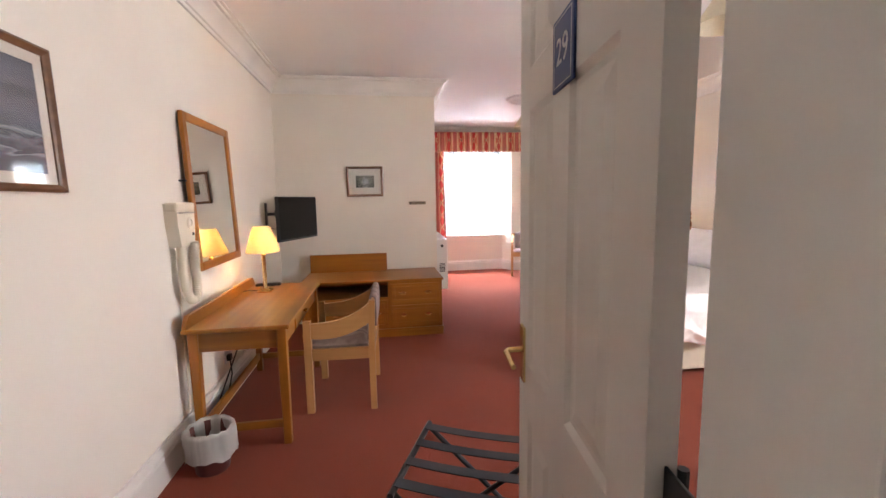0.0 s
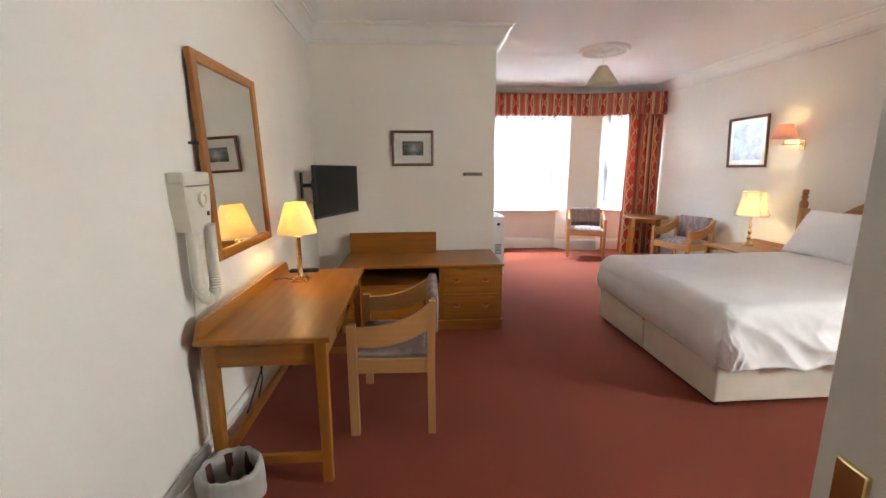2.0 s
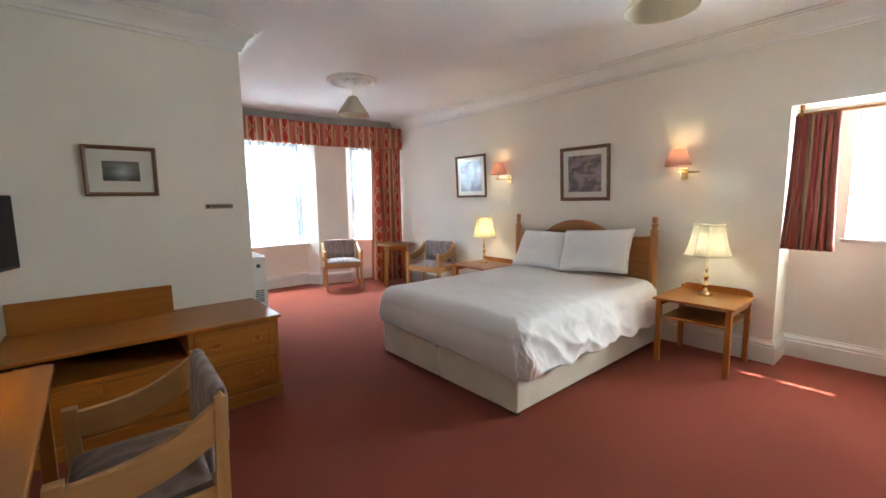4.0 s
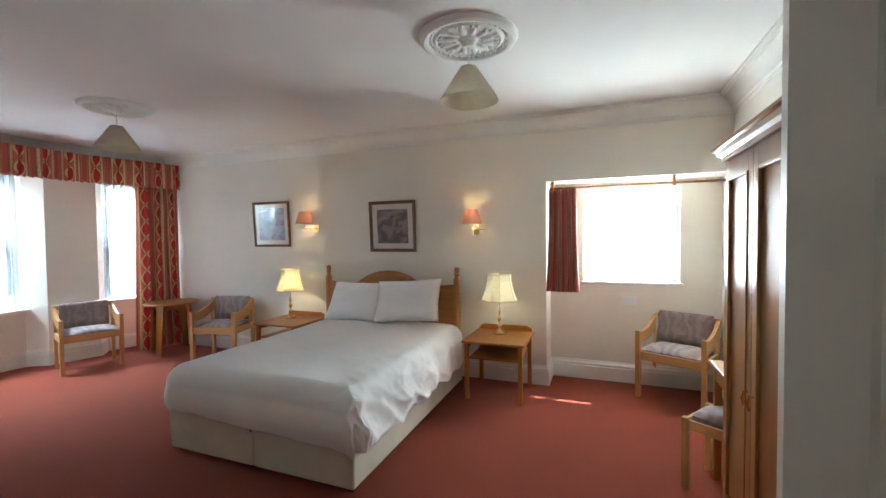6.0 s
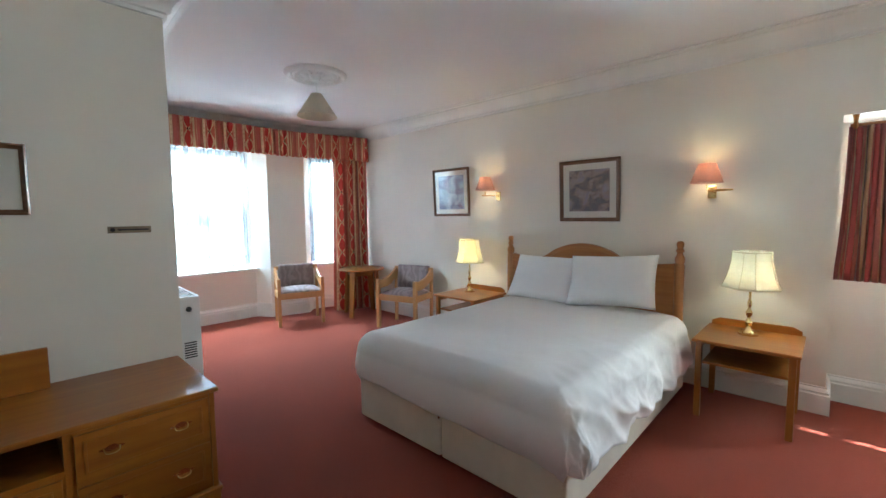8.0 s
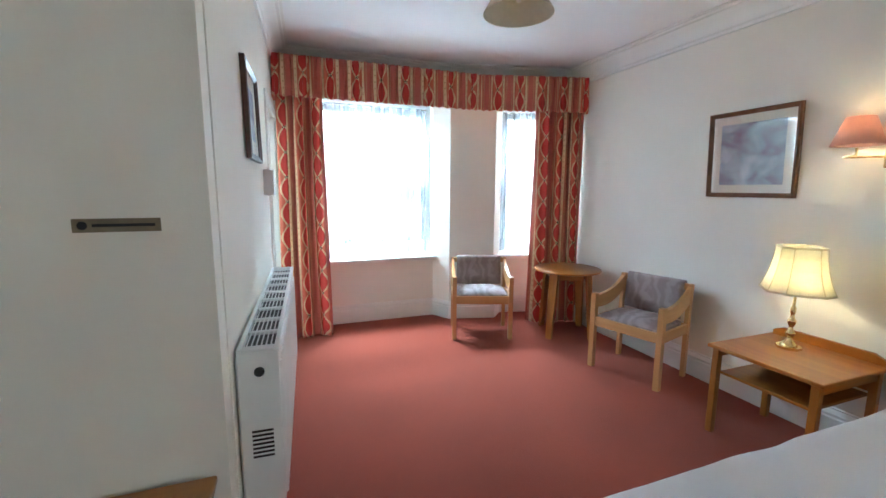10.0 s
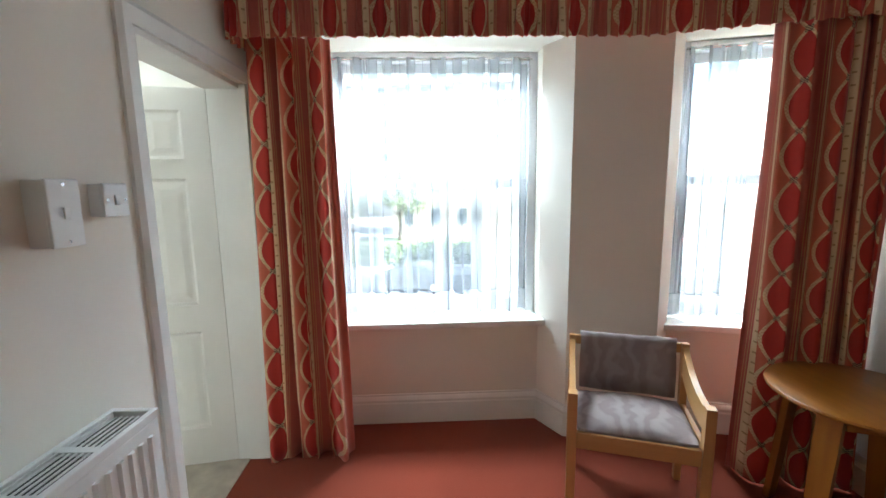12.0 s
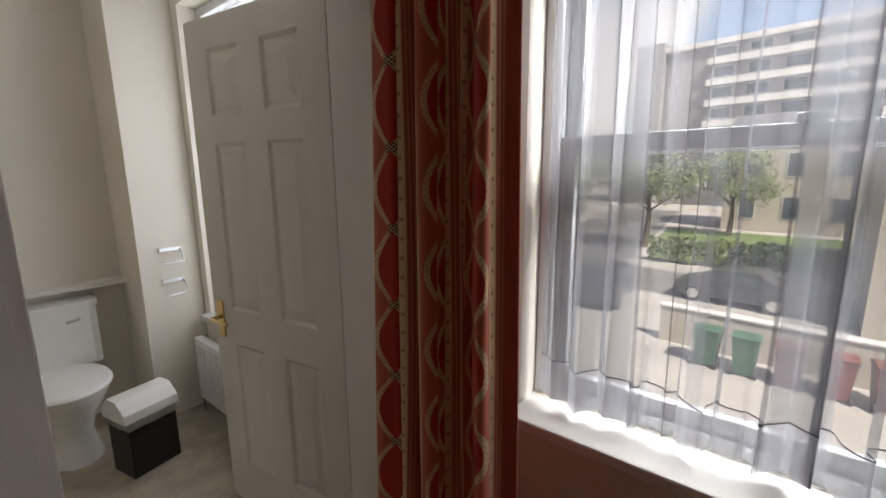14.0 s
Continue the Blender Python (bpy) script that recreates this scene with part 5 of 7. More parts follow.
def layered_art(name, stops, scale, wobble, stretch, height, glow_at=None):
    """A print built of bands from bottom to top, broken up by brushwork; a pale light may stand in it."""
    m = bpy.data.materials.new(name)
    m.use_nodes = True
    n, l = m.node_tree.nodes, m.node_tree.links
    p = n["Principled BSDF"]
    p.inputs["Roughness"].default_value = 0.5
    tc, sep, mp, nz, ramp = n.new("ShaderNodeTexCoord"), n.new("ShaderNodeSeparateXYZ"), n.new("ShaderNodeMapping"), n.new("ShaderNodeTexNoise"), n.new("ShaderNodeValToRGB")
    mp.inputs["Scale"].default_value = stretch
    nz.inputs["Scale"].default_value, nz.inputs["Detail"].default_value, nz.inputs["Distortion"].default_value = scale, 6, 0.6
    l.new(tc.outputs["Object"], sep.inputs[0]), l.new(tc.outputs["Object"], mp.inputs[0]), l.new(mp.outputs[0], nz.inputs["Vector"])

    def f(op, a, b):
        q = n.new("ShaderNodeMath")
        q.operation = op
        for k, v in enumerate((a, b)):
            if isinstance(v, (int, float)):
                q.inputs[k].default_value = v
            else:
                l.new(v, q.inputs[k])
        return q.outputs[0]

    z = f("ADD", f("DIVIDE", sep.outputs[2], height), 0.5)
    z = f("ADD", z, f("MULTIPLY", f("SUBTRACT", nz.outputs[0], 0.5), wobble))
    e = ramp.color_ramp.elements
    e[0].position, e[0].color = stops[0][0], (*stops[0][1], 1)
    e[1].position, e[1].color = stops[-1][0], (*stops[-1][1], 1)
    for q, c in stops[1:-1]:
        e.new(q).color = (*c, 1)
    l.new(z, ramp.inputs[0])
    col = ramp.outputs[0]
    if glow_at:
        dx, dz = f("SUBTRACT", sep.outputs[0], glow_at[0]), f("SUBTRACT", sep.outputs[2], glow_at[1])
        moon = f("POWER", 2.718, f("MULTIPLY", f("ADD", f("MULTIPLY", dx, dx), f("MULTIPLY", f("MULTIPLY", dz, dz), 1.6)), -420.0))
        path = f("MULTIPLY", f("POWER", 2.718, f("MULTIPLY", f("MULTIPLY", dx, dx), -2600.0)), f("LESS_THAN", dz, -0.05))
        lum = f("MULTIPLY", f("ADD", f("MULTIPLY", moon, 0.9), f("MULTIPLY", path, 0.55)), f("MULTIPLY", nz.outputs[0], 1.5))
        mx = n.new("ShaderNodeMix")
        mx.data_type = "RGBA"
        mx.inputs[7].default_value = (0.55, 0.58, 0.62, 1)
        mx.clamp_factor = True
        l.new(lum, mx.inputs[0]), l.new(col, mx.inputs[6])
        col = mx.outputs[2]
    l.new(col, p.inputs["Base Color"])
    return m


ART_SEA = layered_art("moonlit_sea_print", [(0.02, (0.10, 0.11, 0.14)), (0.14, (0.13, 0.14, 0.17)), (0.17, (0.42, 0.45, 0.48)), (0.19, (0.07, 0.08, 0.11)), (0.27, (0.22, 0.24, 0.28)), (0.30, (0.05, 0.06, 0.085)), (0.36, (0.36, 0.39, 0.42)),
                                            (0.40, (0.09, 0.105, 0.135)), (0.55, (0.15, 0.165, 0.20)), (0.70, (0.065, 0.075, 0.10)), (0.82, (0.15, 0.165, 0.20)), (1.0, (0.07, 0.08, 0.105))], 7, 0.34, (0.8, 1, 3.2), 0.36, (0.06, 0.07))
ART_DUSK = layered_art("dusk_print", [(0.0, (0.02, 0.024, 0.016)), (0.35, (0.05, 0.055, 0.03)), (0.5, (0.10, 0.11, 0.06)), (0.58, (0.04, 0.045, 0.03)), (0.72, (0.16, 0.16, 0.11)), (1.0, (0.10, 0.105, 0.09))], 14, 0.4, (1, 1, 1.6), 0.14, (0.01, 0.0))
ART_GARDEN = art("garden_print", [(0.28, (0.025, 0.03, 0.045)), (0.40, (0.09, 0.08, 0.11)), (0.48, (0.17, 0.10, 0.10)), (0.55, (0.34, 0.26, 0.22)), (0.62, (0.24, 0.19, 0.24)), (0.78, (0.40, 0.38, 0.45))], 10, 0.5, (1, 1, 1.35))
ART_PALE = art("pale_blue_print", [(0.3, (0.16, 0.085, 0.17)), (0.5, (0.30, 0.36, 0.46)), (0.65, (0.5, 0.55, 0.62)), (0.8, (0.62, 0.64, 0.66))], 5, 0.8, (1, 1, 1.4))
picture(pose(LX + 0.004, 1.225, 1.668, 0, 0, 90), 0.66, 0.48, 0.026, 0.035, M_FRAME, ART_SEA, "brown-framed print of a moonlit sea on the cream wall", -1.0)
picture(pose(-0.23, EY - 0.003, 1.602), 0.405, 0.335, 0.026, 0.075, M_FRAME, ART_DUSK, "small brown-framed landscape print with a wide mount")
picture(pose(RX - 0.006, 5.335, 1.70, 0, 0, -90), 0.59, 0.585, 0.03, 0.055, M_FRAME, ART_PALE, "square brown-framed pale blue print", 3)
picture(pose(RX - 0.006, 3.565, 1.64, 0, 0, -90), 0.59, 0.585, 0.036, 0.06, M_FRAME, ART_GARDEN, "square brown-framed print of a garden over the bed", 3)
picture(pose(wx(5.71) + 0.004, 5.71, 1.81, 0, 0, 90 + WA), 0.47, 0.45, 0.03, 0.07, M_MAHOG, ART_PALE, "dark-framed print above the heater", -1)

M_MIRROR = bpy.data.materials.new("silvered_mirror")
M_MIRROR.use_nodes = True
_b = M_MIRROR.node_tree.nodes["Principled BSDF"]
_b.inputs["Base Color"].default_value, _b.inputs["Metallic"].default_value, _b.inputs["Roughness"].default_value = (0.86, 0.88, 0.87, 1), 1.0, 0.01
mw, mh = 0.72, 0.925
mir = thing("wall_mirror", "tall oak-framed mirror hung over the desk", "mirror", pose(-1.155, 2.83, 1.445, 0, 0, 90) @ pose(0, 0, 0, -1.8, 0, 0))
for nm, r in (("frame_side", (-mw / 2, -mw / 2 + 0.05, -0.018, 0.008, -mh / 2, mh / 2)), ("frame_side", (mw / 2 - 0.05, mw / 2, -0.018, 0.008, -mh / 2, mh / 2)),
              ("frame_rail", (-mw / 2 + 0.05, mw / 2 - 0.05, -0.018, 0.008, -mh / 2, -mh / 2 + 0.05)), ("frame_rail", (-mw / 2 + 0.05, mw / 2 - 0.05, -0.018, 0.008, mh / 2 - 0.05, mh / 2))):
    part(nm, box(*r, 0.005), M_OAK[2 if nm == "frame_side" else 0], mir)
part("mirror_glass", box(-mw / 2 + 0.05, mw / 2 - 0.05, -0.008, -0.004, -mh / 2 + 0.05, mh / 2 - 0.05), M_MIRROR, mir, "silvered mirror glass")
for sx in (-1, 1):
    part("mirror_screw", tube([(sx * mw / 2, 0.0, 0.07), (sx * (mw / 2 + 0.016), 0.01, 0.07), (sx * (mw / 2 + 0.016), 0.05, 0.07)], 0.006, 8), M_DARKSTEEL, mir, "small fixing bracket")

# hair dryer
hd = thing("hair_dryer", "cream wall-mounted hair dryer with a looped hose", "hair dryer", pose(LX + 0.002, 2.35, 1.266, 0, 0, 90))
part("body", prism([(-0.080, -0.115), (0.080, -0.115), (0.10, 0.0), (0.106, 0.12), (-0.106, 0.12), (-0.10, 0.0)], 0.0, 0.064, Matrix(((1, 0, 0, 0), (0, 0, -1, 0), (0, 1, 0, 0), (0, 0, 0, 1))), 0.012), M_PLASTIC, hd)
part("cap", box(-0.109, 0.109, -0.069, 0.0, 0.075, 0.125, 0.012), M_PLASTIC, hd)
part("chrome_line", box(-0.10, 0.10, -0.072, -0.062, 0.066, 0.073), M_STEEL, hd, "thin chrome strip")
part("dial", lathe([(0.034, 0.0), (0.034, 0.004), (0.030, 0.010), (0.021, 0.010), (0.018, 0.004), (0.001, 0.004)], 24, pose(0.03, -0.0635, 0.012, 90, 0, 0)), M_PLASTIC, hd, smooth=40)
part("switch", box(0.058, 0.074, -0.069, -0.062, -0.06, -0.042, 0.002), M_BLACK, hd)
hose = [(-0.055, -0.052, -0.11), (-0.066, -0.055, -0.24), (-0.064, -0.06, -0.34), (-0.045, -0.064, -0.395), (-0.010, -0.066, -0.418), (0.025, -0.067, -0.415), (0.055, -0.066, -0.385), (0.066, -0.064, -0.33), (0.064, -0.062, -0.25), (0.050, -0.07, -0.15), (0.040, -0.075, -0.09)]
fine = []
for (a, b) in zip(hose, hose[1:]):
    for k in range(10):
        fine.append(tuple(p + (q - p) * k / 10 for p, q in zip(a, b)))
part("hose", tube(fine, [0.026 if i % 2 else 0.0225 for i in range(len(fine))], 12), M_PLASTIC, hd, "ribbed cream hose", smooth=60)
part("power_lead", tube([(-0.02, -0.01, -0.11), (-0.025, -0.008, -0.6), (-0.03, -0.008, -1.05)], 0.004, 6), M_PLASTIC, hd, "cream lead down the wall")

# waste bin with liner
wb = thing("waste_bin", "dark red waste bin with a crumpled clear liner", "waste bin", pose(-0.985, 2.08, 0) @ Matrix.Scale(0.88, 4))
part("bucket", lathe([(0.001, 0.0), (0.088, 0.0), (0.092, 0.006), (0.118, 0.245), (0.121, 0.25), (0.116, 0.25), (0.090, 0.012), (0.001, 0.012)], 28), M_BIN_RED, wb, smooth=40)
M_LINER = sheer("clear_bin_liner", (0.80, 0.81, 0.77), 0.12)
lb = bmesh.new()
rings = []
for k, (r, z) in enumerate(((0.09, 0.08), (0.105, 0.17), (0.112, 0.245), (0.118, 0.268), (0.132, 0.268), (0.137, 0.245), (0.139, 0.19), (0.136, 0.135), (0.140, 0.105))):
    ring = []
    for i in range(60):
        a = 2 * math.pi * i / 60
        w = noise.noise(Vector((3 * math.cos(a), 3 * math.sin(a), k * 0.35))) * 0.014 + 0.006 * noise.noise(Vector((9 * math.cos(a), 9 * math.sin(a), k * 0.5)))
        dz = 0.03 * noise.noise(Vector((2 * math.cos(a) + 4, 2 * math.sin(a), 1.0))) if k >= 6 else 0.01 * noise.noise(Vector((4 * math.cos(a), 4 * math.sin(a), 6.0)))
        ring.append(lb.verts.new(((r + w) * math.cos(a), (r + w) * math.sin(a), z + dz - (0.05 if k == 8 and 2.2 < a < 3.4 else 0))))
    rings.append(ring)
for a, b in zip(rings, rings[1:]):
    for i in range(60):
        lb.faces.new((a[i], a[(i + 1) % 60], b[(i + 1) % 60], b[i]))
part("bin_liner", lb, M_LINER, wb, "crumpled clear plastic liner", smooth=1)

# luggage rack
rk = thing("luggage_rack", "folding dark steel luggage rack with webbing straps", "luggage rack", pose(0.245, 1.19, 0, 0, 0, -23))
RW, RD2, RZ = 0.25, 0.20, 0.47
for sx in (-1, 1):
    part("top_rail", tube([(sx * RW, -RD2 - 0.02, RZ), (sx * RW, RD2 + 0.02, RZ)], 0.011, 10), M_DARKSTEEL, rk, smooth=40)
    for sy in (-1, 1):
        part("leg", tube([(sx * RW, sy * (RD2 - 0.02 * (sx > 0)), RZ), (0, sy * (RD2 - 0.02 * (sx > 0)), 0.24), (-sx * RW, sy * (RD2 - 0.02 * (sx > 0)), 0.012)], 0.010, 8), M_DARKSTEEL, rk, smooth=40)
    part("foot_rail", tube([(sx * RW, -RD2, 0.012), (sx * RW, RD2, 0.012)], 0.010, 8), M_DARKSTEEL, rk, smooth=40)
for y in (-0.17, -0.057, 0.057, 0.17):
    st = bmesh.new()
    prev = None
    for k in range(13):
        x = -RW + 2 * RW * k / 12
        z = RZ + 0.013 - 0.012 * (1 - (2 * k / 12 - 1) ** 2)
        cur = [st.verts.new(q) for q in ((x, y - 0.021, z), (x, y + 0.021, z), (x, y + 0.021, z + 0.003), (x, y - 0.021, z + 0.003))]
        if prev:
            for i in range(4):
                st.faces.new((prev[i], prev[(i + 1) % 4], cur[(i + 1) % 4], cur[i]))
        prev = cur
    part("strap", st, M_WEBBING, rk, "dark grey webbing strap")
part("back_guard", tube([(RW + 0.012, RD2, RZ), (RW + 0.02, RD2, RZ + 0.13), (RW + 0.02, RD2 - 0.02, RZ + 0.145), (RW + 0.02, -RD2 + 0.02, RZ + 0.145), (RW + 0.02, -RD2, RZ + 0.13), (RW + 0.012, -RD2, RZ)], 0.009, 8), M_DARKSTEEL, rk, smooth=40)

# ---- lamps ----
M_SHADE_Y = shade_cloth("pleated_cream_shade", (0.80, 0.66, 0.42), 0.42)
M_SHADE_C = shade_cloth("cream_silk_shade", (0.82, 0.785, 0.66), 0.55)
M_BRAID = mat("cream_braid", (0.62, 0.56, 0.42), 0.8, var=0.05)
M_SHADE_P = shade_cloth("dusty_pink_shade", (0.66, 0.44, 0.38), 0.45)
M_SHADE_W = shade_cloth("ivory_pendant_shade", (0.82, 0.76, 0.62), 0.42)
M_BULB_ON, M_BULB = glow("lit_bulb", (1.0, 0.72, 0.38), 1.6), mat("white_bulb", (0.8, 0.8, 0.78), 0.3)


def bulb_light(name, x, y, z, watts, colour=(1.0, 0.62, 0.26)):
    d = bpy.data.lights.new(name, "POINT")
    d.energy, d.color, d.shadow_soft_size = watts, colour, 0.025
    new(name, d).matrix_basis = pose(x, y, z)


def bulb(parent, x, y, z, lit, r=0.022):
    part("bulb", lathe([(0.001, -0.03), (0.012, -0.03), (0.013, -0.012), (r, 0.006), (r * 0.95, 0.02), (r * 0.6, 0.032), (0.001, 0.036)], 16, pose(x, y, z)), M_BULB_ON if lit else M_BULB, parent, smooth=1)


dl = thing("table_lamp", "lit brass table lamp with a pleated cream shade", "table lamp", pose(-0.95, 3.135, 0.7155))
part("base", boxes([(-0.052, 0.052, -0.052, 0.052, 0, 0.012), (-0.043, 0.043, -0.043, 0.043, 0.012, 0.022), (-0.032, 0.032, -0.032, 0.032, 0.022, 0.03)], 0.003), M_BRASS, dl)
part("column", lathe([(0.001, 0.03), (0.019, 0.03), (0.0155, 0.04), (0.015, 0.27), (0.020, 0.278), (0.012, 0.29), (0.009, 0.33), (0.001, 0.33)], 20, ribs=0), M_BRASS, dl, smooth=35)
part("shade", shell([(0.120, 0.300), (0.118, 0.305), (0.062, 0.488), (0.060, 0.492)], 96, 0.002, None, 48, 0.012), M_SHADE_Y, dl, "pleated cream shade", smooth=1)
bulb(dl, 0, 0, 0.37, True)
part("lead", tube([(-0.05, 0.0, 0.006), (-0.12, 0.05, 0.005), (-0.17, 0.0, 0.005), (-0.2, -0.08, 0.005)], 0.003, 6), M_BLACK, dl, "thin black lead")
rc = thing("remote_control", "black television remote lying behind the desk lamp", "remote control", pose(-0.985, 3.36, 0.7155, 0, 0, 4))
part("casing", box(-0.095, 0.095, -0.024, 0.024, 0.0, 0.020, 0.006), M_BLACK, rc)
for kx in range(7):
    for ky in (-0.012, 0.0, 0.012):
        part("button", box(-0.075 + kx * 0.018, -0.067 + kx * 0.018, ky - 0.003, ky + 0.003, 0.020, 0.0215), M_GUM, rc)
bulb_light("desk_lamp_bulb", -0.95, 3.135, 0.7155 + 0.385, 0.32, (1.0, 0.62, 0.27))


def corner(i, r, z):
    """Corner i of a square with its corners cut, r from the middle of its sides."""
    a = radians(45 + 90 * (i // 2) + (29 if i % 2 else -29))
    return (r / math.cos(radians(29)) * math.cos(a), r / math.cos(radians(29)) * math.sin(a), z)


def cut_corner_shade(profile, thick=0.002):
    """An open panelled shade on an eight-cornered plan."""
    bm = bmesh.new()
    rows = profile + [(r - thick, z) for r, z in profile[::-1]]
    rings = [[bm.verts.new(corner(i, r, z)) for i in range(8)] for r, z in rows]
    for a, b in zip(rings, rings[1:] + rings[:1]):
        for i in range(8):
            bm.faces.new((a[i], a[(i + 1) % 8], b[(i + 1) % 8], b[i]))
    return bm


def build_bedside_lamp(m, lit, label):
    ob = thing("bedside_lamp", label, "table lamp", m, "pair of bedside lamps")
    part("base", lathe([(0.001, 0.014), (0.040, 0.014), (0.040, 0.020), (0.034, 0.03), (0.018, 0.045), (0.012, 0.06), (0.020, 0.075), (0.024, 0.09), (0.014, 0.108), (0.010, 0.125), (0.019, 0.145), (0.022, 0.162), (0.012, 0.18),
                        (0.009, 0.20), (0.014, 0.21), (0.014, 0.24), (0.008, 0.25), (0.008, 0.33), (0.001, 0.33)], 24), M_BRASS, ob, "turned brass stem", smooth=35)
    part("foot", prism([(0.062 * math.cos(a), 0.062 * math.sin(a)) for a in [radians(45 * q + 22.5) for q in range(8)]], 0.0, 0.014, bevel=0.005), M_BRASS, ob, "eight-sided brass foot")
    prof = [(0.152, 0.340), (0.146, 0.352), (0.128, 0.405), (0.114, 0.465), (0.104, 0.53), (0.100, 0.59)]
    part("shade", cut_corner_shade(prof), M_SHADE_C, ob, "flared eight-panelled cream shade")
    for (r, z), h in ((prof[0], 0.006), (prof[-1], 0.005)):
        part("shade_trim", cut_corner_shade([(r + 0.002, z - h), (r + 0.0035, z), (r + 0.002, z + h)], 0.004), M_BRAID, ob, "cream braid trim")
    for i in range(8):
        part("shade_seam", tube([corner(i, r + 0.0015, z) for r, z in prof], 0.0022, 6), M_BRAID, ob, "corded panel seam", smooth=60)
    bulb(ob, 0, 0, 0.40, lit)
    return ob


build_bedside_lamp(pose(3.46, 2.255, 0.5505), True, "dimly lit brass bedside lamp with a flared cream shade")
build_bedside_lamp(pose(3.47, 4.83, 0.5505), True, "lit brass bedside lamp with a flared cream shade")
bulb_light("bedside_lamp_bulb", 3.47, 4.83, 0.985, 0.13, (1.0, 0.70, 0.32))
bulb_light("bedside_lamp_bulb", 3.46, 2.255, 0.985, 0.055, (1.0, 0.99, 0.92))


def wall_light(y, z, off, arm, watts, label):
    ob = thing("wall_light", label, "wall light", pose(RX, y, z), "wall lights over the bed")
    part("back_plate", box(-0.018, 0.0, -0.03, 0.03, -0.055, 0.045, 0.005), M_BRASS, ob)
    part("arm", tube([(-0.018, 0, 0.0), (-0.07, 0, 0.0), (-0.085, arm, 0.006), (-0.10, arm, 0.006), (-0.12, off, 0.012), (-0.12, off, 0.05)], 0.0065, 8), M_BRASS, ob, "folded brass swing arm", smooth=40)
    part("shade", shell([(0.112, 0.062), (0.110, 0.066), (0.062, 0.205), (0.060, 0.21)], 48, 0.002, pose(-0.12, off, 0)), M_SHADE_P, ob, "dusty pink cloth shade", smooth=1)
    bulb(ob, -0.12, off, 0.15, True)
    bulb_light("wall_light_bulb", RX - 0.12, y + off, z + 0.185, watts, (1.0, 0.52, 0.06))


wall_light(2.56, 1.585, 0.02, -0.15, 0.019, "lit brass swing-arm wall light beside the recess")
wall_light(4.62, 1.63, 0.10, 0.16, 0.013, "lit brass swing-arm wall light beside the pale print")


def pendant(x, y, label):
    ob = thing("pendant_light", label, "pendant light", pose(x, y, CZ), "pendant lights")
    part("ceiling_cup", lathe([(0.001, -0.055), (0.03, -0.055), (0.045, -0.035), (0.05, -0.018), (0.001, -0.018)], 24), M_WHITE_PL, ob, smooth=35)
    part("flex", tube([(0, 0, -0.05), (0, 0, -0.25)], 0.003, 6), M_WHITE_PL, ob)
    part("lampholder", lathe([(0.001, -0.24), (0.014, -0.24), (0.017, -0.20), (0.014, -0.165), (0.001, -0.165)], 16), M_WHITE_PL, ob, smooth=35)
    part("shade", shell([(0.178, -0.375), (0.176, -0.37), (0.052, -0.178), (0.050, -0.173)], 48, 0.002), M_SHADE_W, ob, "ivory coolie shade", smooth=1)
    bulb(ob, 0, 0, -0.285, False, 0.03)


def ceiling_rose(x, y, r, label):
    """A round plaster rose with rings, leaves and beads."""
    ob = thing("ceiling_rose", label, "ceiling rose", pose(x, y, CZ), "plaster ceiling roses")
    part("disc", lathe([(0.001, -0.012), (r * 0.62, -0.012), (r * 0.66, -0.022), (r * 0.72, -0.012), (r * 0.80, -0.014), (r * 0.84, -0.030), (r * 0.90, -0.034), (r * 0.96, -0.026), (r, -0.008), (r, 0.002)], 72), M_CEIL, ob, smooth=30)
    part("boss", lathe([(0.001, -0.03), (r * 0.10, -0.032), (r * 0.17, -0.024), (r * 0.20, -0.012)], 32), M_CEIL, ob, smooth=30)
    for i in range(12):
        bm = bmesh.new()
        lathe([(0.001, -0.020), (0.10, -0.018), (0.20, -0.012), (0.24, -0.002)], 14, Matrix.Diagonal((0.62, 0.26, 1, 1)), bm)
        lathe([(0.001, -0.016), (0.05, -0.012), (0.07, -0.002)], 10, pose(0.16, 0.05, 0) @ Matrix.Diagonal((0.9, 0.5, 1, 1)), bm)
        lathe([(0.001, -0.016), (0.05, -0.012), (0.07, -0.002)], 10, pose(0.16, -0.05, 0) @ Matrix.Diagonal((0.9, 0.5, 1, 1)), bm)
        bm.transform(Matrix.Rotation(2 * math.pi * i / 12, 4, "Z") @ Matrix.Translation((r * 0.40, 0, -0.010)) @ Matrix.Diagonal((r * 1.15, r * 1.1, 1, 1)))
        part("leaf", bm, M_CEIL, ob, smooth=40)
    for i in range(36):
        a = 2 * math.pi * i / 36
        part("bead", lathe([(0.001, -0.012), (0.008, -0.008), (0.011, 0.0)], 8, pose(r * 0.77 * math.cos(a), r * 0.77 * math.sin(a), -0.012)), M_CEIL, ob, smooth=1)


for px, py, rr, w in ((1.91, 5.34, 0.275, "near the bay"), (1.89, 2.06, 0.295, "over the foot of the bed")):
    ceiling_rose(px, py, rr, "white plaster ceiling rose with leaves " + w)
    pendant(px, py, "unlit pendant with ivory shade " + w)

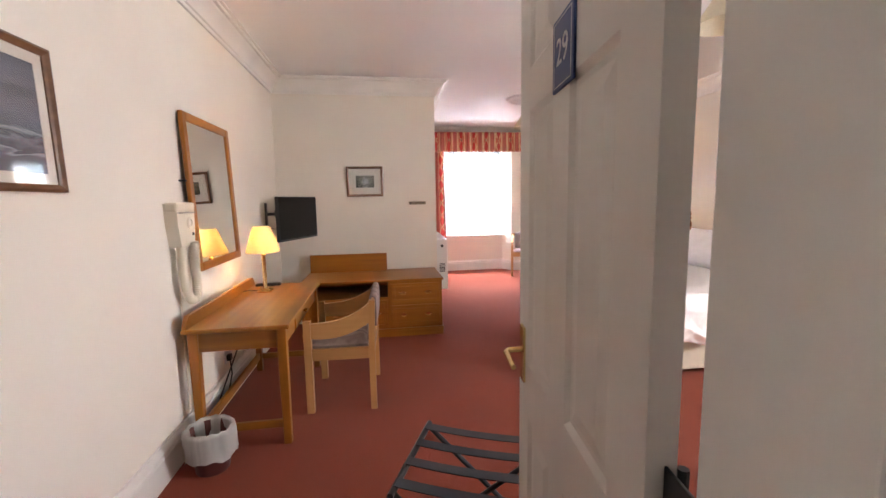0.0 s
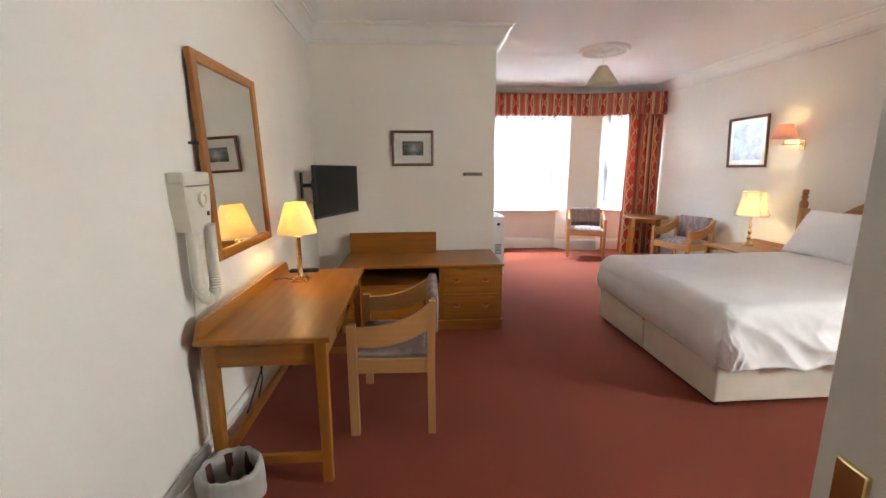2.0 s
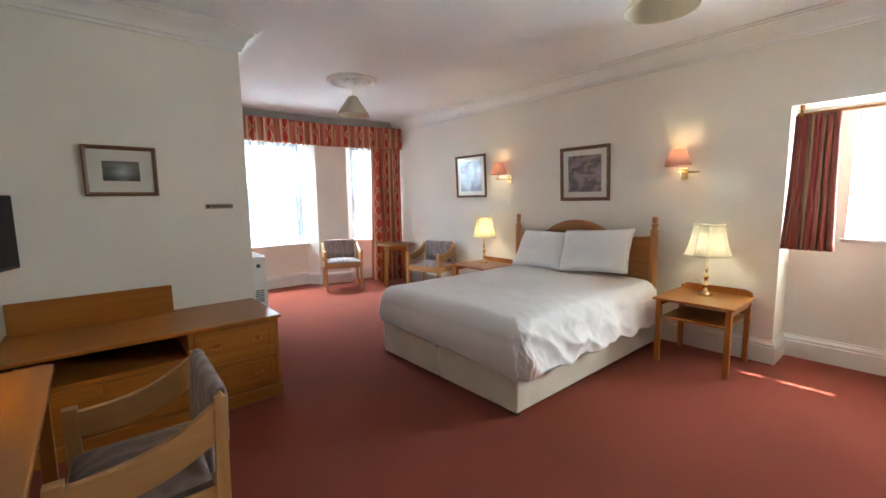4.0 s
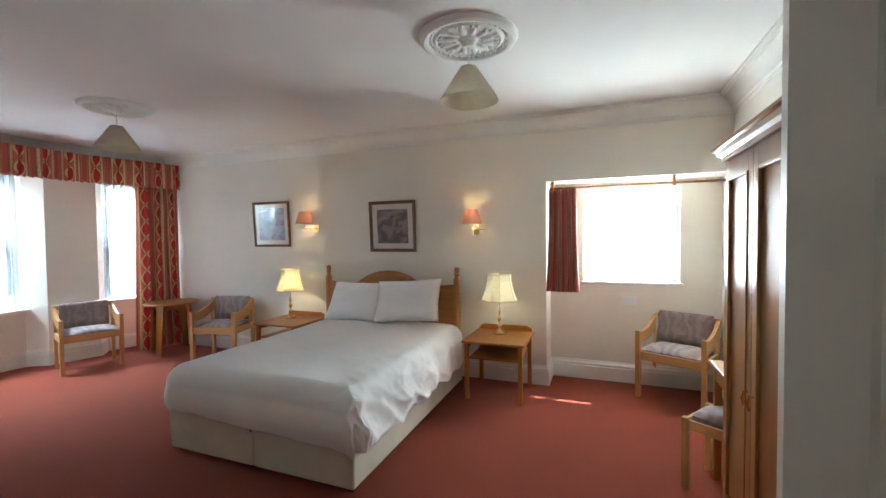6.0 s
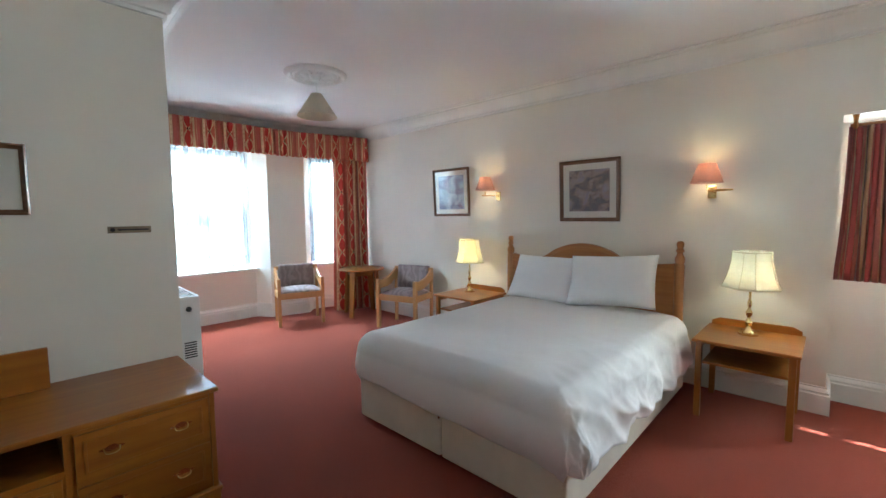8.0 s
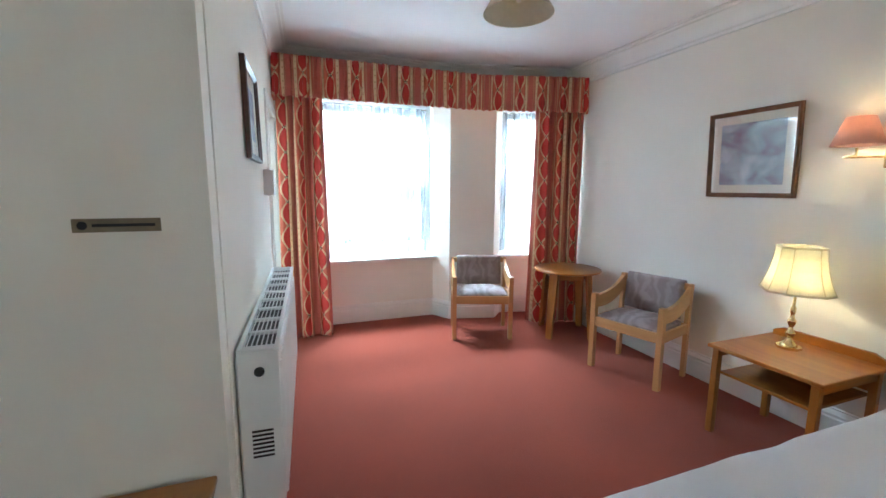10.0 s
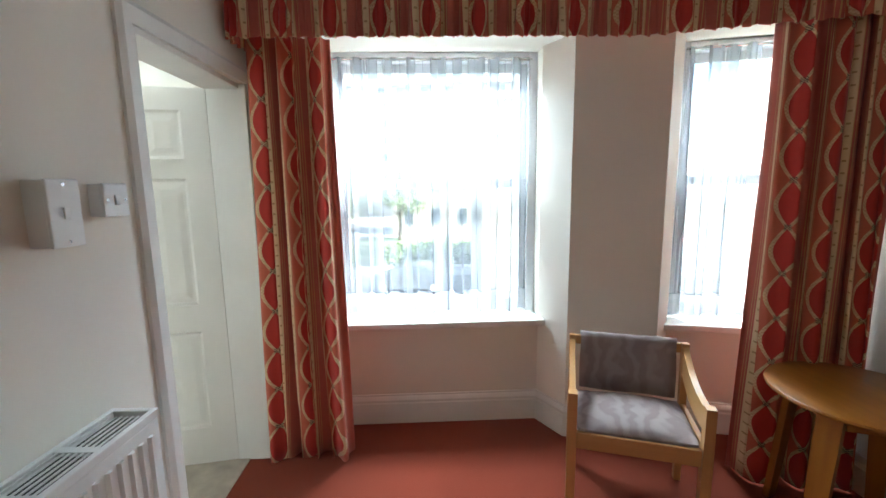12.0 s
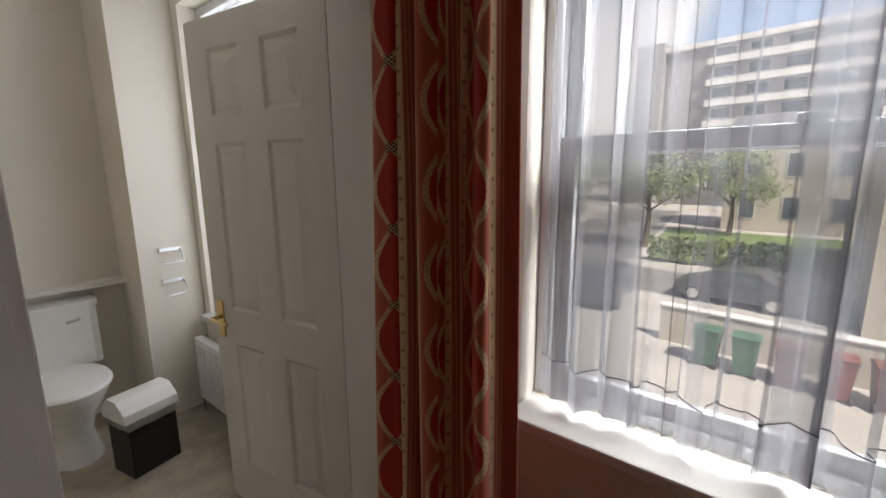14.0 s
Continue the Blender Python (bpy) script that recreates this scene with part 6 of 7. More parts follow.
# ---- heater, switches, sockets, plaque ----
ht = thing("storage_heater", "white ribbed wall heater with a slotted top grille", "heater", pose(wx(4.87) + 0.004, 4.87, 0.105, 0, 0, WA))
HL, HD = 1.56, 0.14
part("casing", boxes([(0.0, HD, 0.0, HL, 0.19, 0.775)], 0.008), M_ENAMEL, ht)
for k in range(40):
    y = 0.045 + (HL - 0.09) * k / 39
    part("rib", prism([(0, -0.011), (0.009, -0.005), (0.009, 0.005), (0, 0.011)], 0.215, 0.735, pose(HD, y, 0)), M_ENAMEL, ht)
part("top_cover", boxes([(0.006, 0.022, 0, HL, 0.775, 0.80), (HD - 0.014, HD + 0.004, 0, HL, 0.775, 0.80), (0.022, HD - 0.014, 0, 0.02, 0.775, 0.80), (0.022, HD - 0.014, HL - 0.02, HL, 0.775, 0.80)], 0.003), M_ENAMEL, ht)
# black sheet on the casing paints the shade between the slats
part("grille_shadow_tray", box(0.022, HD - 0.014, 0.02, HL - 0.02, 0.7755, 0.778), M_BLACK, ht, "black sheet standing in for shade inside the grille")
for k in range(9):
    y0 = 0.03 + k * (HL - 0.06) / 9
    part("grille_bar", box(0.022, HD - 0.014, y0 - 0.012, y0 + 0.012, 0.786, 0.798, 0.002), M_ENAMEL, ht)
    for j in range(6):
        x = 0.034 + j * (HD - 0.06) / 5
        part("grille_slat", box(x - 0.0022, x + 0.0022, y0 + 0.012, y0 + (HL - 0.06) / 9 - 0.012, 0.7935, 0.797), M_ENAMEL, ht)
part("end_cap", box(0.008, HD + 0.002, -0.006, 0.0, 0.185, 0.79, 0.003), M_ENAMEL, ht)
part("dial", lathe([(0.001, 0.0), (0.017, 0.0), (0.017, 0.006), (0.012, 0.010), (0.001, 0.010)], 20, pose(HD * 0.55, -0.006, 0.72, 90, 0, 0)), M_BLACK, ht, "dark control dial", smooth=40)
for j in range(7):
    part("vent_slot", box(HD * 0.3, HD * 0.8, -0.0075, -0.006, 0.40 + 0.016 * j, 0.408 + 0.016 * j), M_BLACK, ht)
part("pipe", tube([(0.06, HL - 0.03, 0.19), (0.06, HL - 0.03, -0.10)], 0.008, 8), M_STEEL, ht, smooth=40)


def wall_switch(name, y, z, w, h, d, label, fused=False):
    ob = thing(name, label, "switch", pose(wx(y), y, z, 0, 0, WA))
    part("back_box", box(0.0, d - 0.008, -w / 2, w / 2, -h / 2, h / 2, 0.003), M_WHITE_PL, ob)
    part("face_plate", box(d - 0.008, d, -w / 2 - 0.002, w / 2 + 0.002, -h / 2 - 0.002, h / 2 + 0.002, 0.003), M_WHITE_PL, ob)
    part("rocker", box(d, d + 0.005, -0.009, 0.009, -0.015, 0.015, 0.002), M_WHITE_PL, ob)
    for dz in ((-h / 2 + 0.012, h / 2 - 0.012) if fused else ()):
        part("screw", lathe([(0.001, 0.0012), (0.004, 0.001), (0.004, 0)], 8, pose(d, 0, dz, 0, 90, 0)), M_STEEL, ob)
    if not fused:
        for dy in (-w / 2 + 0.012, w / 2 - 0.012):
            part("screw", lathe([(0.001, 0.0012), (0.004, 0.001), (0.004, 0)], 8, pose(d, dy, 0, 0, 90, 0)), M_STEEL, ob)


wall_switch("pull_switch", 6.315, 1.485, 0.088, 0.165, 0.062, "tall white switch box on the cream wall", True)
wall_switch("light_switch", 6.50, 1.513, 0.088, 0.092, 0.046, "square white light switch beside the bathroom door")
sk = thing("wall_socket", "white double wall socket under the recess window", "socket", pose(RD, 1.06, 0.84))
part("face_plate", box(-0.012, 0.0, -0.073, 0.073, -0.043, 0.043, 0.003), M_WHITE_PL, sk)
for dy in (-0.035, 0.035):
    part("rocker", box(-0.0155, -0.012, dy - 0.008, dy + 0.008, 0.016, 0.034, 0.001), M_WHITE_PL, sk)
sk2 = thing("wall_socket", "white wall socket beside the headboard", "socket", pose(RX, 4.47, 0.80))
part("face_plate", box(-0.010, 0.0, -0.043, 0.043, -0.043, 0.043, 0.003), M_WHITE_PL, sk2)
pl = thing("wall_plaque", "narrow brass notice plate on the end wall", "plaque", pose(0.357, EY, 1.352))
M_PLATE = mat("dull_brass_plate", (0.30, 0.25, 0.17), 0.35, metal=0.8, var=0.1, scale=(20, 20, 20))
part("plate", box(-0.098, 0.098, -0.004, 0.0, -0.018, 0.018, 0.001), M_PLATE, pl)
part("symbol", lathe([(0.001, 0.0006), (0.011, 0.0006), (0.011, 0)], 20, pose(-0.076, -0.004, 0, 90, 0, 0)), M_DARKSTEEL, pl)
part("text_bar", box(-0.055, 0.085, -0.0046, -0.004, -0.004, 0.004), M_DARKSTEEL, pl)
ds = thing("wall_socket", "white wall socket under the desk", "socket", pose(LX, 2.95, 0.30))
part("face_plate", box(0.0, 0.010, -0.07, 0.07, -0.043, 0.043, 0.003), M_WHITE_PL, ds)
part("plug", box(0.010, 0.04, -0.055, -0.015, -0.025, 0.02, 0.006), M_BLACK, ds)
part("cable", tube([(0.03, -0.035, -0.02), (0.04, -0.05, -0.12), (0.05, -0.20, -0.24), (0.05, -0.32, -0.18), (0.04, 0.25, 0.10), (0.02, 0.33, 0.40)], 0.0045, 6), M_BLACK, ds, "black cable", smooth=40)

# ---- recess curtain on a pole ----
cp = thing("curtain_pole", "varnished wooden curtain pole across the recess", "curtain pole", pose(RX + 0.03, 0, 1.985))
part("pole", tube([(0, 0.27, 0), (0, 1.80, 0)], 0.011, 12), M_OAK[1], cp, smooth=40)
for y in (0.70, 1.775):
    part("bracket", lathe([(0.001, -0.025), (0.016, -0.025), (0.018, 0.0), (0.011, 0.02), (0.014, 0.05), (0.018, 0.068), (0.001, 0.068)], 14, pose(0, y, 0)), M_OAK[2], cp, smooth=35)
M_STRIPE = bpy.data.materials.new("maroon_striped_cloth")
M_STRIPE.use_nodes = True
_n, _l = M_STRIPE.node_tree.nodes, M_STRIPE.node_tree.links
_p, _tc, _sp, _mu, _fr, _rp = _n["Principled BSDF"], _n.new("ShaderNodeTexCoord"), _n.new("ShaderNodeSeparateXYZ"), _n.new("ShaderNodeMath"), _n.new("ShaderNodeMath"), _n.new("ShaderNodeValToRGB")
_mu.operation, _fr.operation, _mu.inputs[1].default_value = "MULTIPLY", "FRACT", 6.0
_l.new(_tc.outputs["UV"], _sp.inputs[0]), _l.new(_sp.outputs[0], _mu.inputs[0]), _l.new(_mu.outputs[0], _fr.inputs[0]), _l.new(_fr.outputs[0], _rp.inputs[0])
_rp.color_ramp.interpolation = "CONSTANT"
_rp.color_ramp.elements[0].color, _rp.color_ramp.elements[1].position, _rp.color_ramp.elements[1].color = (0.40, 0.06, 0.05, 1), 0.30, (0.30, 0.17, 0.09, 1)
for _q, _c in ((0.36, (0.44, 0.13, 0.10)), (0.52, (0.50, 0.33, 0.18)), (0.56, (0.22, 0.045, 0.04)), (0.74, (0.42, 0.24, 0.12)), (0.80, (0.46, 0.10, 0.08)), (0.93, (0.55, 0.40, 0.24))):
    _rp.color_ramp.elements.new(_q).color = (*_c, 1)
_l.new(_rp.outputs[0], _p.inputs["Base Color"])
_p.inputs["Roughness"].default_value, _p.inputs["Sheen Weight"].default_value = 0.45, 0.3
curtain("recess_curtain", [(RX + 0.03, 1.80), (RX + 0.03, 1.545)], 0.955, 1.975, 7, 0.026, 21, "short terracotta striped curtain on the recess pole", ratio=2.0, flare=0.06, material=M_STRIPE, shift=0.10)

# ---- bathroom ----
wc = thing("toilet", "white close-coupled toilet with chrome lever", "toilet", pose(-1.6, 6.97, 0.006))
part("cistern", prism([(0.005, -0.235), (0.155, -0.215), (0.175, -0.18), (0.175, 0.18), (0.155, 0.215), (0.005, 0.235)], 0.40, 0.745, bevel=0.012), M_CERAMIC, wc)
part("cistern_lid", prism([(0.0, -0.242), (0.16, -0.225), (0.185, -0.185), (0.185, 0.185), (0.16, 0.225), (0.0, 0.242)], 0.745, 0.775, bevel=0.008), M_CERAMIC, wc)
part("flush_lever", tube([(0.175, 0.13, 0.68), (0.195, 0.13, 0.68), (0.20, 0.07, 0.675)], 0.007, 8), M_STEEL, wc, "chrome flush lever", smooth=40)
egg = Matrix.Translation((0.42, 0, 0)) @ Matrix.Diagonal((1.25, 0.95, 1, 1))
part("bowl", lathe([(0.001, 0.0), (0.115, 0.0), (0.11, 0.03), (0.085, 0.15), (0.11, 0.25), (0.165, 0.34), (0.185, 0.385), (0.19, 0.40), (0.001, 0.40)], 36, egg), M_CERAMIC, wc, smooth=45)
part("seat", lathe([(0.001, 0.402), (0.195, 0.402), (0.20, 0.412), (0.195, 0.425), (0.19, 0.43), (0.001, 0.436)], 36, egg), M_WHITE_PL, wc, smooth=45)
pb = thing("pedal_bin", "black waste bin with a white swing lid", "waste bin", pose(-0.83, 7.19, 0.006, 0, 0, 12))
part("bucket", prism([(-0.09, -0.112), (0.09, -0.112), (0.09, 0.112), (-0.09, 0.112)], 0, 0.30, bevel=0.015), M_BLACK, pb)
part("lid", prism([(-0.104, 0.30), (0.104, 0.30), (0.10, 0.345), (0.042, 0.405), (-0.042, 0.405), (-0.10, 0.345)], -0.126, 0.126, Matrix(((1, 0, 0, 0), (0, 0, -1, 0), (0, 1, 0, 0), (0, 0, 0, 1))), 0.01), M_WHITE_PL, pb, "white swing lid")
lnr = bmesh.new()
for k in range(2):
    lathe([(0.142, 0.255), (0.148, 0.265), (0.142, 0.30)], 40, Matrix.Diagonal((0.67, 0.81, 1, 1)), lnr, 9, 0.02, 0.9)
part("bin_liner", lnr, M_LINER, pb, "clear liner edge", smooth=1)
rd = thing("bathroom_radiator", "white panel radiator under the bathroom window", "radiator", pose(-1.10, 7.56, 0.006))
part("panel", box(0, 0.9, 0.0, 0.05, 0.10, 0.50, 0.008), M_ENAMEL, rd)
for k in range(20):
    part("rib", box(0.03 + k * 0.043, 0.05 + k * 0.043, -0.006, 0.0, 0.14, 0.46, 0.002), M_ENAMEL, rd)
part("bracket", boxes([(0.1, 0.13, 0.05, 0.12, 0.15, 0.45)], 0.002), M_ENAMEL, rd)
part("pipe", tube([(0.03, 0.02, 0.12), (0.0, 0.02, 0.10), (0.0, 0.02, 0.0)], 0.008, 8), M_STEEL, rd, smooth=40)
for z in (1.05, 0.86):
    tr = thing("toilet_roll_holder", "chrome toilet roll holder on the boxed wall", "roll holder", pose(-1.20, 7.52, z), "pair of roll holders")
    part("mount", box(0, 0.02, -0.06, 0.06, -0.012, 0.012, 0.004), M_STEEL, tr)
    part("loop", tube([(0.02, 0.05, 0), (0.05, 0.05, -0.02), (0.05, 0.055, -0.075), (0.05, -0.05, -0.08), (0.05, -0.06, -0.075)], 0.005, 8), M_STEEL, tr, smooth=40)
structure("pipe_boxing_ledge", box(-1.6, -1.50, 6.3, 7.36, 0.83, 0.86, 0.004), M_TRIM, "white ledge behind the toilet", "ledge")


# ---- street outside ----
GZ = -3.7
M_GROUND = mat("pale_paving", (0.33, 0.32, 0.30), 0.9, var=0.1, scale=(0.4, 0.4, 0.4), bump=0.3, bump_scale=20, fine=0.08)
M_ROAD = mat("worn_asphalt", (0.13, 0.13, 0.13), 0.9, var=0.15, scale=(0.3, 0.3, 0.3), bump=0.4, bump_scale=30, fine=0.12)
M_LAWN = mat("lawn", (0.10, 0.16, 0.04), 0.95, var=0.25, scale=(1.5, 1.5, 1.5), bump=0.8, bump_scale=40, fine=0.2)
M_LEAF = mat("leaf_green", (0.10, 0.14, 0.035), 0.7, var=0.35, scale=(0.8, 0.8, 0.8), fine=0.2, bump_scale=6)
M_BARK = mat("bark", (0.10, 0.075, 0.05), 0.9, var=0.3, scale=(6, 6, 1.5), bump=0.8, bump_scale=20)
M_RENDER = mat("cream_render", (0.37, 0.34, 0.29), 0.85, var=0.06, scale=(0.5, 0.5, 0.5), bump=0.2, bump_scale=30)
M_GREYB = mat("grey_cladding", (0.25, 0.245, 0.25), 0.7, var=0.08, scale=(0.15, 0.15, 0.15), bump=0.1, bump_scale=4)
M_SLATE = mat("slate_roof", (0.12, 0.12, 0.13), 0.6, var=0.15, scale=(3, 3, 3), bump=0.3, bump_scale=8)
M_DARKWIN = mat("dark_window_glass", (0.06, 0.075, 0.09), 0.12, var=0.1)
M_PALETRIM = mat("white_facade_trim", (0.56, 0.55, 0.53), 0.6, var=0.04)
M_CAR = mat("dark_car_paint", (0.03, 0.035, 0.045), 0.25, var=0.05, coat=0.6)
M_BIN_GREEN = mat("green_bin_plastic", (0.03, 0.10, 0.055), 0.45)
M_BIN_BROWN = mat("red_brown_bin_plastic", (0.15, 0.05, 0.04), 0.45)

structure("ground", boxes([(-1500, 1500, 8.6, 3000, GZ - 0.3, GZ), (-1500, 1500, -1500, -3.0, GZ - 0.3, GZ), (-1500, -3.0, -3.0, 8.6, GZ - 0.3, GZ), (5.2, 1500, -3.0, 8.6, GZ - 0.3, GZ)]), M_GROUND, "pale paved ground along the street", "ground")
rdm = prism([(-9.5, 9.0), (-3.0, 9.0), (-8.0, 70.0), (-16.0, 70.0)], GZ + 0.004, GZ + 0.012)
structure("road", rdm, M_ROAD, "worn grey asphalt street", "road")
structure("side_road", prism([(-9.0, 27.0), (26.0, 22.0), (26.0, 26.0), (-9.5, 32.0)], GZ + 0.016, GZ + 0.022), M_ROAD, "side street past the terrace", "road")
structure("lawn", prism([(-4.0, 34.0), (14.0, 31.0), (14.0, 48.0), (-6.0, 50.0)], GZ + 0.024, GZ + 0.06), M_LAWN, "mown lawn across the street", "lawn")
for q in ([(-2.9, 9.0), (-2.75, 9.0), (-5.0, 27.0), (-5.15, 27.0)], [(-4.0, 33.8), (14.0, 30.8), (14.0, 31.0), (-4.0, 34.0)]):
    structure("kerb", prism(q, GZ, GZ + 0.12), M_PALETRIM, "pale stone kerb", "kerb")
# outside skin of the house under the windows
structure("wall_outside", boxes([(-2.2, 4.9, 8.10, 8.22, GZ, 0.60), (-2.2, 0.86, 8.10, 8.22, 0.60, 3.2), (4.65, 4.9, -2.3, 8.1, GZ, 0.9)]), M_RENDER, "rendered outside wall of the house", "wall")


def facade_window(parent, x, y, z, w, h):
    win = part("window", box(x - w / 2, x + w / 2, y - 0.06, y + 0.02, z, z + h), M_PALETRIM, parent)
    part("pane", box(x - w / 2 + 0.07, x + w / 2 - 0.07, y - 0.075, y - 0.06, z + 0.07, z + h - 0.07), M_DARKWIN, win)


blk = thing("apartment_block", "long grey apartment block with white balcony bands", "building", pose(-18, 84, GZ, 0, 0, -6))
part("wall", boxes([(4, 64, 0, 14, 0, 23.5), (0, 4, -1.5, 12, 0, 25.0)]), M_GREYB, blk)
part("roof", boxes([(3.8, 64.2, -0.6, 14.2, 23.5, 24.2)]), M_PALETRIM, blk)
for f in range(7):
    part("balcony_band", box(10, 62, -1.1, -0.02, 3.0 + f * 2.95, 3.9 + f * 2.95), M_PALETRIM, blk)
    for k in range(12):
        facade_window(blk, 12 + k * 4.2, 0, 4.2 + f * 2.95 if f < 6 else 21.9, 2.6, 1.5 if f < 6 else 1.2)
hs = thing("rendered_house", "cream rendered house with a slate gable roof", "house", pose(4.2, 24.5, GZ, 0, 0, -4))
part("wall", prism([(0, 0), (9, 0), (9, 7.2), (4.5, 10.6), (0, 7.2)], 0, 11, Matrix(((1, 0, 0, 0), (0, 0, 1, 0), (0, 1, 0, 0), (0, 0, 0, 1)))), M_RENDER, hs)
for sgn, q in ((1, [(-0.4, 6.95), (4.5, 10.75), (4.5, 10.95), (-0.55, 7.1)]), (-1, [(9.4, 6.95), (4.5, 10.75), (4.5, 10.95), (9.55, 7.1)])):
    part("roof", prism(q, -0.4, 11.4, Matrix(((1, 0, 0, 0), (0, 0, 1, 0), (0, 1, 0, 0), (0, 0, 0, 1)))), M_SLATE, hs)
    part("barge_board", prism([(q[0][0], q[0][1] - 0.28), (4.5, 10.45), (4.5, 10.75), (q[0][0], q[0][1])], -0.46, -0.40, Matrix(((1, 0, 0, 0), (0, 0, 1, 0), (0, 1, 0, 0), (0, 0, 0, 1)))), M_PALETRIM, hs)
for x, z in ((2.2, 1.0), (6.8, 1.0), (2.2, 4.3), (6.8, 4.3)):
    facade_window(hs, x, 0, z, 1.3, 1.8)
part("door", box(4.1, 5.0, -0.05, 0.02, 0, 2.1), M_CAR, hs)
ter = thing("terrace_house", "pale stucco terrace beyond the lawn", "house", pose(-2, 52, GZ, 0, 0, -4))
part("wall", box(0, 22, 0, 9, 0, 8.2), M_RENDER, ter)
part("roof", prism([(-0.3, 8.1), (4.5, 10.4), (9.3, 8.1)], -0.3, 22.3, Matrix(((0, 0, 1, 0), (1, 0, 0, 0), (0, 1, 0, 0), (0, 0, 0, 1)))), M_SLATE, ter)
for f in range(2):
    for k in range(7):
        facade_window(ter, 1.8 + k * 3.0, 0, 1.1 + f * 3.6, 1.2, 2.0)
gw = thing("garden_wall", "low cream garden wall with a coping", "wall", pose(-0.8, 20.5, GZ, 0, 0, -5))
part("wall", box(0, 9, 0, 0.22, 0, 1.1), M_RENDER, gw)
part("coping", box(-0.04, 9.04, -0.05, 0.27, 1.1, 1.18, 0.02), M_PALETRIM, gw)


def wheelie_bin(x, y, a, material, label):
    ob = thing("wheelie_bin", label, "wheelie bin", pose(x, y, GZ, 0, 0, a), "wheelie bins by the garden wall")
    bm = bmesh.new()
    lo = [bm.verts.new(q) for q in ((-0.22, -0.24, 0.05), (0.22, -0.24, 0.05), (0.22, 0.24, 0.05), (-0.22, 0.24, 0.05))]
    hi = [bm.verts.new(q) for q in ((-0.29, -0.33, 0.98), (0.29, -0.33, 0.98), (0.29, 0.36, 1.02), (-0.29, 0.36, 1.02))]
    bm.faces.new(lo[::-1]), bm.faces.new(hi)
    for k in range(4):
        bm.faces.new((lo[k], lo[(k + 1) % 4], hi[(k + 1) % 4], hi[k]))
    part("body", bm, material, ob)
    part("lid", prism([(-0.37, 0.98), (0.40, 1.02), (0.42, 1.07), (0.0, 1.10), (-0.37, 1.02)], -0.31, 0.31, Matrix(((0, 0, 1, 0), (1, 0, 0, 0), (0, 1, 0, 0), (0, 0, 0, 1)))), material, ob)
    for sx in (-1, 1):
        part("wheel", lathe([(0.001, -0.03), (0.1, -0.03), (0.1, 0.03), (0.001, 0.03)], 16, pose(sx * 0.26, 0.26, 0.1, 0, 90, 0)), M_GUM, ob)


for k, (mt, lb) in enumerate(((M_BIN_GREEN, "green wheelie bin by the garden wall"), (M_BIN_GREEN, "green wheelie bin by the garden wall"), (M_BIN_BROWN, "red-brown wheelie bin by the garden wall"), (M_BIN_BROWN, "red-brown wheelie bin by the garden wall"),
                              (M_BIN_BROWN, "red-brown wheelie bin by the garden wall"))):
    wheelie_bin(0.6 + k * 0.85, 19.4 - k * 0.08, 180 - 5 + k * 2, mt, lb)


def parked_car(x, y, a, label):
    car = thing("parked_car", label, "car", pose(x, y, GZ, 0, 0, a))
    side = [(-2.05, 0.35), (-2.0, 0.75), (-1.3, 0.95), (-0.6, 1.40), (0.8, 1.42), (1.5, 1.0), (2.05, 0.85), (2.1, 0.4), (1.9, 0.28), (-1.9, 0.28)]
    part("body", prism(side, -0.82, 0.82, Matrix(((1, 0, 0, 0), (0, 0, 1, 0), (0, 1, 0, 0), (0, 0, 0, 1))), 0.06), M_CAR, car)
    for sy in (-1, 1):
        part("side_window", prism([(-1.0, 0.98), (-0.52, 1.32), (0.72, 1.34), (1.2, 1.02)], sy * 0.825 - 0.006, sy * 0.825 + 0.006, Matrix(((1, 0, 0, 0), (0, 0, 1, 0), (0, 1, 0, 0), (0, 0, 0, 1)))), M_DARKWIN, car)
        for ax in (-1.3, 1.3):
            wh = part("wheel", lathe([(0.20, -0.1), (0.31, -0.1), (0.33, -0.06), (0.33, 0.06), (0.31, 0.1), (0.20, 0.1), (0.20, -0.1)], 24, pose(ax, sy * 0.76, 0.33, 90, 0, 0)), M_GUM, car, smooth=40)
            part("rim", lathe([(0.001, -0.08), (0.20, -0.08), (0.20, 0.08), (0.001, 0.08)], 20, pose(ax, sy * 0.76, 0.33, 90, 0, 0)), M_STEEL, wh, smooth=40)


parked_car(0.8, 26.3, -8, "dark parked car in the side street")
parked_car(-3.6, 24.0, 95, "dark parked car at the kerb")


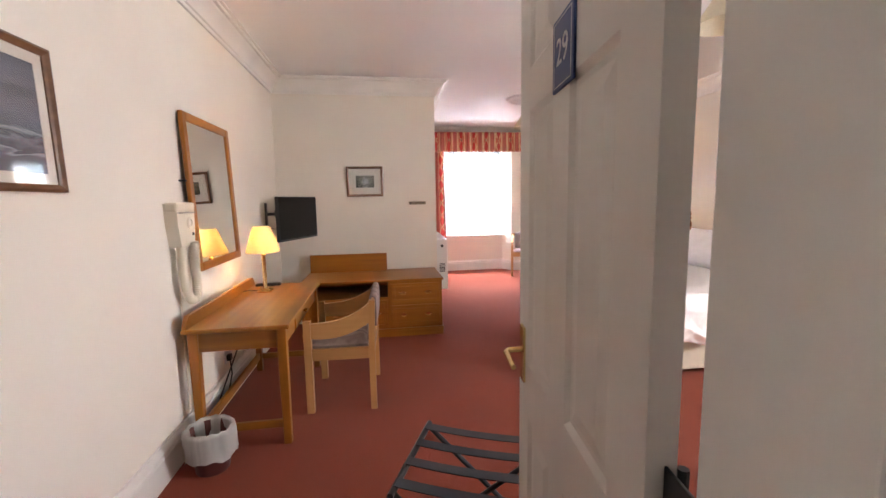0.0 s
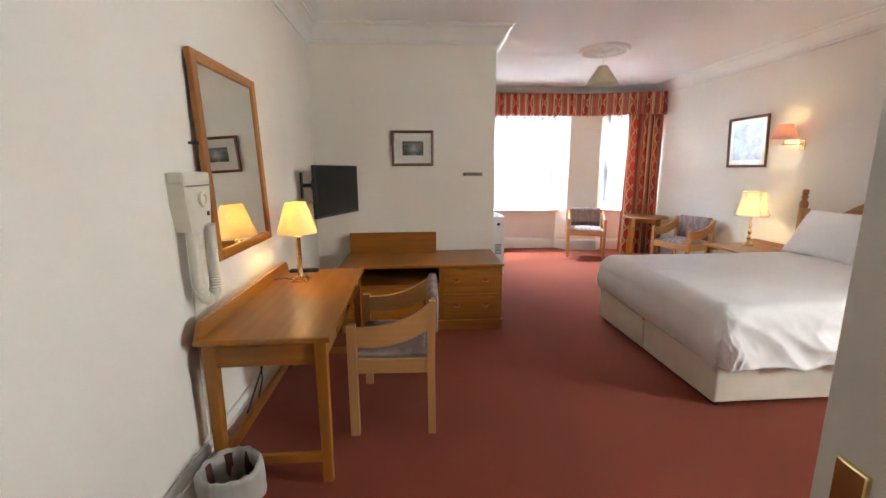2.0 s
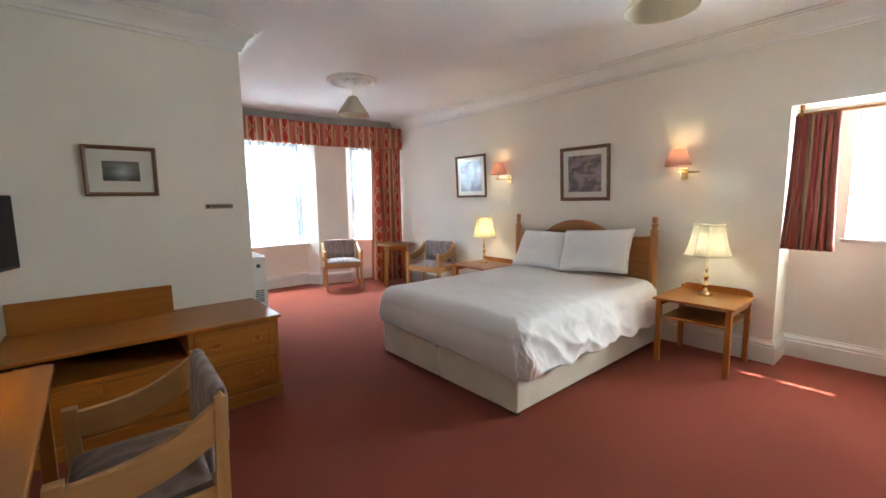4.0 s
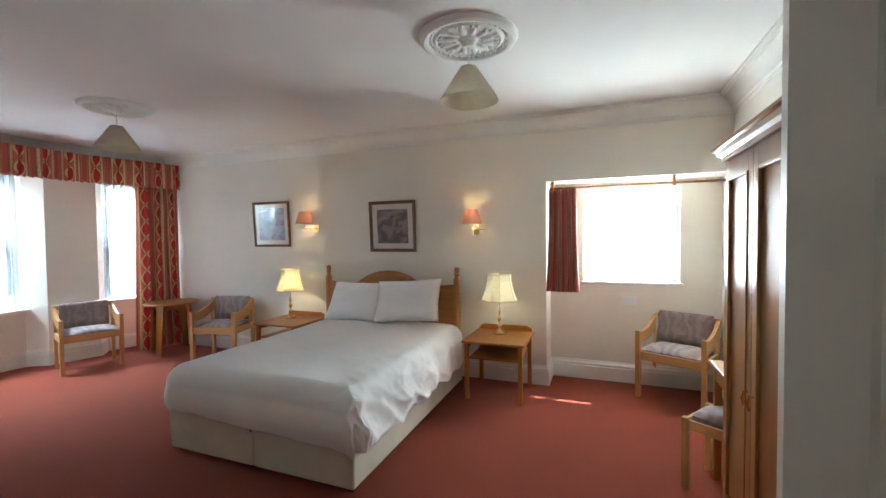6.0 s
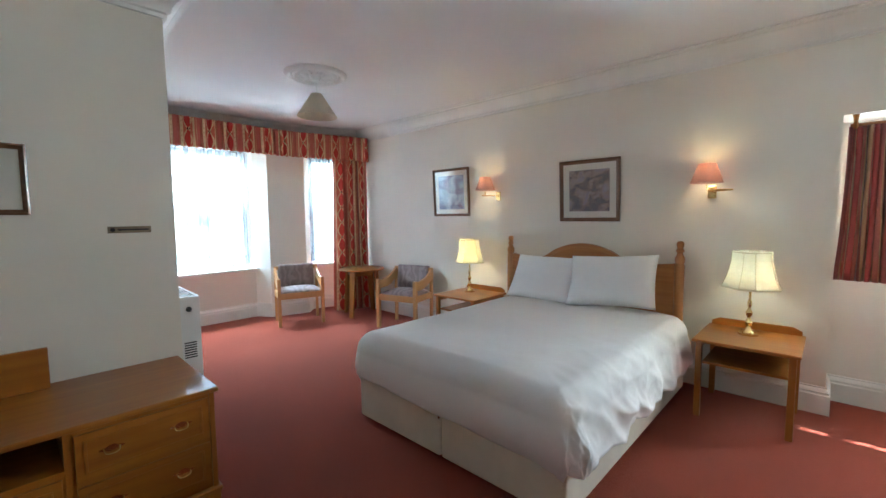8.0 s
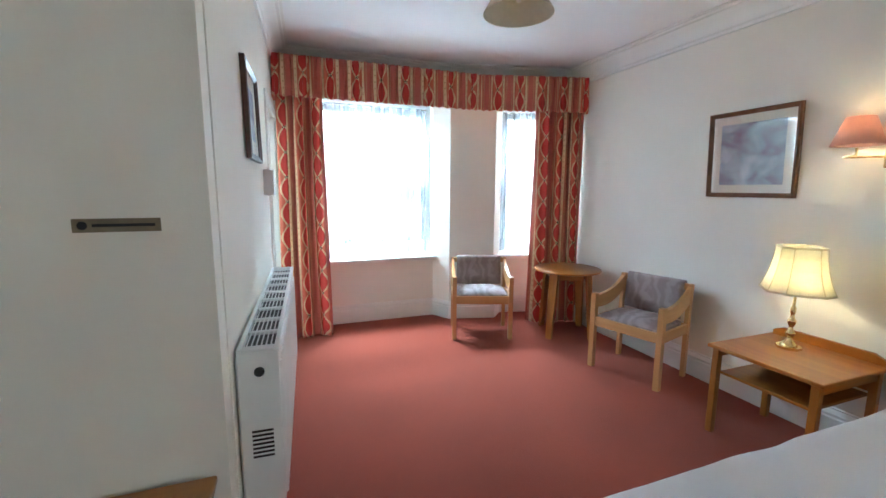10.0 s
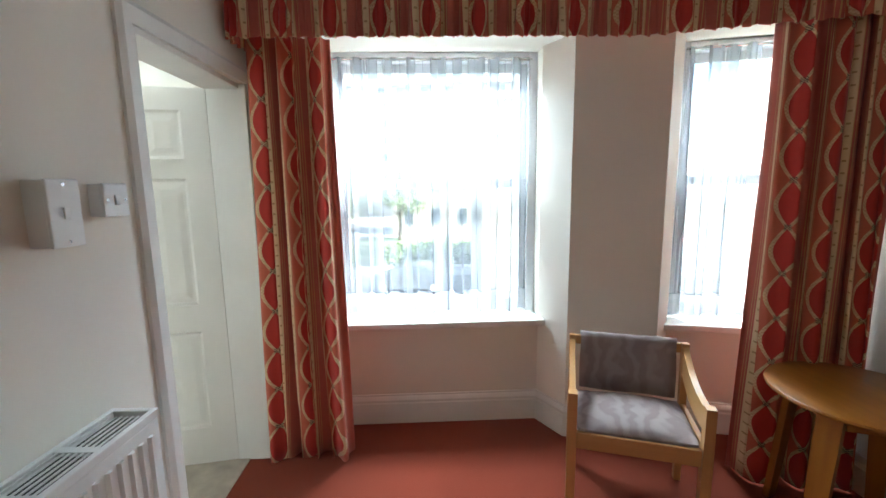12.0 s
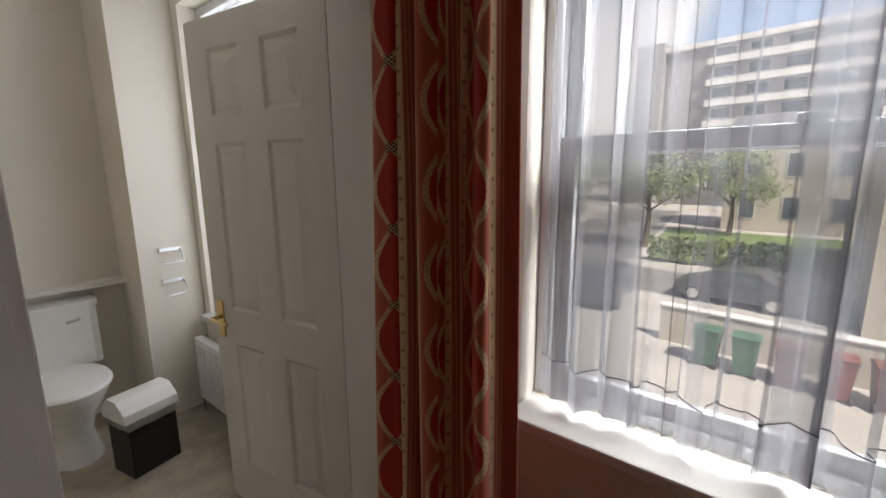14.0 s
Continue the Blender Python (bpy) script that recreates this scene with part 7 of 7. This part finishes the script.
def tree(x, y, h, r, seed, label):
    rnd = random.Random(seed)
    ob = thing("tree", label, "tree", pose(x, y, GZ), "street trees")
    tr = tube([(0, 0, 0), (0.1, 0.05, h * 0.25), (0.0, 0.1, h * 0.5), (0.1, 0.0, h * 0.8)], [h * 0.03, h * 0.024, h * 0.018, h * 0.006], 10)
    for k in range(7):
        a, z = rnd.uniform(0, 6.28), h * rnd.uniform(0.3, 0.6)
        tube([(0, 0, z), (r * 0.4 * math.cos(a), r * 0.4 * math.sin(a), z + h * 0.12), (r * 0.8 * math.cos(a), r * 0.8 * math.sin(a), z + h * 0.28)], [h * 0.012, h * 0.008, h * 0.003], 6, tr)
    part("trunk", tr, M_BARK, ob, smooth=60)
    vs, fs = [], []
    for c in range(46):
        a, e, q = rnd.uniform(0, 6.28), rnd.uniform(-0.9, 1.4), rnd.uniform(0.45, 1.0)
        cx, cy, cz = r * q * math.cos(a) * math.cos(e), r * q * math.sin(a) * math.cos(e), h * 0.66 + h * 0.33 * q * math.sin(e)
        for _ in range(70):
            p = Vector((cx + rnd.gauss(0, r * 0.15), cy + rnd.gauss(0, r * 0.15), cz + rnd.gauss(0, h * 0.05)))
            d1 = Vector((rnd.uniform(-1, 1), rnd.uniform(-1, 1), rnd.uniform(-1, 1))).normalized() * rnd.uniform(0.10, 0.2)
            d2 = d1.orthogonal().normalized() * rnd.uniform(0.06, 0.12)
            i = len(vs)
            vs += [p - d1, p + d2, p + d1, p - d2]
            fs.append((i, i + 1, i + 2, i + 3))
    me = bpy.data.meshes.new("crown")
    me.from_pydata(vs, [], fs)
    me.materials.append(M_LEAF)
    cr = new("crown", me)
    cr.parent = ob


for x, y, h, r, s in ((-9.5, 30, 7.0, 2.6, 1), (-5.2, 38, 7.6, 3.0, 2), (-12.5, 44, 9.0, 3.4, 3), (-1.0, 47, 7.0, 2.8, 4), (-17, 36, 8.0, 3.0, 5)):
    tree(x, y, h, r, s, "leafy green street tree")
rnd = random.Random(7)
vs, fs = [], []
for _ in range(2600):
    p = Vector((rnd.uniform(-4, 12), 33.4 + rnd.uniform(-0.5, 0.5), GZ + rnd.uniform(0.1, 1.5)))
    d1 = Vector((rnd.uniform(-1, 1), rnd.uniform(-1, 1), rnd.uniform(-1, 1))).normalized() * 0.16
    d2 = d1.orthogonal().normalized() * 0.1
    i = len(vs)
    vs += [p - d1, p + d2, p + d1, p - d2]
    fs.append((i, i + 1, i + 2, i + 3))
me = bpy.data.meshes.new("hedge")
me.from_pydata(vs, [], fs)
me.materials.append(M_LEAF)
tagged(new("hedge", me), "clipped green hedge before the lawn", "hedge", "", "stuff")
